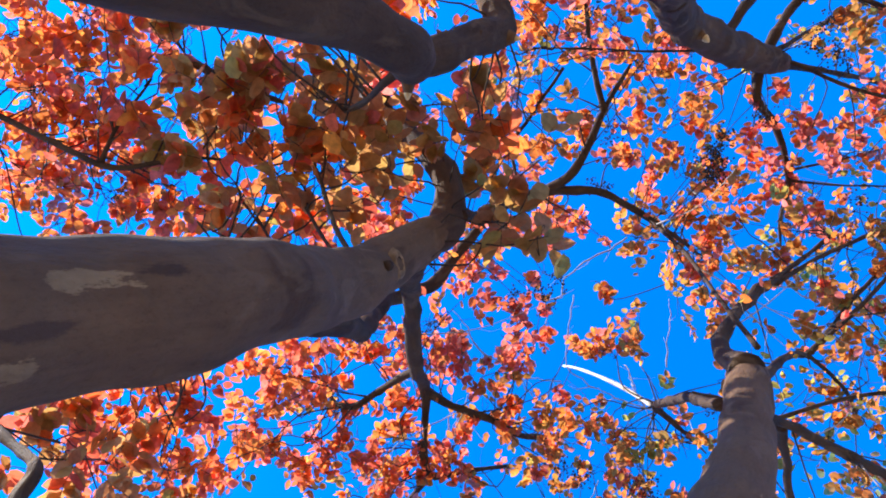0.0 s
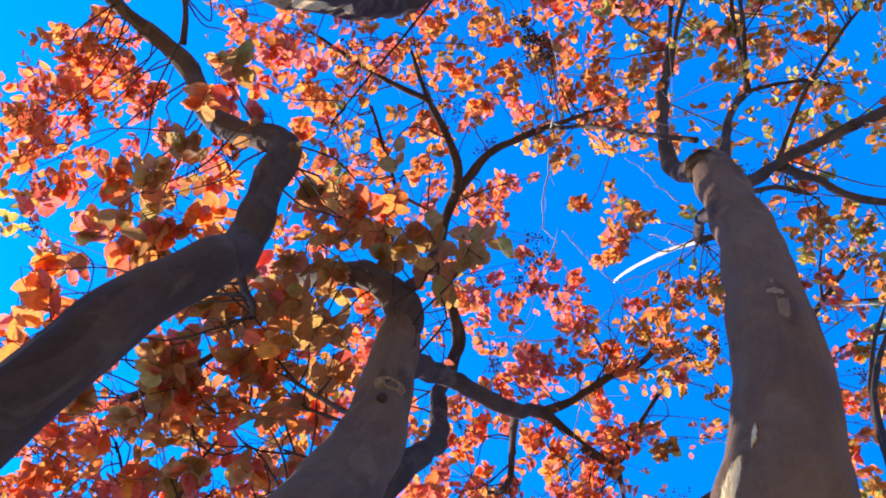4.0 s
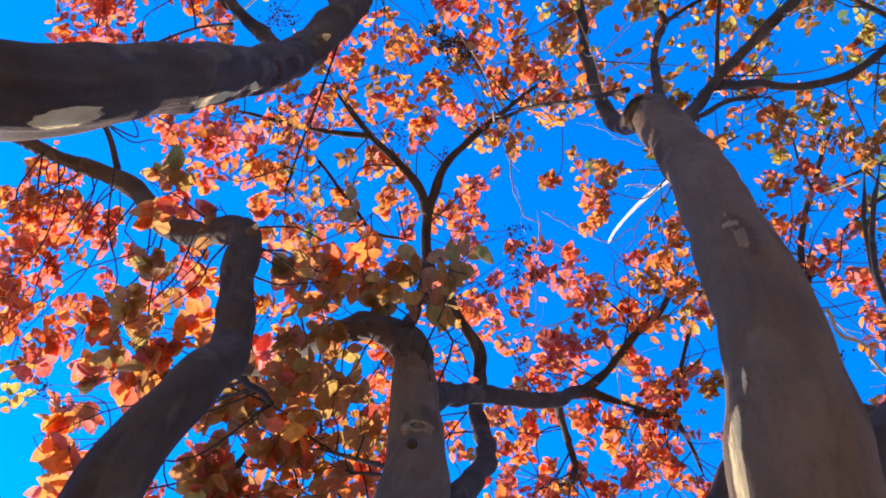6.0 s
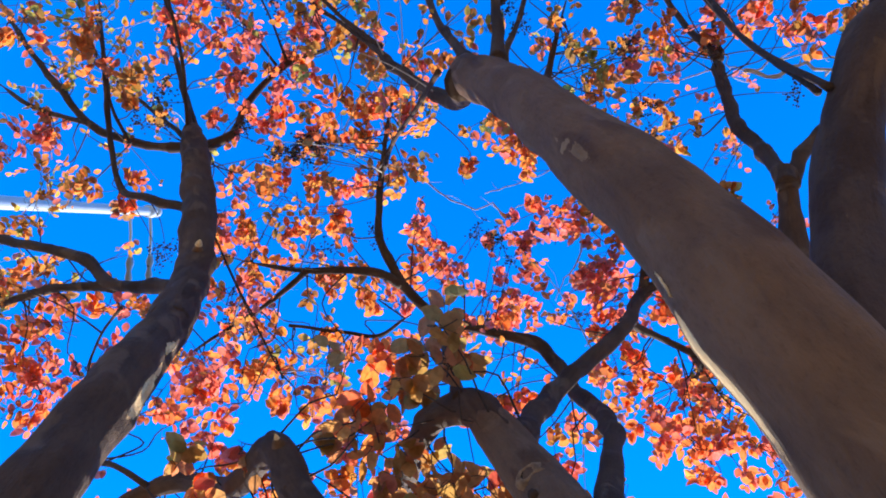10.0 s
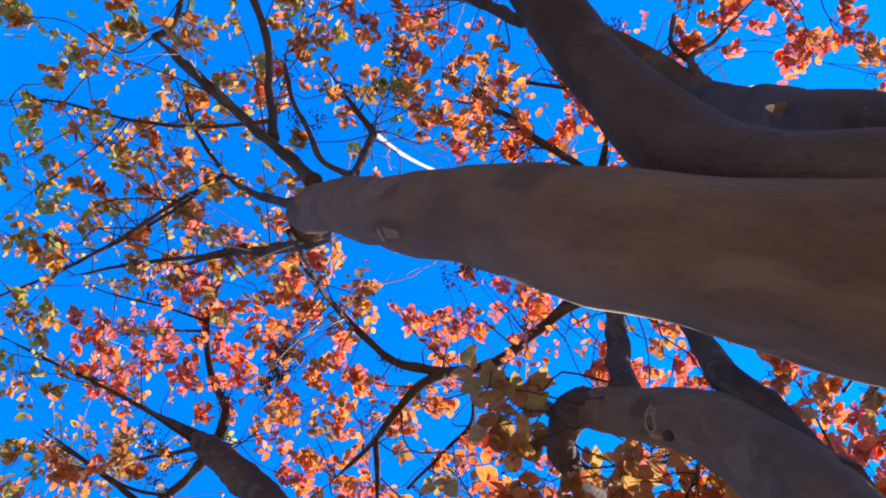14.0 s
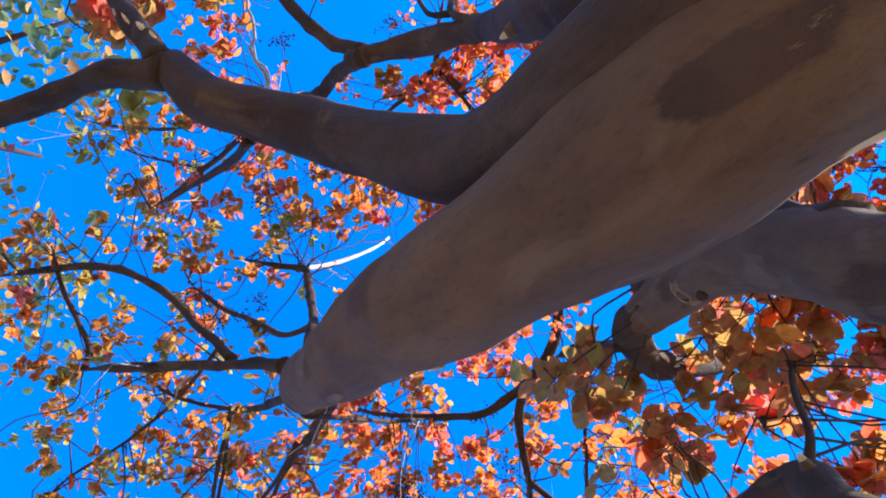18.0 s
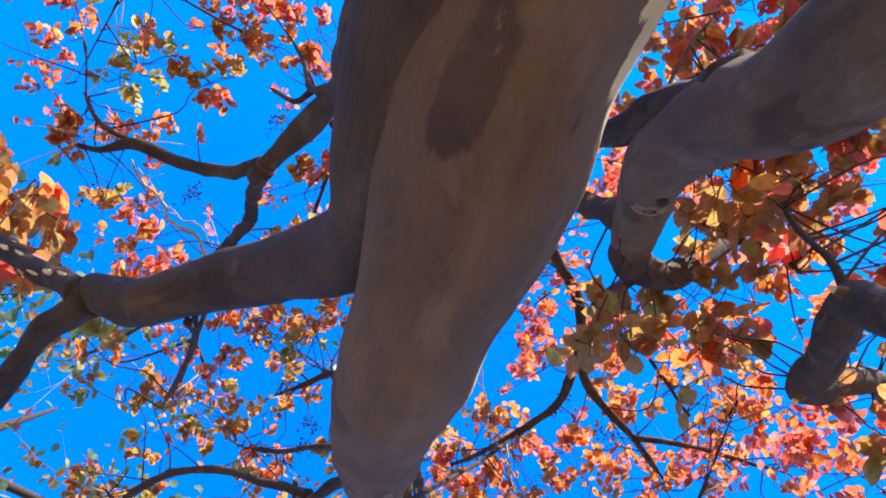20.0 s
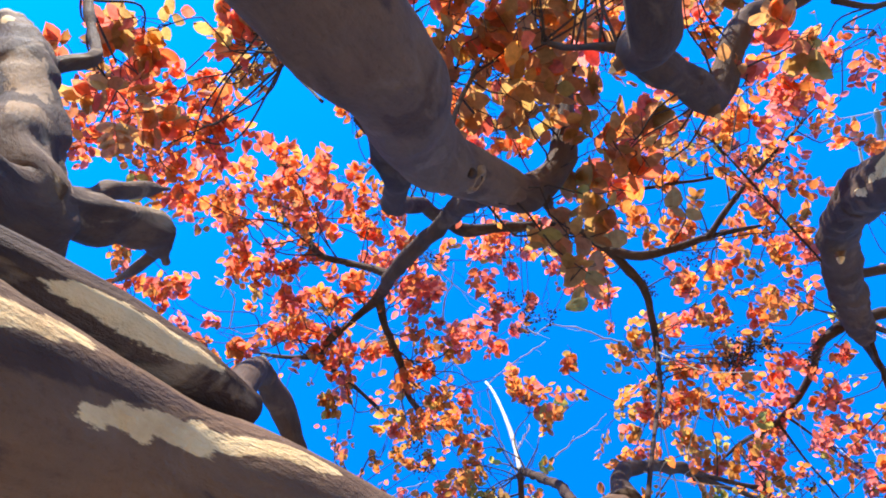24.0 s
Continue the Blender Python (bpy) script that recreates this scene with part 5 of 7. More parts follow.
spray(tree, (-0.12, -1.30, 3.44), -0.67, -1.47, 3.30, 0.114, 40, "scarlet", 0.047)
spray(tree, (-0.44, -0.66, 3.35), -0.51, -1.02, 3.30, 0.090, 20, "orange", 0.047)
spray(tree, (-0.39, -0.56, 3.32), -0.44, -0.47, 3.30, 0.080, 11, "orange", 0.047)
spray(tree, (-1.82, -0.70, 3.24), -1.67, -0.89, 3.40, 0.214, 122, "scarlet", 0.047)
spray(tree, (-1.66, -0.61, 3.21), -1.46, -0.93, 3.40, 0.213, 85, "scarlet", 0.047)
spray(tree, (-1.36, -0.47, 3.14), -1.37, -0.36, 3.40, 0.190, 90, "scarlet", 0.047)
spray(tree, (-0.51, -0.56, 3.44), -0.68, -0.32, 3.40, 0.164, 43, "scarlet", 0.047)
spray(tree, (-1.04, 0.00, 3.08), -1.12, 0.36, 3.40, 0.154, 93, "scarlet", 0.047)
spray(tree, (-0.95, 0.00, 2.99), -1.20, 0.50, 3.40, 0.143, 47, "scarlet", 0.047)
spray(tree, (-0.43, -0.59, 3.40), -0.16, -0.56, 3.40, 0.104, 17, "orange", 0.047)
spray(tree, (0.08, -0.82, 3.39), -0.06, -0.82, 3.40, 0.084, 19, "red", 0.047)
spray(tree, (-1.59, -0.57, 3.20), -1.46, -0.77, 3.40, 0.142, 49, "scarlet", 0.047)
spray(tree, (-1.34, -0.46, 3.13), -1.27, -0.38, 3.40, 0.118, 32, "scarlet", 0.047)
spray(tree, (0.63, 0.80, 3.10), 0.77, 1.19, 3.40, 0.105, 34, "gold", 0.047)
spray(tree, (-0.46, -0.61, 3.42), -0.71, -0.90, 3.40, 0.099, 47, "red", 0.047)
spray(tree, (-1.23, -0.47, 3.12), -1.16, -0.38, 3.40, 0.099, 25, "red", 0.047)
spray(tree, (-0.44, -0.66, 3.35), -0.37, -0.74, 3.40, 0.122, 61, "orange", 0.047)
spray(tree, (-0.10, -1.50, 3.48), -0.60, -1.53, 3.40, 0.144, 36, "orange", 0.047)
spray(tree, (-1.05, -0.76, 3.30), -1.25, -1.27, 3.40, 0.084, 41, "red", 0.047)
spray(tree, (-0.95, -0.25, 3.10), -0.90, -0.11, 3.40, 0.089, 27, "orange", 0.047)
spray(tree, (-1.25, 0.22, 2.67), -1.49, 0.66, 3.40, 0.160, 80, "scarlet", 0.047)
spray(tree, (-0.95, 0.00, 2.99), -1.11, 0.57, 3.40, 0.098, 29, "scarlet", 0.047)
spray(tree, (-0.44, -0.69, 3.31), -0.51, -0.82, 3.40, 0.104, 33, "orange", 0.047)
spray(tree, (-0.17, -1.06, 3.20), -0.26, -1.02, 3.40, 0.091, 42, "orange", 0.047)
spray(tree, (-0.78, -0.28, 3.10), -1.01, -0.13, 3.40, 0.080, 24, "orange", 0.047)
spray(tree, (-1.07, -0.77, 3.30), -1.29, -0.99, 3.50, 0.197, 65, "scarlet", 0.047)
spray(tree, (-0.70, 0.50, 3.95), -1.13, 0.61, 3.50, 0.124, 45, "scarlet", 0.047)
spray(tree, (-0.10, -1.70, 3.47), -0.53, -1.67, 3.50, 0.151, 40, "scarlet", 0.047)
spray(tree, (1.29, 0.63, 3.47), 1.78, 0.63, 3.50, 0.135, 76, "fading", 0.047)
spray(tree, (0.05, 1.49, 3.51), 0.04, 1.52, 3.50, 0.096, 58, "orange", 0.047)
spray(tree, (-1.13, 0.01, 3.17), -1.49, 0.51, 3.50, 0.128, 46, "scarlet", 0.047)
spray(tree, (-1.07, 0.01, 3.11), -1.33, 0.55, 3.50, 0.153, 60, "scarlet", 0.047)
spray(tree, (-1.10, 0.01, 3.14), -1.27, 0.34, 3.50, 0.101, 40, "scarlet", 0.047)
spray(tree, (-0.71, -0.79, 3.74), -0.93, -1.37, 3.50, 0.113, 32, "red", 0.047)
spray(tree, (-0.62, -0.51, 3.52), -0.97, -0.17, 3.50, 0.088, 12, "gold", 0.047)
spray(tree, (-0.06, -0.31, 3.48), -0.08, -0.44, 3.50, 0.097, 27, "red", 0.047)
spray(tree, (0.10, -0.81, 3.39), 0.00, -0.79, 3.50, 0.098, 12, "orange", 0.047)
spray(tree, (-0.10, -1.53, 3.48), -0.33, -1.71, 3.50, 0.125, 45, "scarlet", 0.047)
spray(tree, (-0.11, -1.38, 3.47), -0.45, -1.57, 3.50, 0.120, 41, "scarlet", 0.047)
spray(tree, (-0.45, 0.02, 3.48), -0.55, -0.20, 3.50, 0.080, 15, "red", 0.047)
spray(tree, (-0.43, 0.01, 3.54), -0.85, -0.02, 3.50, 0.070, 29, "orange", 0.047)
spray(tree, (-0.97, -0.72, 3.30), -1.36, -0.92, 3.50, 0.124, 30, "scarlet", 0.047)
spray(tree, (-1.05, -0.76, 3.30), -1.15, -0.91, 3.50, 0.111, 28, "scarlet", 0.047)
spray(tree, (-1.73, -0.64, 3.22), -1.71, -0.41, 3.50, 0.125, 51, "scarlet", 0.047)
spray(tree, (-1.77, -0.67, 3.23), -1.71, -0.46, 3.60, 0.208, 126, "scarlet", 0.047)
spray(tree, (-1.46, -0.51, 3.17), -1.37, -0.27, 3.60, 0.129, 70, "scarlet", 0.047)
spray(tree, (-0.75, 0.49, 4.00), -1.06, 0.73, 3.60, 0.104, 28, "gold", 0.047)
spray(tree, (0.74, -1.63, 3.60), 0.39, -1.74, 3.60, 0.157, 109, "red", 0.047)
spray(tree, (-0.13, -1.28, 3.42), -0.07, -1.25, 3.60, 0.129, 46, "red", 0.047)
spray(tree, (-0.59, -0.75, 3.62), -0.40, -1.16, 3.60, 0.116, 40, "red", 0.047)
spray(tree, (-0.10, -1.70, 3.47), -0.60, -1.79, 3.60, 0.131, 39, "scarlet", 0.047)
spray(tree, (-0.10, -1.53, 3.48), -0.29, -1.58, 3.60, 0.104, 35, "scarlet", 0.047)
spray(tree, (-0.80, -0.48, 3.64), -1.04, -0.36, 3.60, 0.085, 15, "red", 0.047)
spray(tree, (-0.75, -0.48, 3.61), -1.16, -0.24, 3.60, 0.092, 45, "orange", 0.047)
spray(tree, (-0.58, -0.53, 3.49), -0.65, -0.16, 3.60, 0.088, 27, "red", 0.047)
spray(tree, (-0.41, 0.01, 3.60), -0.38, -0.21, 3.60, 0.084, 40, "orange", 0.047)
spray(tree, (-0.64, 0.48, 3.90), -1.06, 0.63, 3.60, 0.106, 17, "gold", 0.047)
spray(tree, (-0.68, -0.49, 3.56), -0.57, -0.30, 3.60, 0.097, 16, "red", 0.047)
spray(tree, (-0.77, 0.45, 4.05), -1.06, 0.53, 3.70, 0.162, 53, "scarlet", 0.047)
spray(tree, (0.78, -1.82, 3.69), 0.75, -1.82, 3.70, 0.163, 95, "orange", 0.047)
spray(tree, (0.73, -1.58, 3.57), 0.57, -1.83, 3.70, 0.177, 81, "red", 0.047)
spray(tree, (0.75, -1.66, 3.62), 0.61, -1.65, 3.70, 0.149, 66, "red", 0.047)
spray(tree, (0.69, -1.46, 3.52), 0.41, -1.61, 3.70, 0.162, 101, "red", 0.047)
spray(tree, (0.09, -1.45, 3.28), 0.05, -1.29, 3.70, 0.175, 42, "red", 0.047)
spray(tree, (0.07, -1.38, 3.23), 0.14, -1.40, 3.70, 0.135, 36, "red", 0.047)
spray(tree, (-0.10, -1.64, 3.47), -0.41, -1.85, 3.70, 0.150, 39, "scarlet", 0.047)
spray(tree, (-0.11, -1.40, 3.48), -0.39, -1.67, 3.70, 0.150, 45, "scarlet", 0.047)
spray(tree, (-0.13, -1.28, 3.42), -0.42, -1.40, 3.70, 0.108, 39, "red", 0.047)
spray(tree, (1.56, 0.36, 3.73), 1.73, 0.55, 3.70, 0.120, 25, "gold", 0.047)
spray(tree, (1.64, 0.37, 3.75), 1.81, 0.17, 3.70, 0.148, 40, "fading", 0.047)
spray(tree, (1.49, 0.36, 3.71), 1.84, -0.03, 3.70, 0.148, 40, "fading", 0.047)
spray(tree, (1.49, 0.36, 3.71), 1.51, 0.29, 3.70, 0.160, 24, "fading", 0.047)
spray(tree, (0.88, 0.55, 3.72), 1.08, 0.61, 3.70, 0.092, 15, "gold", 0.047)
spray(tree, (1.33, 0.35, 3.66), 1.54, 0.25, 3.70, 0.119, 14, "fading", 0.047)
spray(tree, (1.77, -0.26, 4.00), 1.86, -0.17, 3.70, 0.120, 30, "fading", 0.047)
spray(tree, (1.22, 0.09, 3.72), 1.61, -0.08, 3.70, 0.133, 21, "fading", 0.047)
spray(tree, (0.27, -0.53, 3.75), -0.05, -0.81, 3.70, 0.143, 16, "orange", 0.047)
spray(tree, (0.04, -0.82, 3.40), 0.03, -1.17, 3.70, 0.141, 28, "red", 0.047)
spray(tree, (-0.54, 1.39, 3.32), -1.07, 1.08, 3.70, 0.112, 55, "red", 0.047)
spray(tree, (1.31, 0.98, 3.72), 1.51, 0.99, 3.70, 0.107, 52, "orange", 0.047)
spray(tree, (-0.34, -0.00, 3.70), -0.58, -0.11, 3.70, 0.102, 28, "red", 0.047)
spray(tree, (-0.18, 1.67, 3.58), -0.23, 1.59, 3.70, 0.098, 29, "fading", 0.047)
spray(tree, (-0.31, 1.62, 3.53), -0.29, 1.41, 3.70, 0.084, 12, "gold", 0.047)
spray(tree, (-0.09, 1.59, 3.56), -0.04, 1.53, 3.70, 0.084, 27, "orange", 0.047)
spray(tree, (0.03, 1.44, 3.49), 0.22, 1.34, 3.70, 0.083, 19, "orange", 0.047)
spray(tree, (0.06, 1.59, 3.55), 0.23, 1.53, 3.70, 0.097, 17, "fading", 0.047)
spray(tree, (-1.87, -0.73, 3.25), -1.98, -0.37, 3.80, 0.198, 101, "scarlet", 0.047)
spray(tree, (-0.23, -0.13, 3.82), -0.48, -0.36, 3.80, 0.138, 52, "scarlet", 0.047)
spray(tree, (-1.71, -0.63, 3.22), -1.82, -0.26, 3.80, 0.113, 58, "scarlet", 0.047)
spray(tree, (0.11, -0.74, 3.80), -0.13, -0.86, 3.80, 0.137, 20, "orange", 0.047)
spray(tree, (0.18, -0.84, 3.80), 0.07, -1.05, 3.80, 0.136, 33, "orange", 0.047)
spray(tree, (-0.79, 0.41, 4.09), -1.02, 0.42, 3.80, 0.140, 33, "scarlet", 0.047)
spray(tree, (0.93, -1.59, 3.67), 0.78, -1.66, 3.80, 0.141, 73, "orange", 0.047)
spray(tree, (0.80, -1.39, 3.56), 0.59, -1.43, 3.80, 0.098, 44, "red", 0.047)
spray(tree, (0.29, -1.25, 3.93), 0.18, -1.27, 3.80, 0.153, 40, "red", 0.047)
spray(tree, (0.32, -0.84, 3.84), 0.04, -1.16, 3.80, 0.139, 32, "orange", 0.047)
spray(tree, (-0.10, -1.57, 3.48), -0.27, -1.92, 3.80, 0.142, 57, "scarlet", 0.047)
spray(tree, (-0.10, -1.67, 3.47), -0.25, -1.75, 3.80, 0.127, 44, "scarlet", 0.047)
spray(tree, (-0.11, -1.38, 3.47), -0.33, -1.59, 3.80, 0.099, 41, "scarlet", 0.047)
spray(tree, (1.43, -0.05, 3.84), 1.78, -0.15, 3.80, 0.154, 29, "gold", 0.047)
spray(tree, (1.71, 0.38, 3.77), 1.72, 0.36, 3.80, 0.111, 21, "gold", 0.047)
spray(tree, (1.29, 0.85, 3.64), 1.52, 0.70, 3.80, 0.105, 23, "gold", 0.047)
spray(tree, (1.23, 0.09, 3.79), 1.44, 0.20, 3.80, 0.152, 20, "gold", 0.047)
spray(tree, (1.25, 0.37, 3.80), 1.20, 0.53, 3.80, 0.082, 20, "gold", 0.047)
spray(tree, (1.91, 0.38, 3.83), 1.84, 0.38, 3.80, 0.097, 24, "fading", 0.047)
spray(tree, (-0.55, 1.45, 3.34), -0.86, 1.23, 3.80, 0.143, 74, "red", 0.047)
spray(tree, (-0.50, 1.26, 3.29), -1.01, 1.02, 3.80, 0.104, 38, "orange", 0.047)
spray(tree, (-0.12, 1.63, 3.59), -0.11, 1.50, 3.80, 0.109, 30, "gold", 0.047)
spray(tree, (-0.06, 1.52, 3.52), 0.17, 1.49, 3.80, 0.104, 17, "gold", 0.047)
spray(tree, (1.43, 1.13, 3.84), 1.45, 1.21, 3.80, 0.098, 28, "gold", 0.047)
spray(tree, (-0.37, 1.59, 3.50), -0.33, 1.31, 3.80, 0.108, 36, "orange", 0.047)
spray(tree, (0.05, -0.65, 3.80), 0.01, -0.77, 3.80, 0.133, 15, "orange", 0.047)
spray(tree, (0.18, -0.84, 3.80), 0.06, -0.91, 3.80, 0.147, 19, "orange", 0.047)
spray(tree, (-0.47, 0.37, 3.82), -0.94, 0.33, 3.80, 0.128, 34, "scarlet", 0.047)
spray(tree, (-0.48, 0.38, 3.83), -0.78, 0.22, 3.80, 0.113, 27, "scarlet", 0.047)
spray(tree, (0.11, -0.74, 3.80), 0.11, -0.84, 3.80, 0.148, 19, "orange", 0.047)
spray(tree, (0.29, -1.28, 3.93), 0.21, -1.23, 3.80, 0.120, 33, "red", 0.047)
spray(tree, (0.30, -1.12, 3.90), 0.18, -1.47, 3.80, 0.145, 43, "red", 0.047)
spray(tree, (0.28, -1.37, 3.95), 0.19, -1.63, 3.80, 0.118, 54, "red", 0.047)
spray(tree, (-0.70, 1.66, 3.20), -0.99, 1.89, 3.80, 0.117, 64, "orange", 0.047)
spray(tree, (-0.10, -1.53, 3.48), -0.52, -1.88, 3.80, 0.142, 27, "red", 0.047)
spray(tree, (-0.59, 1.13, 4.30), -1.24, 0.99, 3.80, 0.099, 44, "orange", 0.047)
spray(tree, (1.25, 0.37, 3.80), 1.29, 0.43, 3.80, 0.096, 17, "gold", 0.047)
spray(tree, (1.32, 1.03, 3.75), 1.58, 0.87, 3.80, 0.106, 33, "gold", 0.047)
spray(tree, (-0.23, 1.65, 3.56), -0.42, 1.92, 3.80, 0.088, 12, "fading", 0.047)
spray(tree, (-0.35, 1.60, 3.51), -0.43, 1.69, 3.80, 0.102, 32, "fading", 0.047)
spray(tree, (-0.15, 1.68, 3.59), -0.26, 1.95, 3.80, 0.082, 31, "orange", 0.047)
spray(tree, (0.07, 1.71, 3.60), -0.09, 1.93, 3.80, 0.082, 31, "red", 0.047)
spray(tree, (-0.49, 1.52, 3.41), -0.59, 1.89, 3.80, 0.071, 22, "red", 0.047)
spray(tree, (-0.28, -0.06, 3.79), -0.61, -0.25, 3.90, 0.144, 39, "scarlet", 0.047)
spray(tree, (0.00, -0.58, 3.80), -0.31, -0.75, 3.90, 0.171, 33, "red", 0.047)
spray(tree, (0.31, -0.96, 3.87), 0.05, -0.91, 3.90, 0.198, 16, "gold", 0.047)
spray(tree, (0.30, -1.00, 3.88), 0.21, -1.02, 3.90, 0.169, 59, "orange", 0.047)
spray(tree, (0.34, -0.73, 3.81), 0.30, -0.70, 3.90, 0.113, 31, "orange", 0.047)
spray(tree, (-0.58, 0.44, 3.88), -0.94, 0.33, 3.90, 0.159, 43, "scarlet", 0.047)
spray(tree, (1.17, -1.92, 3.87), 1.08, -1.92, 3.90, 0.147, 101, "orange", 0.047)
spray(tree, (1.42, -0.02, 3.93), 1.26, 0.12, 3.90, 0.114, 16, "gold", 0.047)
spray(tree, (1.52, -0.11, 3.88), 1.45, -0.12, 3.90, 0.129, 16, "gold", 0.047)
spray(tree, (1.21, -0.13, 3.87), 1.23, -0.02, 3.90, 0.114, 11, "gold", 0.047)
spray(tree, (1.27, 0.39, 3.82), 1.17, 0.44, 3.90, 0.085, 21, "gold", 0.047)
spray(tree, (-0.04, 1.44, 3.48), -0.40, 1.29, 3.90, 0.109, 23, "fading", 0.047)
spray(tree, (-0.11, 1.62, 3.58), -0.36, 1.56, 3.90, 0.120, 28, "fading", 0.047)
spray(tree, (-0.53, 1.08, 4.26), -0.54, 1.31, 3.90, 0.105, 42, "orange", 0.047)
spray(tree, (-0.48, 1.53, 3.42), -0.55, 1.45, 3.90, 0.090, 37, "orange", 0.047)
spray(tree, (-0.69, 1.55, 3.15), -1.23, 1.72, 3.90, 0.106, 52, "red", 0.047)
spray(tree, (1.38, 0.50, 3.94), 1.38, 0.27, 3.90, 0.115, 11, "gold", 0.047)
spray(tree, (1.86, -0.32, 4.04), 1.89, -0.50, 3.90, 0.131, 54, "fading", 0.047)
spray(tree, (1.56, -0.13, 3.90), 1.58, -0.02, 3.90, 0.110, 26, "gold", 0.047)
spray(tree, (1.63, -0.18, 3.94), 1.72, -0.19, 3.90, 0.116, 22, "gold", 0.047)
spray(tree, (1.17, 0.12, 3.70), 1.30, 0.21, 3.90, 0.109, 16, "gold", 0.047)
spray(tree, (1.43, -0.05, 3.84), 1.69, 0.08, 3.90, 0.101, 23, "gold", 0.047)
spray(tree, (0.26, 1.08, 3.93), 0.41, 1.43, 3.90, 0.108, 35, "red", 0.047)
spray(tree, (0.26, 1.08, 3.93), 0.32, 1.35, 3.90, 0.108, 28, "red", 0.047)
spray(tree, (1.32, 1.13, 3.82), 1.33, 1.24, 3.90, 0.130, 49, "gold", 0.047)
spray(tree, (1.36, 1.09, 3.80), 1.37, 1.06, 3.90, 0.130, 49, "gold", 0.047)
spray(tree, (1.27, 0.73, 3.56), 1.37, 0.76, 3.90, 0.130, 26, "gold", 0.047)
spray(tree, (-0.48, 1.02, 4.22), -0.93, 1.12, 3.90, 0.122, 46, "red", 0.047)
spray(tree, (1.78, 0.39, 3.79), 1.68, 0.71, 3.90, 0.116, 29, "gold", 0.047)
spray(tree, (2.07, 0.37, 3.88), 1.87, 0.55, 3.90, 0.116, 24, "fading", 0.047)
spray(tree, (2.07, 0.37, 3.88), 2.02, 0.15, 3.90, 0.131, 29, "fading", 0.047)
spray(tree, (1.16, 0.96, 3.66), 0.96, 1.20, 3.90, 0.114, 20, "gold", 0.047)
spray(tree, (-0.67, 0.49, 3.93), -0.78, 0.38, 3.90, 0.112, 22, "scarlet", 0.047)
spray(tree, (-0.66, 0.49, 3.92), -1.06, 0.58, 3.90, 0.089, 18, "scarlet", 0.047)
spray(tree, (0.52, -0.96, 3.97), 0.43, -1.09, 4.00, 0.175, 123, "red", 0.047)
spray(tree, (0.49, -0.92, 3.94), 0.64, -0.76, 4.00, 0.175, 43, "orange", 0.047)
spray(tree, (0.39, -0.77, 3.84), 0.48, -0.65, 4.00, 0.131, 36, "orange", 0.047)
spray(tree, (1.14, 0.29, 3.71), 1.19, 0.21, 4.00, 0.102, 28, "gold", 0.047)
spray(tree, (1.34, 0.46, 3.90), 1.44, 0.31, 4.00, 0.130, 14, "gold", 0.047)
spray(tree, (1.38, 0.50, 3.94), 1.31, 0.35, 4.00, 0.101, 19, "gold", 0.047)
spray(tree, (1.40, 0.52, 3.96), 1.47, 0.58, 4.00, 0.101, 29, "gold", 0.047)
spray(tree, (1.34, 0.46, 3.90), 1.42, 0.77, 4.00, 0.130, 27, "gold", 0.047)
spray(tree, (0.14, -0.39, 3.79), 0.19, -0.28, 4.00, 0.132, 32, "red", 0.047)
spray(tree, (-0.77, 0.45, 4.05), -0.82, 0.32, 4.00, 0.135, 29, "scarlet", 0.047)
spray(tree, (-0.75, 0.49, 4.00), -0.87, 0.78, 4.00, 0.120, 63, "scarlet", 0.047)
spray(tree, (-0.60, 0.46, 3.88), -0.73, 0.68, 4.00, 0.120, 40, "scarlet", 0.047)
spray(tree, (-0.73, 0.50, 3.98), -0.73, 0.47, 4.00, 0.096, 31, "scarlet", 0.047)
spray(tree, (-0.77, 0.45, 4.05), -0.99, 0.71, 4.00, 0.106, 53, "scarlet", 0.047)
spray(tree, (0.62, 0.53, 4.04), 0.53, 0.79, 4.00, 0.143, 10, "fading", 0.047)
spray(tree, (0.99, 0.73, 3.90), 0.92, 0.85, 4.00, 0.128, 17, "gold", 0.047)
spray(tree, (0.94, 0.65, 3.82), 0.91, 1.01, 4.00, 0.127, 33, "orange", 0.047)
spray(tree, (0.78, 1.46, 4.39), 0.88, 1.44, 4.00, 0.126, 33, "gold", 0.047)
spray(tree, (1.37, -0.17, 3.99), 1.39, 0.02, 4.00, 0.134, 23, "orange", 0.047)
spray(tree, (1.58, -0.77, 4.04), 1.87, -0.76, 4.00, 0.167, 86, "fading", 0.047)
spray(tree, (1.79, -1.12, 4.17), 1.84, -1.10, 4.00, 0.167, 61, "gold", 0.047)
spray(tree, (1.39, -1.20, 4.02), 1.58, -1.12, 4.00, 0.151, 59, "orange", 0.047)
spray(tree, (1.45, -0.19, 4.05), 1.50, -0.22, 4.00, 0.120, 16, "gold", 0.047)
spray(tree, (1.15, -0.12, 3.90), 1.09, -0.03, 4.00, 0.134, 37, "orange", 0.047)
spray(tree, (1.50, -0.07, 3.99), 1.54, 0.04, 4.00, 0.096, 11, "gold", 0.047)
spray(tree, (0.62, -0.25, 4.00), 0.77, -0.02, 4.00, 0.118, 29, "orange", 0.047)
spray(tree, (0.97, 0.71, 3.88), 0.87, 0.70, 4.00, 0.132, 29, "gold", 0.047)
spray(tree, (0.94, 0.65, 3.82), 0.99, 0.63, 4.00, 0.111, 21, "orange", 0.047)
spray(tree, (-0.41, 0.94, 4.18), -0.57, 1.21, 4.00, 0.099, 43, "orange", 0.047)
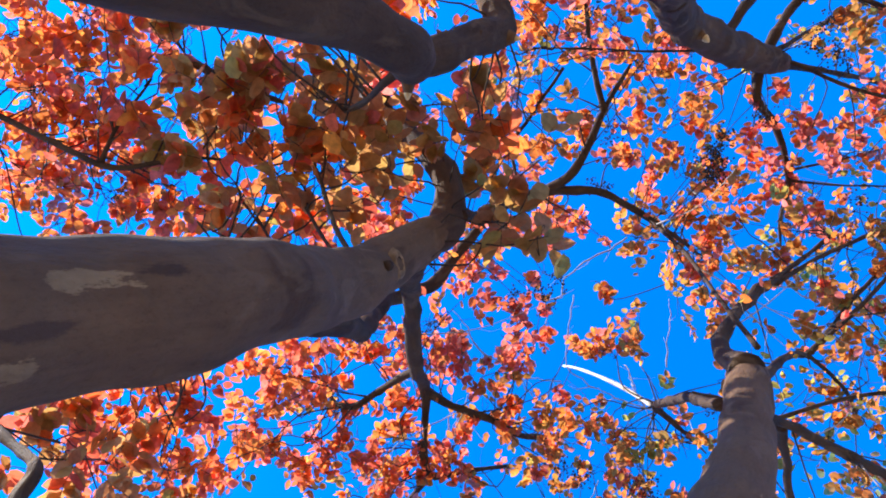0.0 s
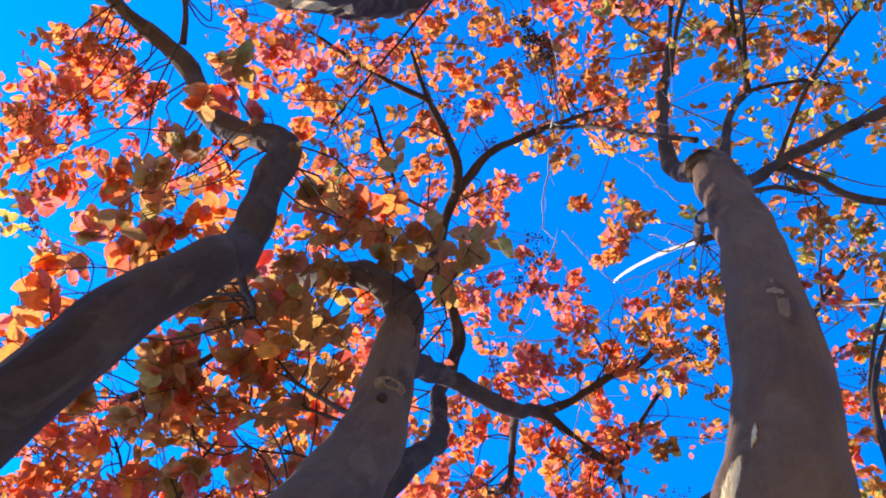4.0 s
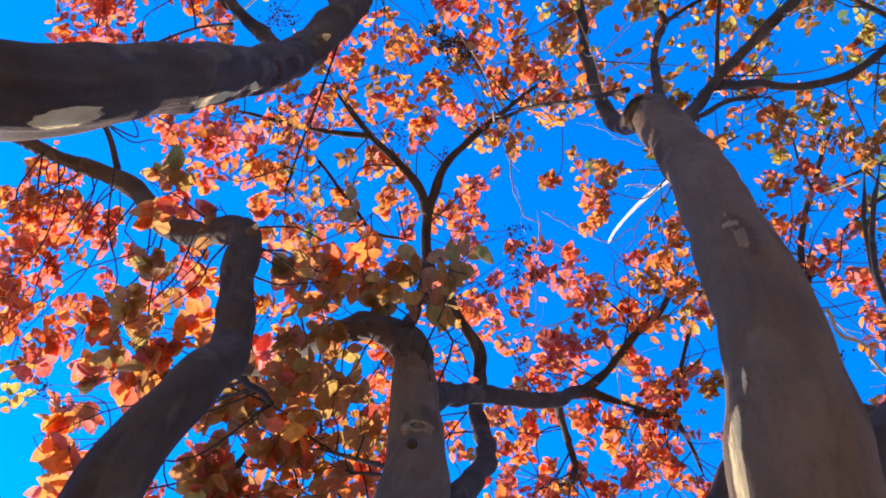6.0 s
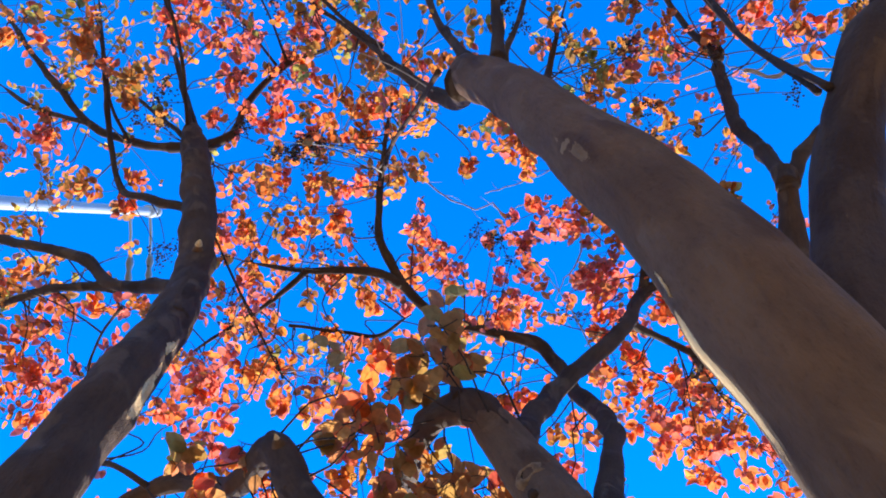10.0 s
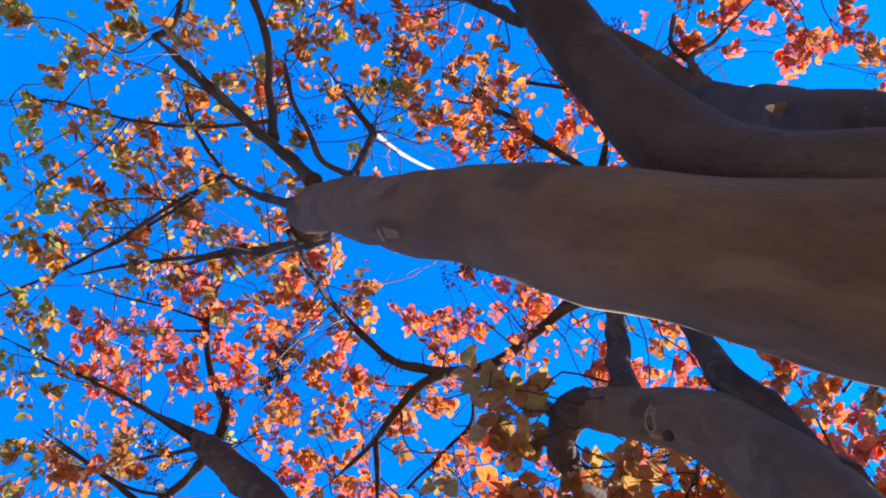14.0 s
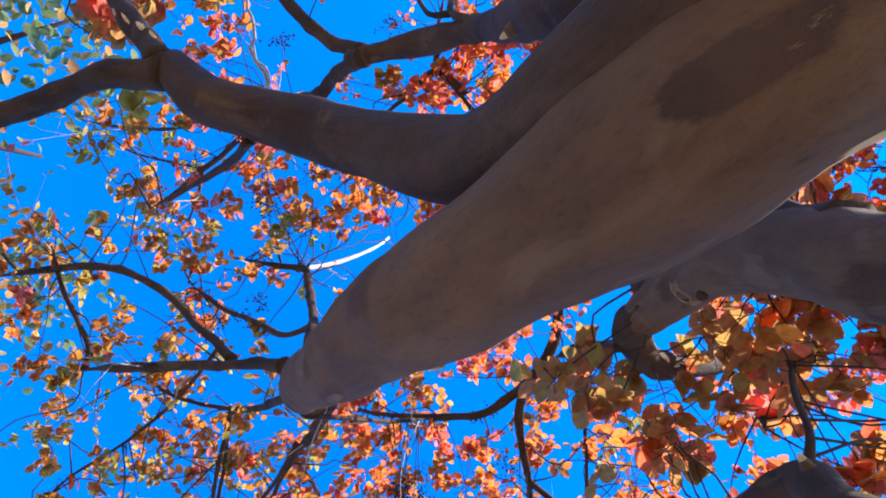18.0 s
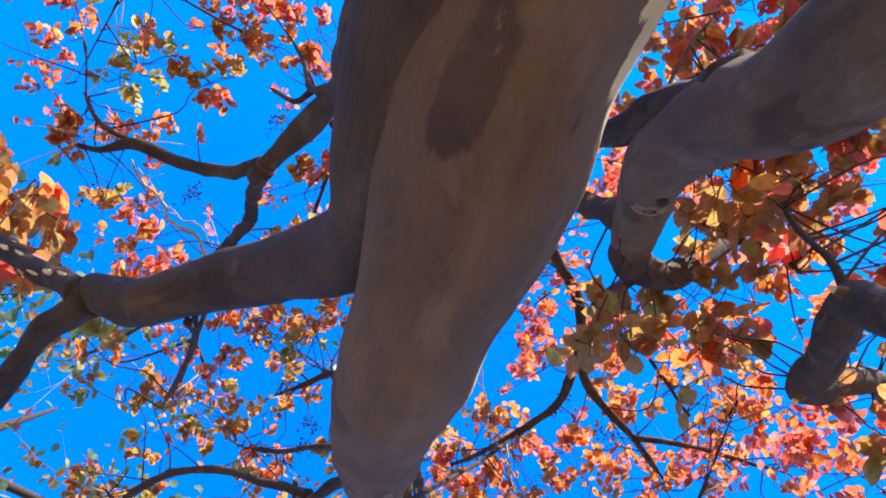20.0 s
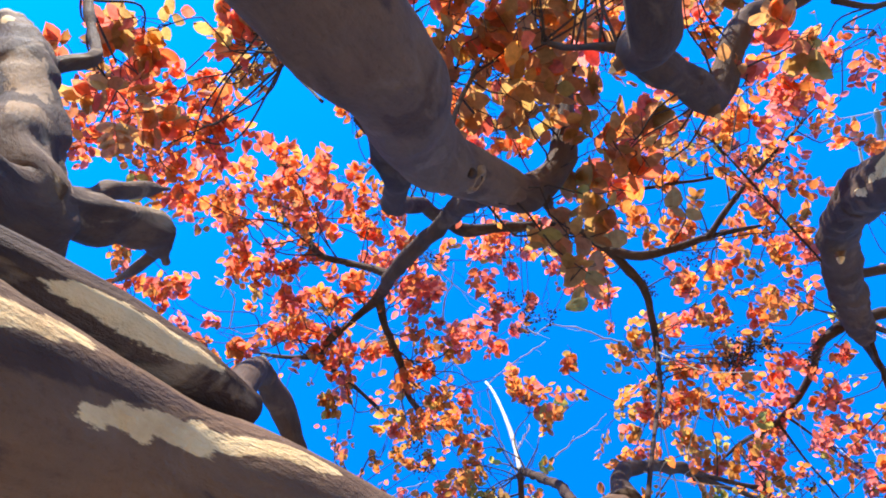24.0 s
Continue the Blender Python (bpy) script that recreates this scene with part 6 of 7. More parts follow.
spray(tree, (-0.59, 1.13, 4.30), -0.71, 1.42, 4.00, 0.126, 69, "red", 0.047)
spray(tree, (-0.38, 0.90, 4.16), -0.81, 1.19, 4.00, 0.113, 51, "red", 0.047)
spray(tree, (0.18, 1.00, 3.76), -0.11, 0.90, 4.00, 0.102, 23, "gold", 0.047)
spray(tree, (0.14, 0.95, 3.67), 0.12, 0.85, 4.00, 0.103, 19, "orange", 0.047)
spray(tree, (-0.36, 0.45, 4.02), -0.58, 0.72, 4.00, 0.110, 16, "red", 0.047)
spray(tree, (0.99, 0.73, 3.90), 0.95, 0.90, 4.00, 0.148, 20, "gold", 0.047)
spray(tree, (1.04, 0.85, 3.57), 0.93, 1.15, 4.00, 0.113, 15, "gold", 0.047)
spray(tree, (0.95, 0.67, 3.84), 1.17, 0.68, 4.00, 0.104, 17, "gold", 0.047)
spray(tree, (1.32, 1.13, 3.82), 1.15, 1.14, 4.00, 0.090, 24, "gold", 0.047)
spray(tree, (-0.72, 0.50, 3.97), -0.83, 0.65, 4.00, 0.092, 28, "red", 0.047)
spray(tree, (0.29, -1.25, 3.93), 0.52, -1.44, 4.00, 0.108, 54, "red", 0.047)
spray(tree, (-0.12, 1.63, 3.59), -0.45, 2.06, 4.00, 0.120, 34, "red", 0.047)
spray(tree, (0.07, 1.69, 3.59), 0.20, 1.67, 4.00, 0.093, 12, "gold", 0.047)
spray(tree, (1.84, -1.11, 4.18), 1.89, -1.37, 4.00, 0.136, 86, "orange", 0.047)
spray(tree, (-0.37, 0.82, 4.13), -0.68, 1.04, 4.00, 0.108, 54, "red", 0.047)
spray(tree, (0.35, -0.69, 3.80), 0.12, -0.84, 4.00, 0.132, 12, "gold", 0.047)
spray(tree, (0.59, 0.49, 3.98), 0.91, 0.39, 4.00, 0.088, 22, "gold", 0.047)
spray(tree, (1.95, 0.38, 3.84), 1.76, 0.26, 4.00, 0.150, 26, "fading", 0.047)
spray(tree, (1.34, 0.02, 3.87), 1.56, 0.27, 4.00, 0.120, 15, "gold", 0.047)
spray(tree, (1.25, 0.37, 3.80), 1.43, 0.37, 4.00, 0.134, 17, "gold", 0.047)
spray(tree, (1.60, -0.12, 4.05), 1.85, -0.02, 4.00, 0.150, 30, "fading", 0.047)
spray(tree, (1.21, 0.99, 3.70), 1.08, 0.96, 4.00, 0.113, 27, "gold", 0.047)
spray(tree, (0.29, 1.11, 4.00), 0.72, 1.15, 4.00, 0.088, 36, "red", 0.047)
spray(tree, (0.29, 1.11, 4.00), 0.52, 1.00, 4.00, 0.103, 19, "orange", 0.047)
spray(tree, (0.49, -0.92, 3.94), 0.59, -0.90, 4.00, 0.175, 62, "orange", 0.047)
spray(tree, (1.07, -0.93, 4.13), 0.76, -1.02, 4.10, 0.150, 69, "red", 0.047)
spray(tree, (0.52, -0.30, 3.90), 0.69, -0.52, 4.10, 0.181, 57, "orange", 0.047)
spray(tree, (0.69, -0.21, 4.07), 0.84, -0.37, 4.10, 0.151, 33, "orange", 0.047)
spray(tree, (0.54, -0.29, 3.93), 0.60, -0.34, 4.10, 0.136, 32, "orange", 0.047)
spray(tree, (1.07, -0.78, 4.14), 1.07, -0.73, 4.10, 0.135, 56, "red", 0.047)
spray(tree, (1.07, -0.78, 4.14), 1.02, -0.59, 4.10, 0.105, 45, "red", 0.047)
spray(tree, (1.35, -1.22, 4.10), 1.35, -1.11, 4.10, 0.149, 43, "gold", 0.047)
spray(tree, (1.54, -1.17, 4.08), 1.44, -0.99, 4.10, 0.119, 18, "gold", 0.047)
spray(tree, (1.24, -0.16, 3.99), 1.29, 0.04, 4.10, 0.135, 15, "gold", 0.047)
spray(tree, (1.64, -0.15, 4.08), 1.52, 0.08, 4.10, 0.134, 16, "gold", 0.047)
spray(tree, (-0.79, 0.41, 4.09), -0.65, 0.24, 4.10, 0.124, 42, "scarlet", 0.047)
spray(tree, (0.72, 0.61, 4.12), 0.72, 0.65, 4.10, 0.137, 44, "orange", 0.047)
spray(tree, (0.69, 0.58, 4.09), 0.58, 0.84, 4.10, 0.168, 22, "orange", 0.047)
spray(tree, (-0.38, 0.73, 4.11), -0.62, 0.84, 4.10, 0.140, 35, "scarlet", 0.047)
spray(tree, (-0.37, 0.75, 4.11), -0.50, 0.71, 4.10, 0.124, 28, "scarlet", 0.047)
spray(tree, (-0.36, 0.53, 4.06), -0.52, 0.54, 4.10, 0.124, 63, "scarlet", 0.047)
spray(tree, (-0.37, 0.82, 4.13), -0.45, 0.86, 4.10, 0.139, 58, "scarlet", 0.047)
spray(tree, (1.23, -1.22, 4.10), 1.14, -1.57, 4.10, 0.140, 37, "gold", 0.047)
spray(tree, (1.14, -1.23, 3.90), 1.08, -1.36, 4.10, 0.118, 64, "orange", 0.047)
spray(tree, (0.36, 1.19, 4.15), 0.78, 0.97, 4.10, 0.112, 58, "orange", 0.047)
spray(tree, (0.71, 1.23, 4.43), 0.93, 1.16, 4.10, 0.111, 17, "gold", 0.047)
spray(tree, (0.80, 1.47, 4.39), 0.97, 1.32, 4.10, 0.131, 25, "gold", 0.047)
spray(tree, (0.36, 1.18, 4.14), 0.65, 1.53, 4.10, 0.102, 31, "gold", 0.047)
spray(tree, (0.36, 1.19, 4.13), 0.71, 1.38, 4.10, 0.102, 31, "gold", 0.047)
spray(tree, (0.36, 1.19, 4.13), 0.24, 1.48, 4.10, 0.111, 33, "red", 0.047)
spray(tree, (-0.38, 0.73, 4.11), -0.71, 0.83, 4.10, 0.134, 24, "gold", 0.047)
spray(tree, (1.66, -0.76, 4.07), 1.57, -0.72, 4.10, 0.140, 68, "red", 0.047)
spray(tree, (1.37, -0.81, 4.00), 1.45, -0.55, 4.10, 0.109, 22, "red", 0.047)
spray(tree, (1.26, -0.87, 4.02), 1.26, -0.61, 4.10, 0.124, 37, "red", 0.047)
spray(tree, (1.36, -0.21, 4.11), 1.24, -0.38, 4.10, 0.108, 16, "gold", 0.047)
spray(tree, (0.97, -0.90, 3.87), 0.70, -0.71, 4.10, 0.169, 42, "orange", 0.047)
spray(tree, (0.33, -0.38, 3.80), 0.57, -0.61, 4.10, 0.138, 28, "orange", 0.047)
spray(tree, (0.65, -0.23, 4.03), 0.59, -0.21, 4.10, 0.153, 30, "orange", 0.047)
spray(tree, (0.74, 0.63, 4.13), 0.74, 0.67, 4.10, 0.121, 23, "gold", 0.047)
spray(tree, (0.69, 0.58, 4.09), 0.55, 0.87, 4.10, 0.153, 11, "gold", 0.047)
spray(tree, (0.57, 0.45, 3.85), 0.42, 0.62, 4.10, 0.137, 10, "gold", 0.047)
spray(tree, (0.60, 0.50, 4.00), 0.30, 0.54, 4.10, 0.106, 16, "orange", 0.047)
spray(tree, (0.74, 0.63, 4.13), 1.01, 0.63, 4.10, 0.138, 33, "orange", 0.047)
spray(tree, (0.58, 0.49, 3.96), 0.57, 0.79, 4.10, 0.133, 10, "fading", 0.047)
spray(tree, (0.62, 0.53, 4.04), 0.45, 0.68, 4.10, 0.118, 13, "orange", 0.047)
spray(tree, (-0.15, 0.58, 4.15), 0.15, 0.78, 4.10, 0.089, 8, "gold", 0.047)
spray(tree, (-0.78, 0.42, 4.08), -0.82, 0.39, 4.10, 0.134, 26, "orange", 0.047)
spray(tree, (-0.78, 0.44, 4.06), -1.13, 0.57, 4.10, 0.112, 22, "orange", 0.047)
spray(tree, (-0.79, 0.40, 4.10), -1.15, 0.40, 4.10, 0.125, 30, "red", 0.047)
spray(tree, (-0.76, 0.48, 4.01), -0.79, 0.22, 4.10, 0.104, 27, "orange", 0.047)
spray(tree, (1.05, -0.09, 3.80), 0.94, -0.35, 4.10, 0.117, 27, "orange", 0.047)
spray(tree, (0.95, -0.89, 3.84), 0.81, -0.65, 4.10, 0.108, 22, "gold", 0.047)
spray(tree, (0.39, -0.77, 3.84), 0.32, -0.74, 4.10, 0.122, 37, "orange", 0.047)
spray(tree, (-0.01, -0.51, 3.79), -0.00, -0.75, 4.10, 0.115, 27, "red", 0.047)
spray(tree, (1.49, -0.21, 4.07), 1.55, -0.15, 4.10, 0.139, 18, "gold", 0.047)
spray(tree, (1.39, -0.22, 4.14), 1.37, -0.29, 4.10, 0.123, 32, "red", 0.047)
spray(tree, (1.55, -0.10, 4.02), 1.53, 0.06, 4.10, 0.108, 17, "red", 0.047)
spray(tree, (1.34, -0.17, 3.97), 1.28, -0.00, 4.10, 0.117, 17, "red", 0.047)
spray(tree, (0.97, 0.71, 3.88), 1.00, 0.90, 4.10, 0.138, 30, "orange", 0.047)
spray(tree, (0.94, 0.65, 3.82), 1.08, 0.67, 4.10, 0.123, 19, "gold", 0.047)
spray(tree, (0.35, 1.17, 4.12), 0.56, 0.93, 4.10, 0.122, 9, "fading", 0.047)
spray(tree, (0.65, -0.23, 4.03), 0.81, -0.28, 4.10, 0.137, 27, "orange", 0.047)
spray(tree, (0.50, -0.31, 3.90), 0.60, -0.24, 4.10, 0.116, 12, "gold", 0.047)
spray(tree, (0.31, -0.90, 3.85), 0.08, -0.89, 4.10, 0.135, 10, "gold", 0.047)
spray(tree, (0.80, -0.16, 4.20), 0.75, -0.28, 4.20, 0.172, 35, "orange", 0.047)
spray(tree, (0.76, -0.18, 4.15), 0.58, -0.20, 4.20, 0.141, 31, "orange", 0.047)
spray(tree, (0.83, -0.15, 4.25), 0.82, -0.15, 4.20, 0.141, 38, "orange", 0.047)
spray(tree, (0.80, -0.16, 4.20), 0.97, -0.20, 4.20, 0.125, 45, "orange", 0.047)
spray(tree, (0.83, -0.15, 4.25), 0.75, 0.05, 4.20, 0.172, 47, "gold", 0.047)
spray(tree, (0.83, -0.15, 4.25), 0.90, 0.07, 4.20, 0.141, 53, "orange", 0.047)
spray(tree, (1.17, -0.72, 4.23), 1.23, -0.75, 4.20, 0.139, 53, "red", 0.047)
spray(tree, (1.62, -0.77, 4.05), 1.57, -0.87, 4.20, 0.123, 53, "red", 0.047)
spray(tree, (1.39, -0.22, 4.14), 1.12, -0.15, 4.20, 0.124, 23, "gold", 0.047)
spray(tree, (1.39, -0.22, 4.14), 1.31, -0.23, 4.20, 0.139, 35, "red", 0.047)
spray(tree, (1.67, -0.26, 4.19), 1.55, -0.30, 4.20, 0.154, 30, "gold", 0.047)
spray(tree, (1.67, -0.26, 4.19), 1.48, -0.08, 4.20, 0.170, 25, "gold", 0.047)
spray(tree, (-0.13, -0.25, 3.83), -0.10, -0.15, 4.20, 0.127, 45, "red", 0.047)
spray(tree, (-0.07, -0.31, 3.82), -0.18, -0.00, 4.20, 0.143, 81, "red", 0.047)
spray(tree, (-0.10, 0.60, 4.18), 0.05, 0.20, 4.20, 0.158, 60, "red", 0.047)
spray(tree, (-0.06, 0.63, 4.21), 0.14, 0.15, 4.20, 0.111, 36, "red", 0.047)
spray(tree, (-0.35, 0.46, 4.03), -0.35, 0.20, 4.20, 0.143, 50, "orange", 0.047)
spray(tree, (-0.36, 0.45, 4.01), -0.51, 0.25, 4.20, 0.160, 66, "scarlet", 0.047)
spray(tree, (-0.27, 0.52, 4.07), -0.35, 0.36, 4.20, 0.128, 43, "red", 0.047)
spray(tree, (-0.09, 0.61, 4.19), -0.05, 0.48, 4.20, 0.127, 38, "orange", 0.047)
spray(tree, (0.66, 0.56, 4.07), 0.65, 0.47, 4.20, 0.110, 36, "gold", 0.047)
spray(tree, (0.57, 0.46, 3.88), 0.48, 0.48, 4.20, 0.101, 22, "gold", 0.047)
spray(tree, (-0.02, 0.66, 4.24), 0.25, 0.56, 4.20, 0.142, 25, "orange", 0.047)
spray(tree, (-0.02, 0.66, 4.24), 0.10, 0.66, 4.20, 0.143, 50, "orange", 0.047)
spray(tree, (0.82, 0.71, 4.22), 0.56, 0.65, 4.20, 0.173, 25, "orange", 0.047)
spray(tree, (-0.21, 0.87, 4.25), 0.18, 0.84, 4.20, 0.143, 25, "orange", 0.047)
spray(tree, (0.42, 1.19, 4.20), 0.38, 0.86, 4.20, 0.142, 45, "orange", 0.047)
spray(tree, (-0.28, 0.87, 4.20), -0.25, 0.74, 4.20, 0.128, 58, "red", 0.047)
spray(tree, (-0.21, 0.87, 4.25), -0.20, 0.87, 4.20, 0.144, 60, "red", 0.047)
spray(tree, (0.48, 1.20, 4.25), 0.51, 0.98, 4.20, 0.137, 17, "red", 0.047)
spray(tree, (0.40, 1.23, 4.19), 0.45, 1.09, 4.20, 0.116, 34, "red", 0.047)
spray(tree, (0.39, 1.23, 4.18), 0.49, 1.31, 4.20, 0.151, 70, "red", 0.047)
spray(tree, (0.45, 1.27, 4.25), 0.55, 1.19, 4.20, 0.106, 30, "red", 0.047)
spray(tree, (0.45, 1.27, 4.25), 0.48, 1.47, 4.20, 0.136, 46, "red", 0.047)
spray(tree, (-0.42, 0.95, 4.18), -0.54, 0.82, 4.20, 0.138, 26, "orange", 0.047)
spray(tree, (-0.36, 0.69, 4.09), -0.64, 0.72, 4.20, 0.139, 29, "orange", 0.047)
spray(tree, (-0.36, 0.59, 4.08), -0.46, 0.66, 4.20, 0.124, 39, "orange", 0.047)
spray(tree, (1.82, -0.74, 4.11), 1.79, -0.60, 4.20, 0.113, 59, "red", 0.047)
spray(tree, (0.85, 0.73, 4.24), 0.50, 0.66, 4.20, 0.141, 10, "gold", 0.047)
spray(tree, (0.48, 1.20, 4.25), 0.54, 0.86, 4.20, 0.141, 15, "red", 0.047)
spray(tree, (0.14, 0.74, 4.35), 0.32, 0.62, 4.20, 0.125, 20, "orange", 0.047)
spray(tree, (-0.07, 0.62, 4.20), 0.14, 0.87, 4.20, 0.140, 17, "gold", 0.047)
spray(tree, (-0.00, 0.67, 4.24), 0.16, 0.72, 4.20, 0.124, 15, "gold", 0.047)
spray(tree, (-0.15, 0.58, 4.15), -0.09, 0.58, 4.20, 0.139, 63, "orange", 0.047)
spray(tree, (-0.18, 0.57, 4.13), 0.19, 0.48, 4.20, 0.109, 21, "red", 0.047)
spray(tree, (-0.23, 0.54, 4.10), -0.02, 0.40, 4.20, 0.093, 24, "red", 0.047)
spray(tree, (0.20, -0.39, 3.79), 0.22, -0.23, 4.20, 0.141, 38, "red", 0.047)
spray(tree, (0.04, -0.36, 3.80), 0.06, -0.28, 4.20, 0.125, 32, "red", 0.047)
spray(tree, (-0.17, -0.20, 3.84), -0.18, -0.18, 4.20, 0.125, 45, "red", 0.047)
spray(tree, (0.59, 0.49, 3.98), 0.52, 0.65, 4.20, 0.140, 17, "orange", 0.047)
spray(tree, (0.45, 1.19, 4.22), 0.53, 0.92, 4.20, 0.139, 15, "orange", 0.047)
spray(tree, (1.13, -0.75, 4.19), 1.03, -0.41, 4.20, 0.088, 20, "orange", 0.047)
spray(tree, (-0.71, 0.50, 3.96), -0.99, 0.55, 4.20, 0.129, 64, "orange", 0.047)
spray(tree, (-0.36, 0.39, 3.91), -0.61, 0.23, 4.20, 0.118, 30, "orange", 0.047)
spray(tree, (1.09, -0.98, 4.15), 0.83, -0.90, 4.20, 0.144, 52, "orange", 0.047)
spray(tree, (0.50, -0.94, 3.96), 0.62, -0.83, 4.20, 0.128, 19, "gold", 0.047)
spray(tree, (0.73, -0.19, 4.11), 0.80, -0.41, 4.20, 0.142, 32, "orange", 0.047)
spray(tree, (0.22, -0.45, 3.74), 0.48, -0.56, 4.20, 0.095, 25, "red", 0.047)
spray(tree, (0.14, 0.74, 4.35), 0.28, 0.72, 4.20, 0.141, 20, "gold", 0.047)
spray(tree, (0.80, 0.69, 4.19), 0.54, 0.65, 4.20, 0.126, 9, "gold", 0.047)
spray(tree, (-0.09, 0.61, 4.19), 0.20, 0.43, 4.20, 0.109, 22, "red", 0.047)
spray(tree, (0.14, -0.39, 3.78), 0.14, -0.24, 4.20, 0.156, 41, "red", 0.047)
spray(tree, (0.52, -0.30, 3.90), 0.58, -0.58, 4.20, 0.126, 26, "red", 0.047)
spray(tree, (0.01, -0.43, 3.76), 0.21, -0.62, 4.20, 0.119, 66, "orange", 0.047)
spray(tree, (-0.00, -0.57, 3.80), 0.06, -0.53, 4.20, 0.093, 38, "orange", 0.047)
spray(tree, (1.49, -0.55, 4.34), 1.48, -0.69, 4.30, 0.159, 47, "red", 0.047)
spray(tree, (1.44, -0.54, 4.33), 1.63, -0.59, 4.30, 0.127, 39, "red", 0.047)
spray(tree, (1.40, -0.45, 4.32), 1.38, -0.41, 4.30, 0.176, 55, "red", 0.047)
spray(tree, (1.28, -0.38, 4.33), 1.23, -0.31, 4.30, 0.144, 41, "red", 0.047)
spray(tree, (-0.31, 0.49, 4.05), -0.26, 0.27, 4.30, 0.148, 51, "red", 0.047)
spray(tree, (0.03, 0.69, 4.26), -0.20, 0.40, 4.30, 0.148, 63, "red", 0.047)
spray(tree, (0.03, 0.69, 4.26), 0.09, 0.32, 4.30, 0.147, 55, "red", 0.047)
spray(tree, (0.12, 0.74, 4.33), 0.29, 0.42, 4.30, 0.137, 36, "red", 0.047)
spray(tree, (0.57, 0.46, 3.88), 0.47, 0.32, 4.30, 0.163, 112, "orange", 0.047)
spray(tree, (0.29, 0.78, 4.48), 0.42, 0.63, 4.30, 0.163, 22, "orange", 0.047)
spray(tree, (1.82, -1.13, 4.22), 1.93, -1.31, 4.30, 0.127, 34, "fading", 0.047)
spray(tree, (1.57, -1.52, 4.34), 1.54, -1.82, 4.30, 0.142, 94, "red", 0.047)
spray(tree, (1.48, -1.43, 4.30), 1.26, -1.87, 4.30, 0.129, 49, "gold", 0.047)
spray(tree, (1.54, -1.46, 4.32), 1.31, -1.68, 4.30, 0.135, 35, "gold", 0.047)
spray(tree, (1.27, -0.49, 4.29), 1.18, -0.48, 4.30, 0.124, 58, "red", 0.047)
spray(tree, (1.31, -0.46, 4.30), 1.28, -0.18, 4.30, 0.124, 18, "gold", 0.047)
spray(tree, (1.28, -0.36, 4.34), 1.30, -0.06, 4.30, 0.123, 15, "gold", 0.047)
spray(tree, (0.83, -0.15, 4.25), 0.73, -0.13, 4.30, 0.071, 16, "orange", 0.047)
spray(tree, (-0.13, -0.25, 3.83), 0.16, -0.05, 4.30, 0.059, 16, "red", 0.047)
spray(tree, (1.68, -1.51, 4.37), 1.76, -1.39, 4.40, 0.156, 47, "gold", 0.047)
spray(tree, (1.71, -1.67, 4.42), 1.58, -1.65, 4.40, 0.146, 99, "red", 0.047)
spray(tree, (1.54, -0.97, 4.42), 1.60, -1.15, 4.40, 0.103, 13, "gold", 0.047)
spray(tree, (1.58, -0.57, 4.36), 1.53, -0.64, 4.40, 0.143, 34, "red", 0.047)
spray(tree, (0.93, -0.11, 4.41), 0.44, 0.01, 4.40, 0.067, 20, "orange", 0.047)
spray(tree, (0.63, 0.53, 4.05), 0.63, 0.17, 4.40, 0.067, 13, "gold", 0.047)
spray(tree, (0.24, 0.77, 4.44), 0.31, 0.31, 4.40, 0.067, 17, "orange", 0.047)
spray(tree, (1.59, -1.27, 4.53), 1.74, -1.20, 4.50, 0.135, 27, "gold", 0.047)
seed_head((1.02, -0.91, 3.93), 1.13, -0.95, 3.81, 0.07)
seed_head((0.58, -0.27, 3.96), 0.80, -0.54, 3.87, 0.07)
seed_head((0.65, -0.23, 4.03), 0.82, -0.46, 3.96, 0.07)
seed_head((-0.36, 0.37, 3.87), -0.32, 0.15, 3.97, 0.07)
seed_head((1.32, -0.84, 4.00), 1.30, -0.89, 3.89, 0.07)
seed_head((0.62, -0.25, 4.00), 0.84, -0.52, 3.94, 0.07)
seed_head((-0.16, -0.21, 3.84), 0.08, -0.02, 3.95, 0.07)
seed_head((0.30, -1.07, 3.90), 0.31, -1.09, 3.86, 0.07)
seed_head((-0.77, -0.81, 3.80), -1.07, -1.72, 3.95, 0.07)
seed_head((0.93, -1.18, 3.77), 0.71, -1.25, 3.92, 0.07)
seed_head((1.06, -0.79, 4.13), 0.83, -0.57, 3.96, 0.07)
seed_head((0.30, -1.07, 3.90), 0.25, -1.07, 3.90, 0.07)
seed_head((0.08, -0.37, 3.80), 0.18, -0.04, 3.85, 0.07)
seed_head((0.28, -1.34, 3.94), 0.14, -1.33, 3.88, 0.07)
seed_head((0.69, -0.21, 4.07), 0.85, -0.50, 4.03, 0.07)
seed_head((0.87, -1.08, 3.70), 0.69, -1.16, 3.81, 0.07)
seed_head((1.02, -0.91, 3.93), 1.16, -1.01, 3.79, 0.07)
seed_head((-0.17, -0.20, 3.84), 0.11, 0.04, 3.75, 0.07)
seed_head((-0.00, -0.57, 3.80), -0.17, -0.60, 4.01, 0.07)
seed_head((1.49, -0.21, 4.07), 1.45, -0.36, 4.05, 0.07)
seed_head((0.53, -0.27, 3.84), 0.79, -0.43, 3.82, 0.07)
seed_head((0.88, -0.88, 3.74), 0.81, -0.59, 3.83, 0.07)
seed_head((1.24, -0.88, 4.02), 1.21, -0.91, 3.81, 0.07)
seed_head((0.39, -0.36, 3.83), 0.36, -0.41, 3.93, 0.07)
seed_head((0.62, -0.25, 4.00), 0.79, -0.43, 3.90, 0.07)
seed_head((0.24, 1.06, 3.90), 0.30, 0.81, 4.00, 0.07)
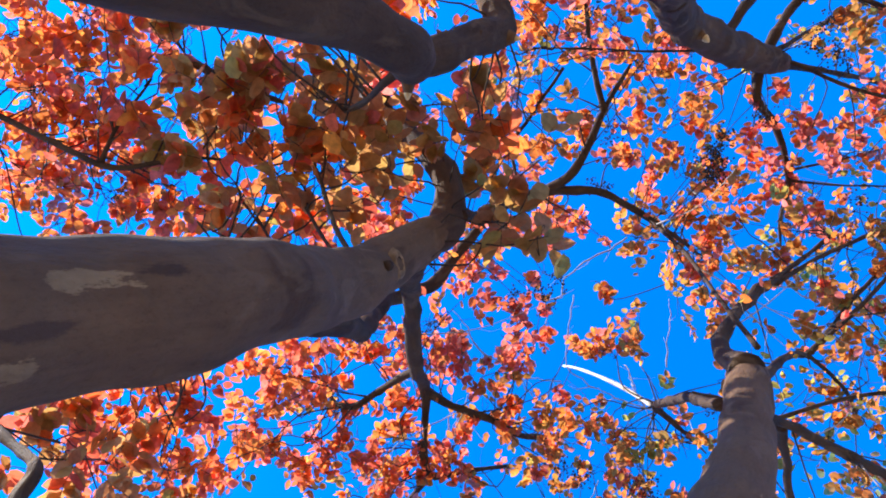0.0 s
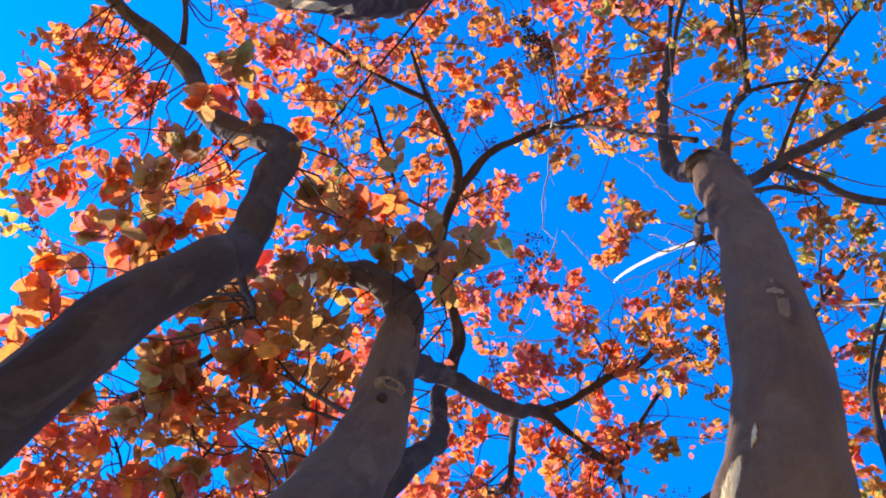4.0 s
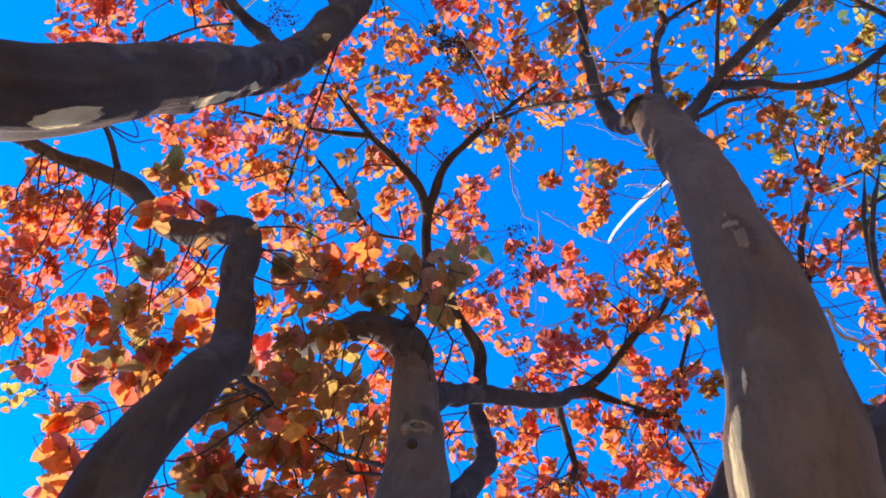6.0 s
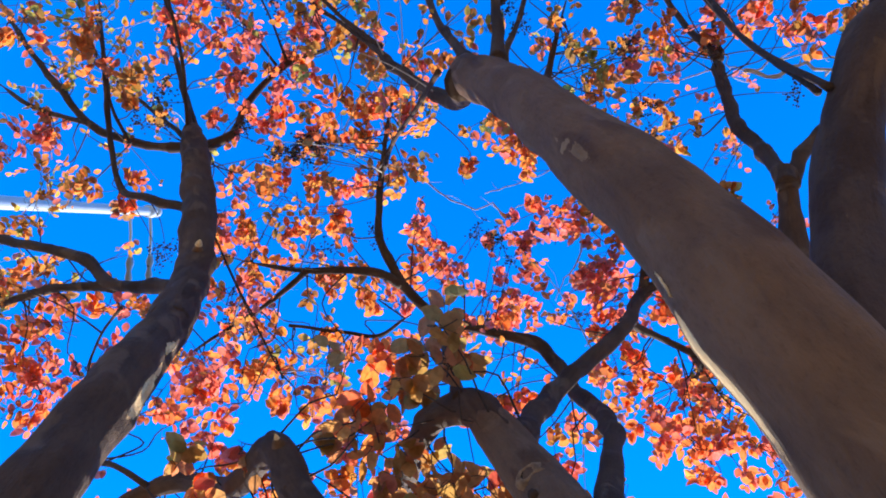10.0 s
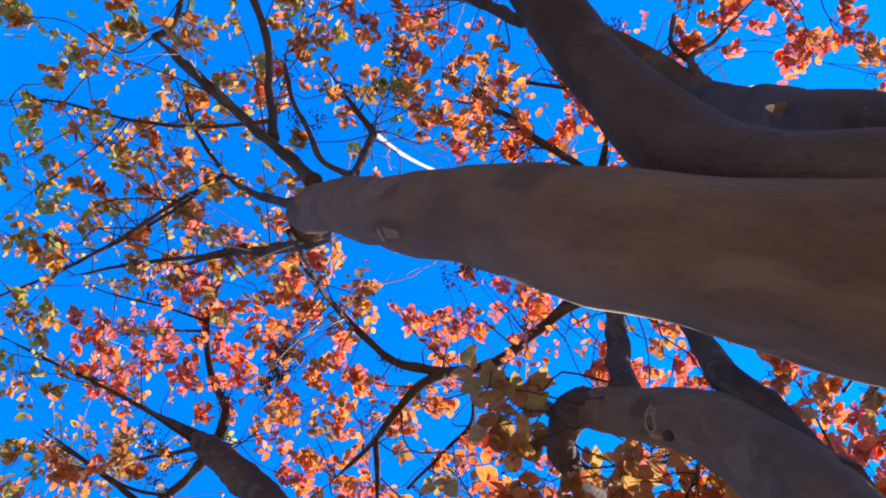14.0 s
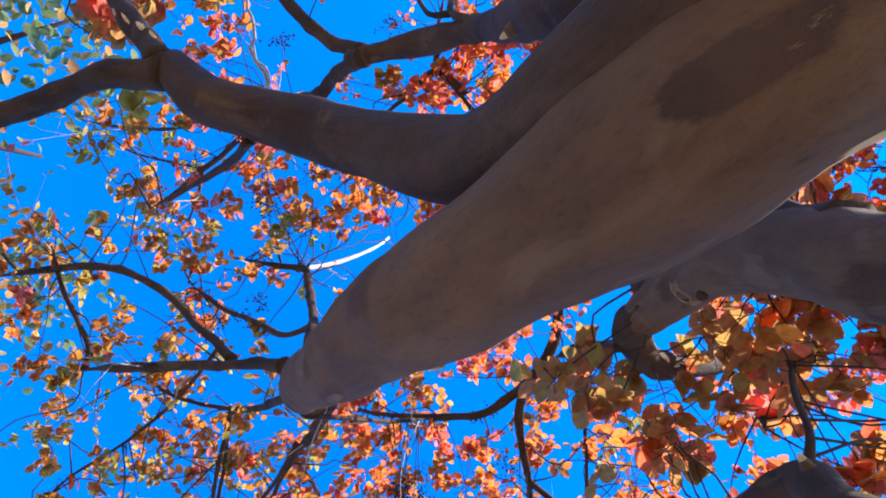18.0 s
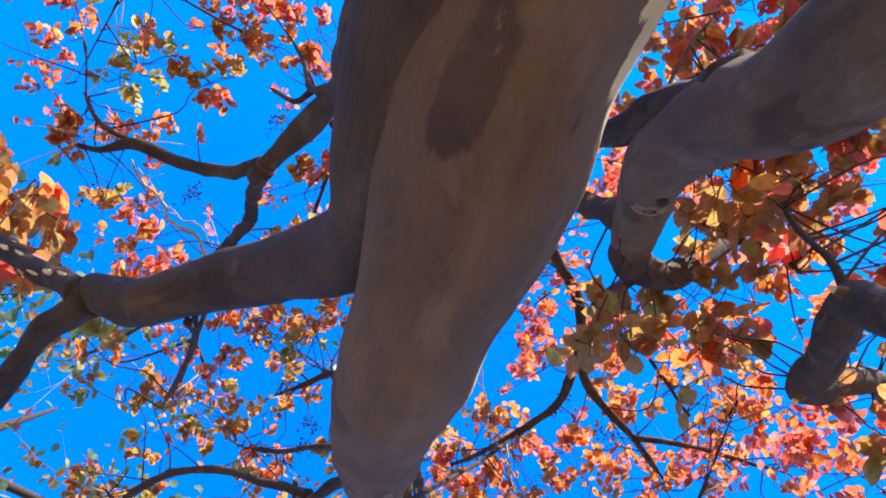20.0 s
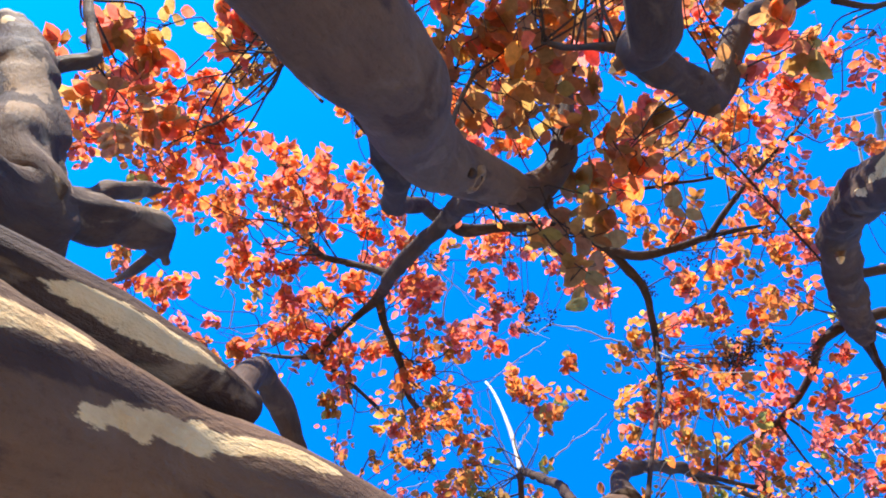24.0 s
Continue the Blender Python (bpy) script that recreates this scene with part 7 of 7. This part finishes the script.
seed_head((0.57, 0.46, 3.90), 0.52, 0.77, 3.81, 0.07)
seed_head((0.94, 0.65, 3.82), 0.92, 0.49, 4.01, 0.07)
seed_head((0.07, 1.71, 3.60), 0.24, 1.66, 3.89, 0.07)
seed_head((-0.41, 0.94, 4.18), -0.29, 1.08, 3.99, 0.07)
seed_head((0.96, 0.69, 3.86), 1.01, 0.55, 3.99, 0.07)
seed_head((0.71, 0.60, 4.10), 0.84, 0.51, 4.02, 0.07)
seed_head((0.58, -0.27, 3.96), 0.76, -0.52, 3.90, 0.07)
seed_head((-0.20, -0.17, 3.83), 0.01, 0.03, 3.93, 0.07)
seed_head((0.35, -0.69, 3.80), 0.40, -0.62, 3.92, 0.07)
seed_head((0.14, 0.96, 3.69), 0.20, 0.70, 3.81, 0.07)
seed_head((0.97, -0.90, 3.87), 1.00, -0.68, 3.90, 0.07)
seed_head((0.00, -0.58, 3.80), -0.11, -0.60, 4.03, 0.07)
seed_head((0.41, 1.24, 4.20), 0.58, 1.36, 4.02, 0.07)
seed_head((0.19, 1.01, 3.79), 0.08, 1.23, 3.76, 0.07)
for limb_line, limb_stem in LIMB_LINES:
    fine_twigs(limb_line, limb_stem)
knot(stem_c, (-0.308, -0.149, 2.582), (0.92, -0.22, -0.32), 0.016, "dark hollow knot in the bark")
stub(stem_b, (-0.275, -0.492, 2.452), (-0.10, 0.98, 0.20), 0.012, 0.02, "broken branch stub with torn pale wood")
stub(stem_f, (-0.356, 0.566, 2.830), (-0.5, -0.15, 0.85), 0.026, 0.03, "broken branch stub with torn pale wood")
stub(stem_f, (-0.242, 0.359, 2.076), (0.99, 0.06, 0.11), 0.008, 0.012, "broken branch stub with torn pale wood")
stub(stem_b, (-0.074, -0.688, 2.838), (0.93, 0.26, -0.28), 0.014, 0.02, "broken branch stub with torn pale wood")
stub(stem_a, (0.513, -0.801, 3.219), (0.59, 0.72, -0.35), 0.014, 0.02, "broken branch stub with torn pale wood")
knot(stem_b, (-0.213, -0.585, 2.575), (0.82, -0.20, -0.54), 0.010, "dark hollow knot in the bark")
for k, (px, py, pz) in enumerate([(0.184, 0.752, 2.336), (0.190, 0.785, 2.360), (0.197, 0.826, 2.390), (0.203, 0.870, 2.423), (0.207, 0.905, 2.449), (0.212, 0.955, 2.486)]):
    bark_patch("bark_flake", stem_d, (px, py, pz), (0.13, 0.80, 0.58), (-0.55 + 0.22 * (k % 4), -0.45, -0.75), 0.0200, 0.030 + 0.008 * (k % 3), 0.13 + 0.05 * (k % 2), INNER, "loose pale flake of bark", lift=0.0014, seed=11.0 + k, curl=0.004, on=rough_limb)
bark_patch("bark_strip", stem_e, (0.028, 0.169, 1.862), (0.58, -0.00, 0.82), (0.33, -0.94, -0.11), 0.0520, 0.034, 0.045, INNER, "pale freshly peeled strip", seed=168.0, curl=0.006)
bark_patch("bark_strip", stem_a, (0.220, -0.742, 2.453), (0.28, -0.03, 0.96), (-0.45, 0.88, 0.15), 0.0561, 0.07, 0.12, INNER, "pale freshly peeled strip", seed=55.9, curl=0.006)
bark_patch("bark_strip", stem_a, (0.264, -0.764, 2.632), (0.20, -0.17, 0.96), (-0.29, 0.93, 0.23), 0.0561, 0.07, 0.20, INNER, "pale freshly peeled strip", seed=37.1, curl=0.006)


# ---- white pole beyond the tree ----
def utility_pole(x, y, height):
    pole = tagged(new("utility_pole"), "white metal pole with two line arms and grey insulators", "pole")
    pole.location = (x, y, 0)

    def rod(name, pts, sides, mat, parent=None):
        v, f = tube(spline(pts, 0.3), sides)
        return link(name, v, f, mat, parent or pole)

    rod("mast", [(0, 0, -0.05, 0.095), (0, 0, height * 0.5, 0.076), (0, 0, height, 0.055)], 20, WHITE_METAL)
    rod("cap", [(0, 0, height - 0.02, 0.074), (0, 0, height + 0.05, 0.07), (0, 0, height + 0.08, 0.03)], 20, WHITE_METAL)
    for z in (height - 0.15, height - 0.65):
        arm = rod("arm", [(0, 0, z, 0.02), (-0.52 * 0.5, -0.28 * 0.5, z + 0.03, 0.018), (-0.52, -0.28, z, 0.016)], 10, WHITE_METAL)
        rod("insulator", [(-0.52, -0.28, z + 0.02, 0.03), (-0.52 * 1.15, -0.28 * 1.15, z, 0.05), (-0.52 * 1.3, -0.28 * 1.3, z - 0.02, 0.028), (-0.52 * 1.45, -0.28 * 1.45, z - 0.03, 0.045), (-0.52 * 1.6, -0.28 * 1.6, z - 0.04, 0.02)], 12, PORCELAIN, arm)
        rod("band", [(0, 0, z - 0.05, 0.086), (0, 0, z + 0.05, 0.084)], 20, CABLE, arm)


utility_pole(2.50, -3.89, 10.0)


# ---- grass blades close by ----
def grass():
    b_v, b_f = [], []
    for _ in range(9000):
        a, rad = rng.uniform(0, 2 * math.pi), 3.2 * math.sqrt(rng.uniform(0, 1))
        x, y = rad * math.cos(a), rad * math.sin(a)
        h, w, t = rng.uniform(0.03, 0.09), rng.uniform(0.002, 0.004), rng.uniform(0, 2 * math.pi)
        dx, dy = math.cos(t), math.sin(t)
        lean = rng.uniform(0.1, 0.6) * h
        z = 0.025 * noise.noise(Vector((x * 0.6, y * 0.6, 0))) - 0.004
        o = len(b_v)
        b_v += [(x - dy * w, y + dx * w, z), (x + dy * w, y - dx * w, z), (x + dx * lean * 0.4 - dy * w * 0.7, y + dy * lean * 0.4 + dx * w * 0.7, z + h * 0.6), (x + dx * lean * 0.4 + dy * w * 0.7, y + dy * lean * 0.4 - dx * w * 0.7, z + h * 0.6), (x + dx * lean, y + dy * lean, z + h)]
        b_f += [(o, o + 1, o + 3, o + 2), (o + 2, o + 3, o + 4)]
    tagged(link("grass", b_v, b_f, BLADE), "short dry grass round the stems", "grass", kind="stuff")


grass()


# ---- tree behind, and unseen copies added all round to block horizon light ----
def far_tree(x, y, height, seed):
    root = tagged(new("background_tree"), "tall green-brown tree; its copies stand unseen to block horizon light", "tree", "trees round the garden")
    r = np.random.default_rng(seed)
    link("trunk", *tube(spline([(0, 0, -0.1, 0.17), (0.05, 0.02, height * 0.35, 0.13), (0.0, 0.06, height * 0.7, 0.07), (0.04, 0.0, height * 0.95, 0.02)], 0.25), 12, 0.05, 0.2, seed), BARK_LIMB_SHADED, root)
    o = []
    for k in range(11):
        z0 = height * r.uniform(0.22, 0.8)
        a = k * 2.4 + r.normal(0, 0.3)
        reach = height * 0.26 * (1.15 - 0.6 * z0 / height)
        end = np.array((math.cos(a) * reach, math.sin(a) * reach, z0 + reach * 0.6))
        link("limb", *tube(spline([(0, 0, z0, 0.05), (*(end * (0.5, 0.5, 0) + np.array((0, 0, z0 + reach * 0.25))), 0.035), (*end, 0.012)], 0.25), 8, 0.05, 0.2, k), BARK_LIMB_SHADED, root)
        for j in range(7):
            o.append(end * r.uniform(0.6, 1.05, 3) + r.normal(0, 0.3, 3))
    centres = np.repeat(np.array(o), 70, axis=0)
    at = centres + r.normal(0, 0.34, centres.shape)
    n = len(at)
    verts, one = leaf_blades(at, unit(r.normal(0, 1, (n, 3))), unit(np.array((0, 0, 1.0)) + r.normal(0, 0.6, (n, 3))), r.uniform(0.07, 0.13, n))
    faces = [tuple(q + 11 * i for q in f) for i in range(n) for f in one]
    tagged(link("crown", verts.reshape(-1, 3), faces, [GREEN, OLIVE], root, "loose crown of dull green and brown leaves", np.repeat((r.random(n) < 0.35).astype(int), 8)), kind="stuff")
    root.location = (x, y, 0)
    return root


first = far_tree(3.11, 3.65, 8.6, 11)
# unseen ring, added to keep horizon glow off the stems, open towards the sun
for k in range(17):
    a = SUN_AZ + radians(30 + k * 300 / 16)
    ring = 9.5 + 1.6 * math.sin(k * 2.3)
    copy_thing(first, pose(ring * math.cos(a), ring * math.sin(a), 0, 0, 0, k * 77) @ Matrix.Scale(0.80 + 0.12 * math.cos(k * 1.7), 4))
